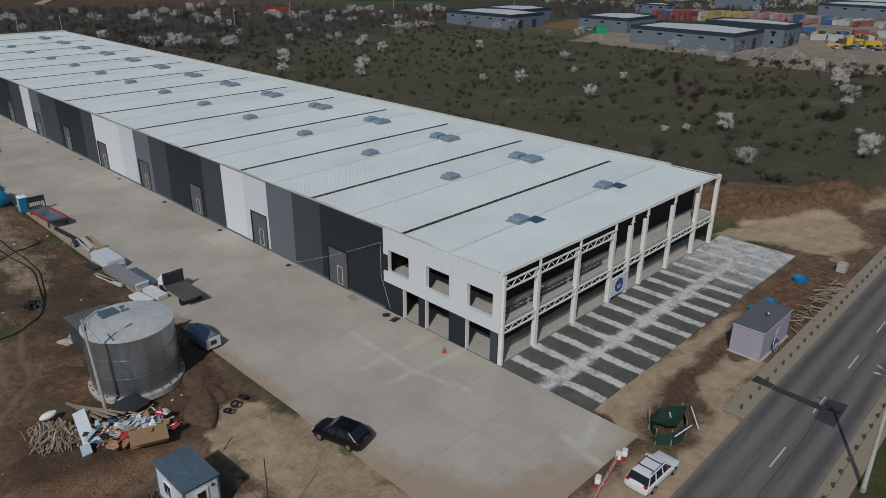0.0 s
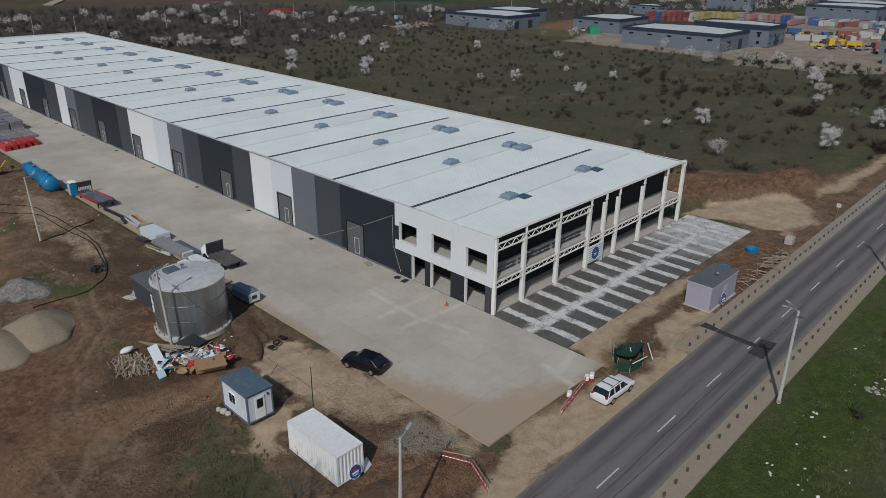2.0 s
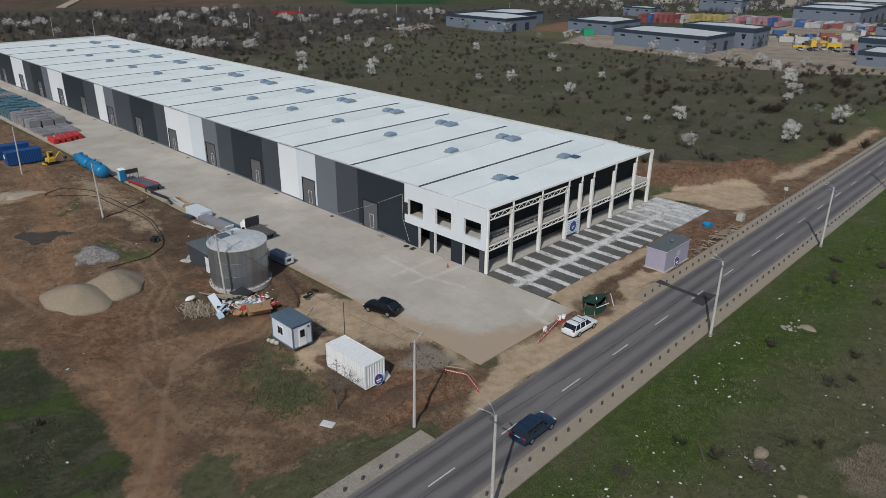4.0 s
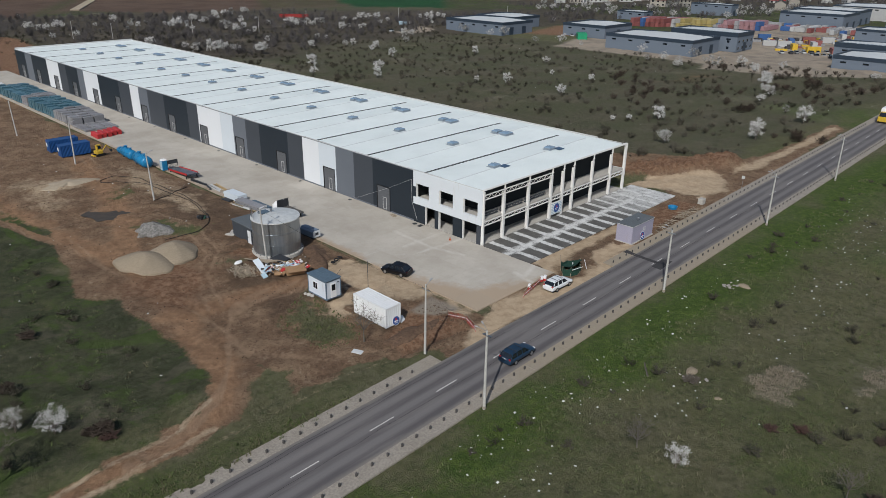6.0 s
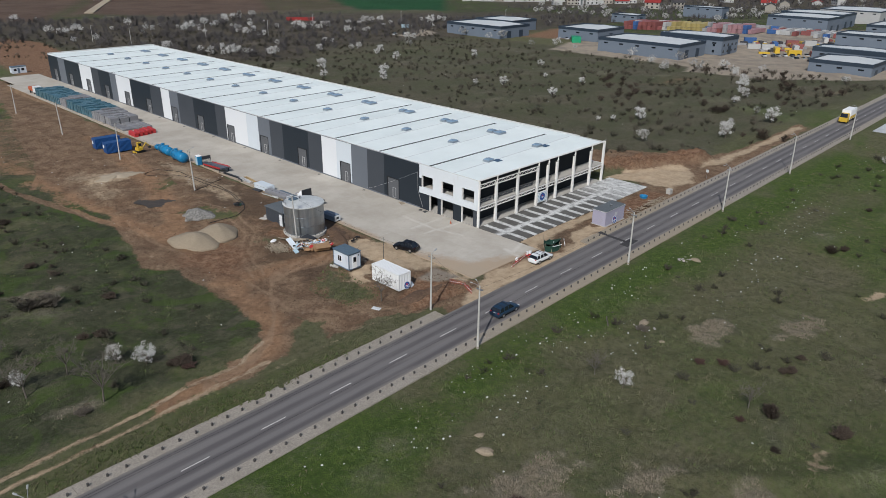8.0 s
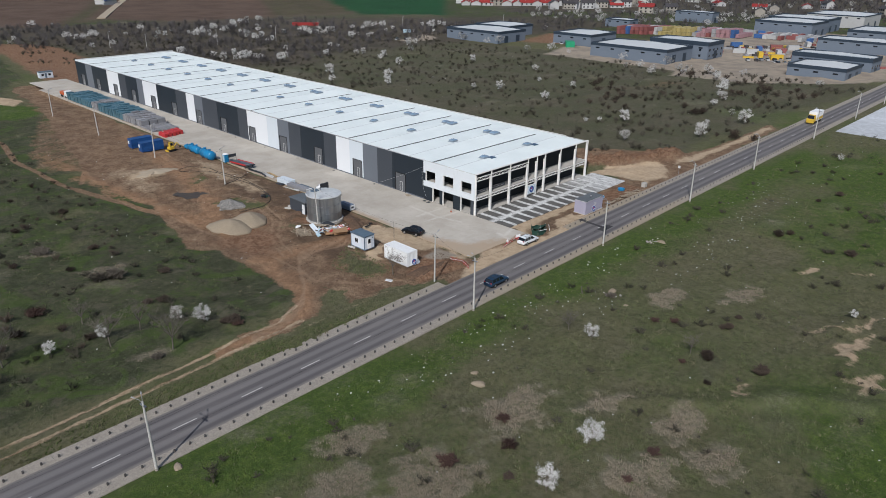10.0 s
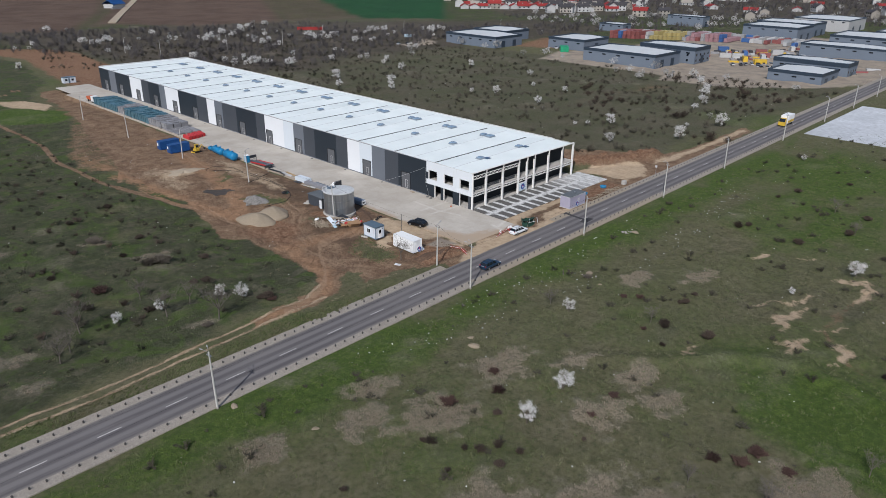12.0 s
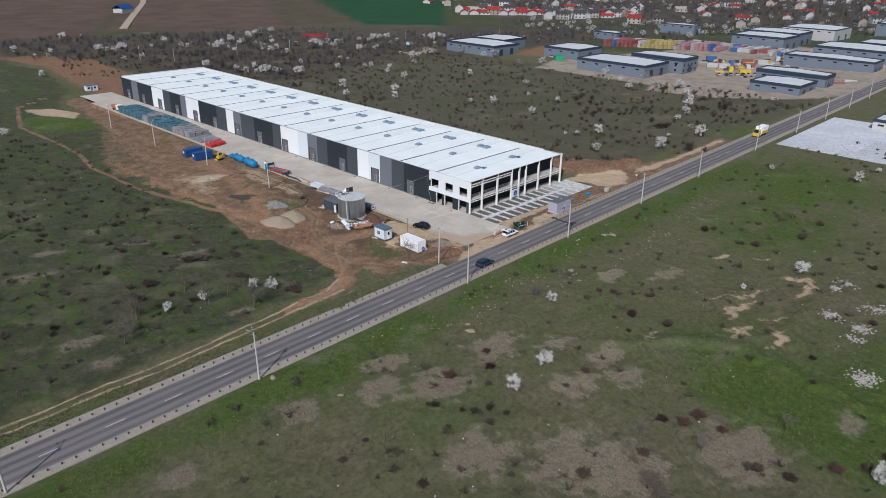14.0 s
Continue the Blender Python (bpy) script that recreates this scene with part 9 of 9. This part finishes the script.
barn = thing("farm_barn", "dark blue barn with a white lower wall between ploughed fields", "barn", pose(190, 655, FZ, 0, 0, 25))
part("wall", Mesh().box(-8, -6, 0, 8, 6, 4), M["far_white"], barn)
part("roof", Mesh().loft([[(x, -7, 3.9), (x, 0, 8), (x, 7, 3.9), (x, 0, 7.6)] for x in (-9, 9)]), M["blue_dark"], barn, "dark blue roof")
part("yard_wall", Mesh().box(-16, -12, 0, -2, -11, 2.6), M["far_white"], barn)

lane = Mesh()
for (x, y), (u, v) in (((300, 850), (256, 755)), ((256, 755), (167, 586)), ((167, 586), (125, 505))):
    lane.prism([(x - 3, y + 1), (x + 3, y - 1), (u + 3, v - 1), (u - 3, v + 1)], FZ - 1.5, FZ + 0.7)
tagged(lane.ob("farm_lane", M["sand_dust"]), "pale dirt lane between ploughed fields", "path", kind="structure")

# trees of the suburb, too many to count
TOWN = [(560, 300), (590, 200), (640, 120), (700, -40), (1250, -40), (1250, 800), (800, 860), (600, 520), (560, 420)]
MID = [(380, 240), (420, 150), (520, 150), (600, 60), (640, -30), (700, -40), (660, 140), (480, 310), (425, 345)]
strew("suburb_trees", far_woods, inside(TOWN, 3000, 95), "far_wood", "leafless trees between distant houses", "woodland", 96, (0.8, 1.9))
far_bloom = Mesh()
q = random.Random(97)
for k in range(9):
    flakes(q, far_bloom, Vector((q.uniform(-1.4, 1.4), q.uniform(-1.4, 1.4), q.uniform(1.2, 3.4))), 0.8, 14, 0.26)
strew("suburb_blossom", far_bloom, np.concatenate([inside(TOWN, 300, 98), inside(MID, 110, 99), inside([(228, 240), (225, 140), (205, 60), (180, 10), (230, 10), (238, 130), (245, 260)], 16, 100)]), "far_blossom", "white-flowering trees among distant houses", "woodland", 101, (0.7, 1.6))
strew("field_hedge", far_woods, np.concatenate([inside([(-300, 480), (60, 470), (90, 455), (250, 408), (280, 385), (270, 372), (100, 440), (0, 440), (-300, 440)], 260, 102), inside(MID, 1100, 103)]), "far_wood", "leafless hedge and scrub between fields", "woodland", 104, (0.5, 1.0))
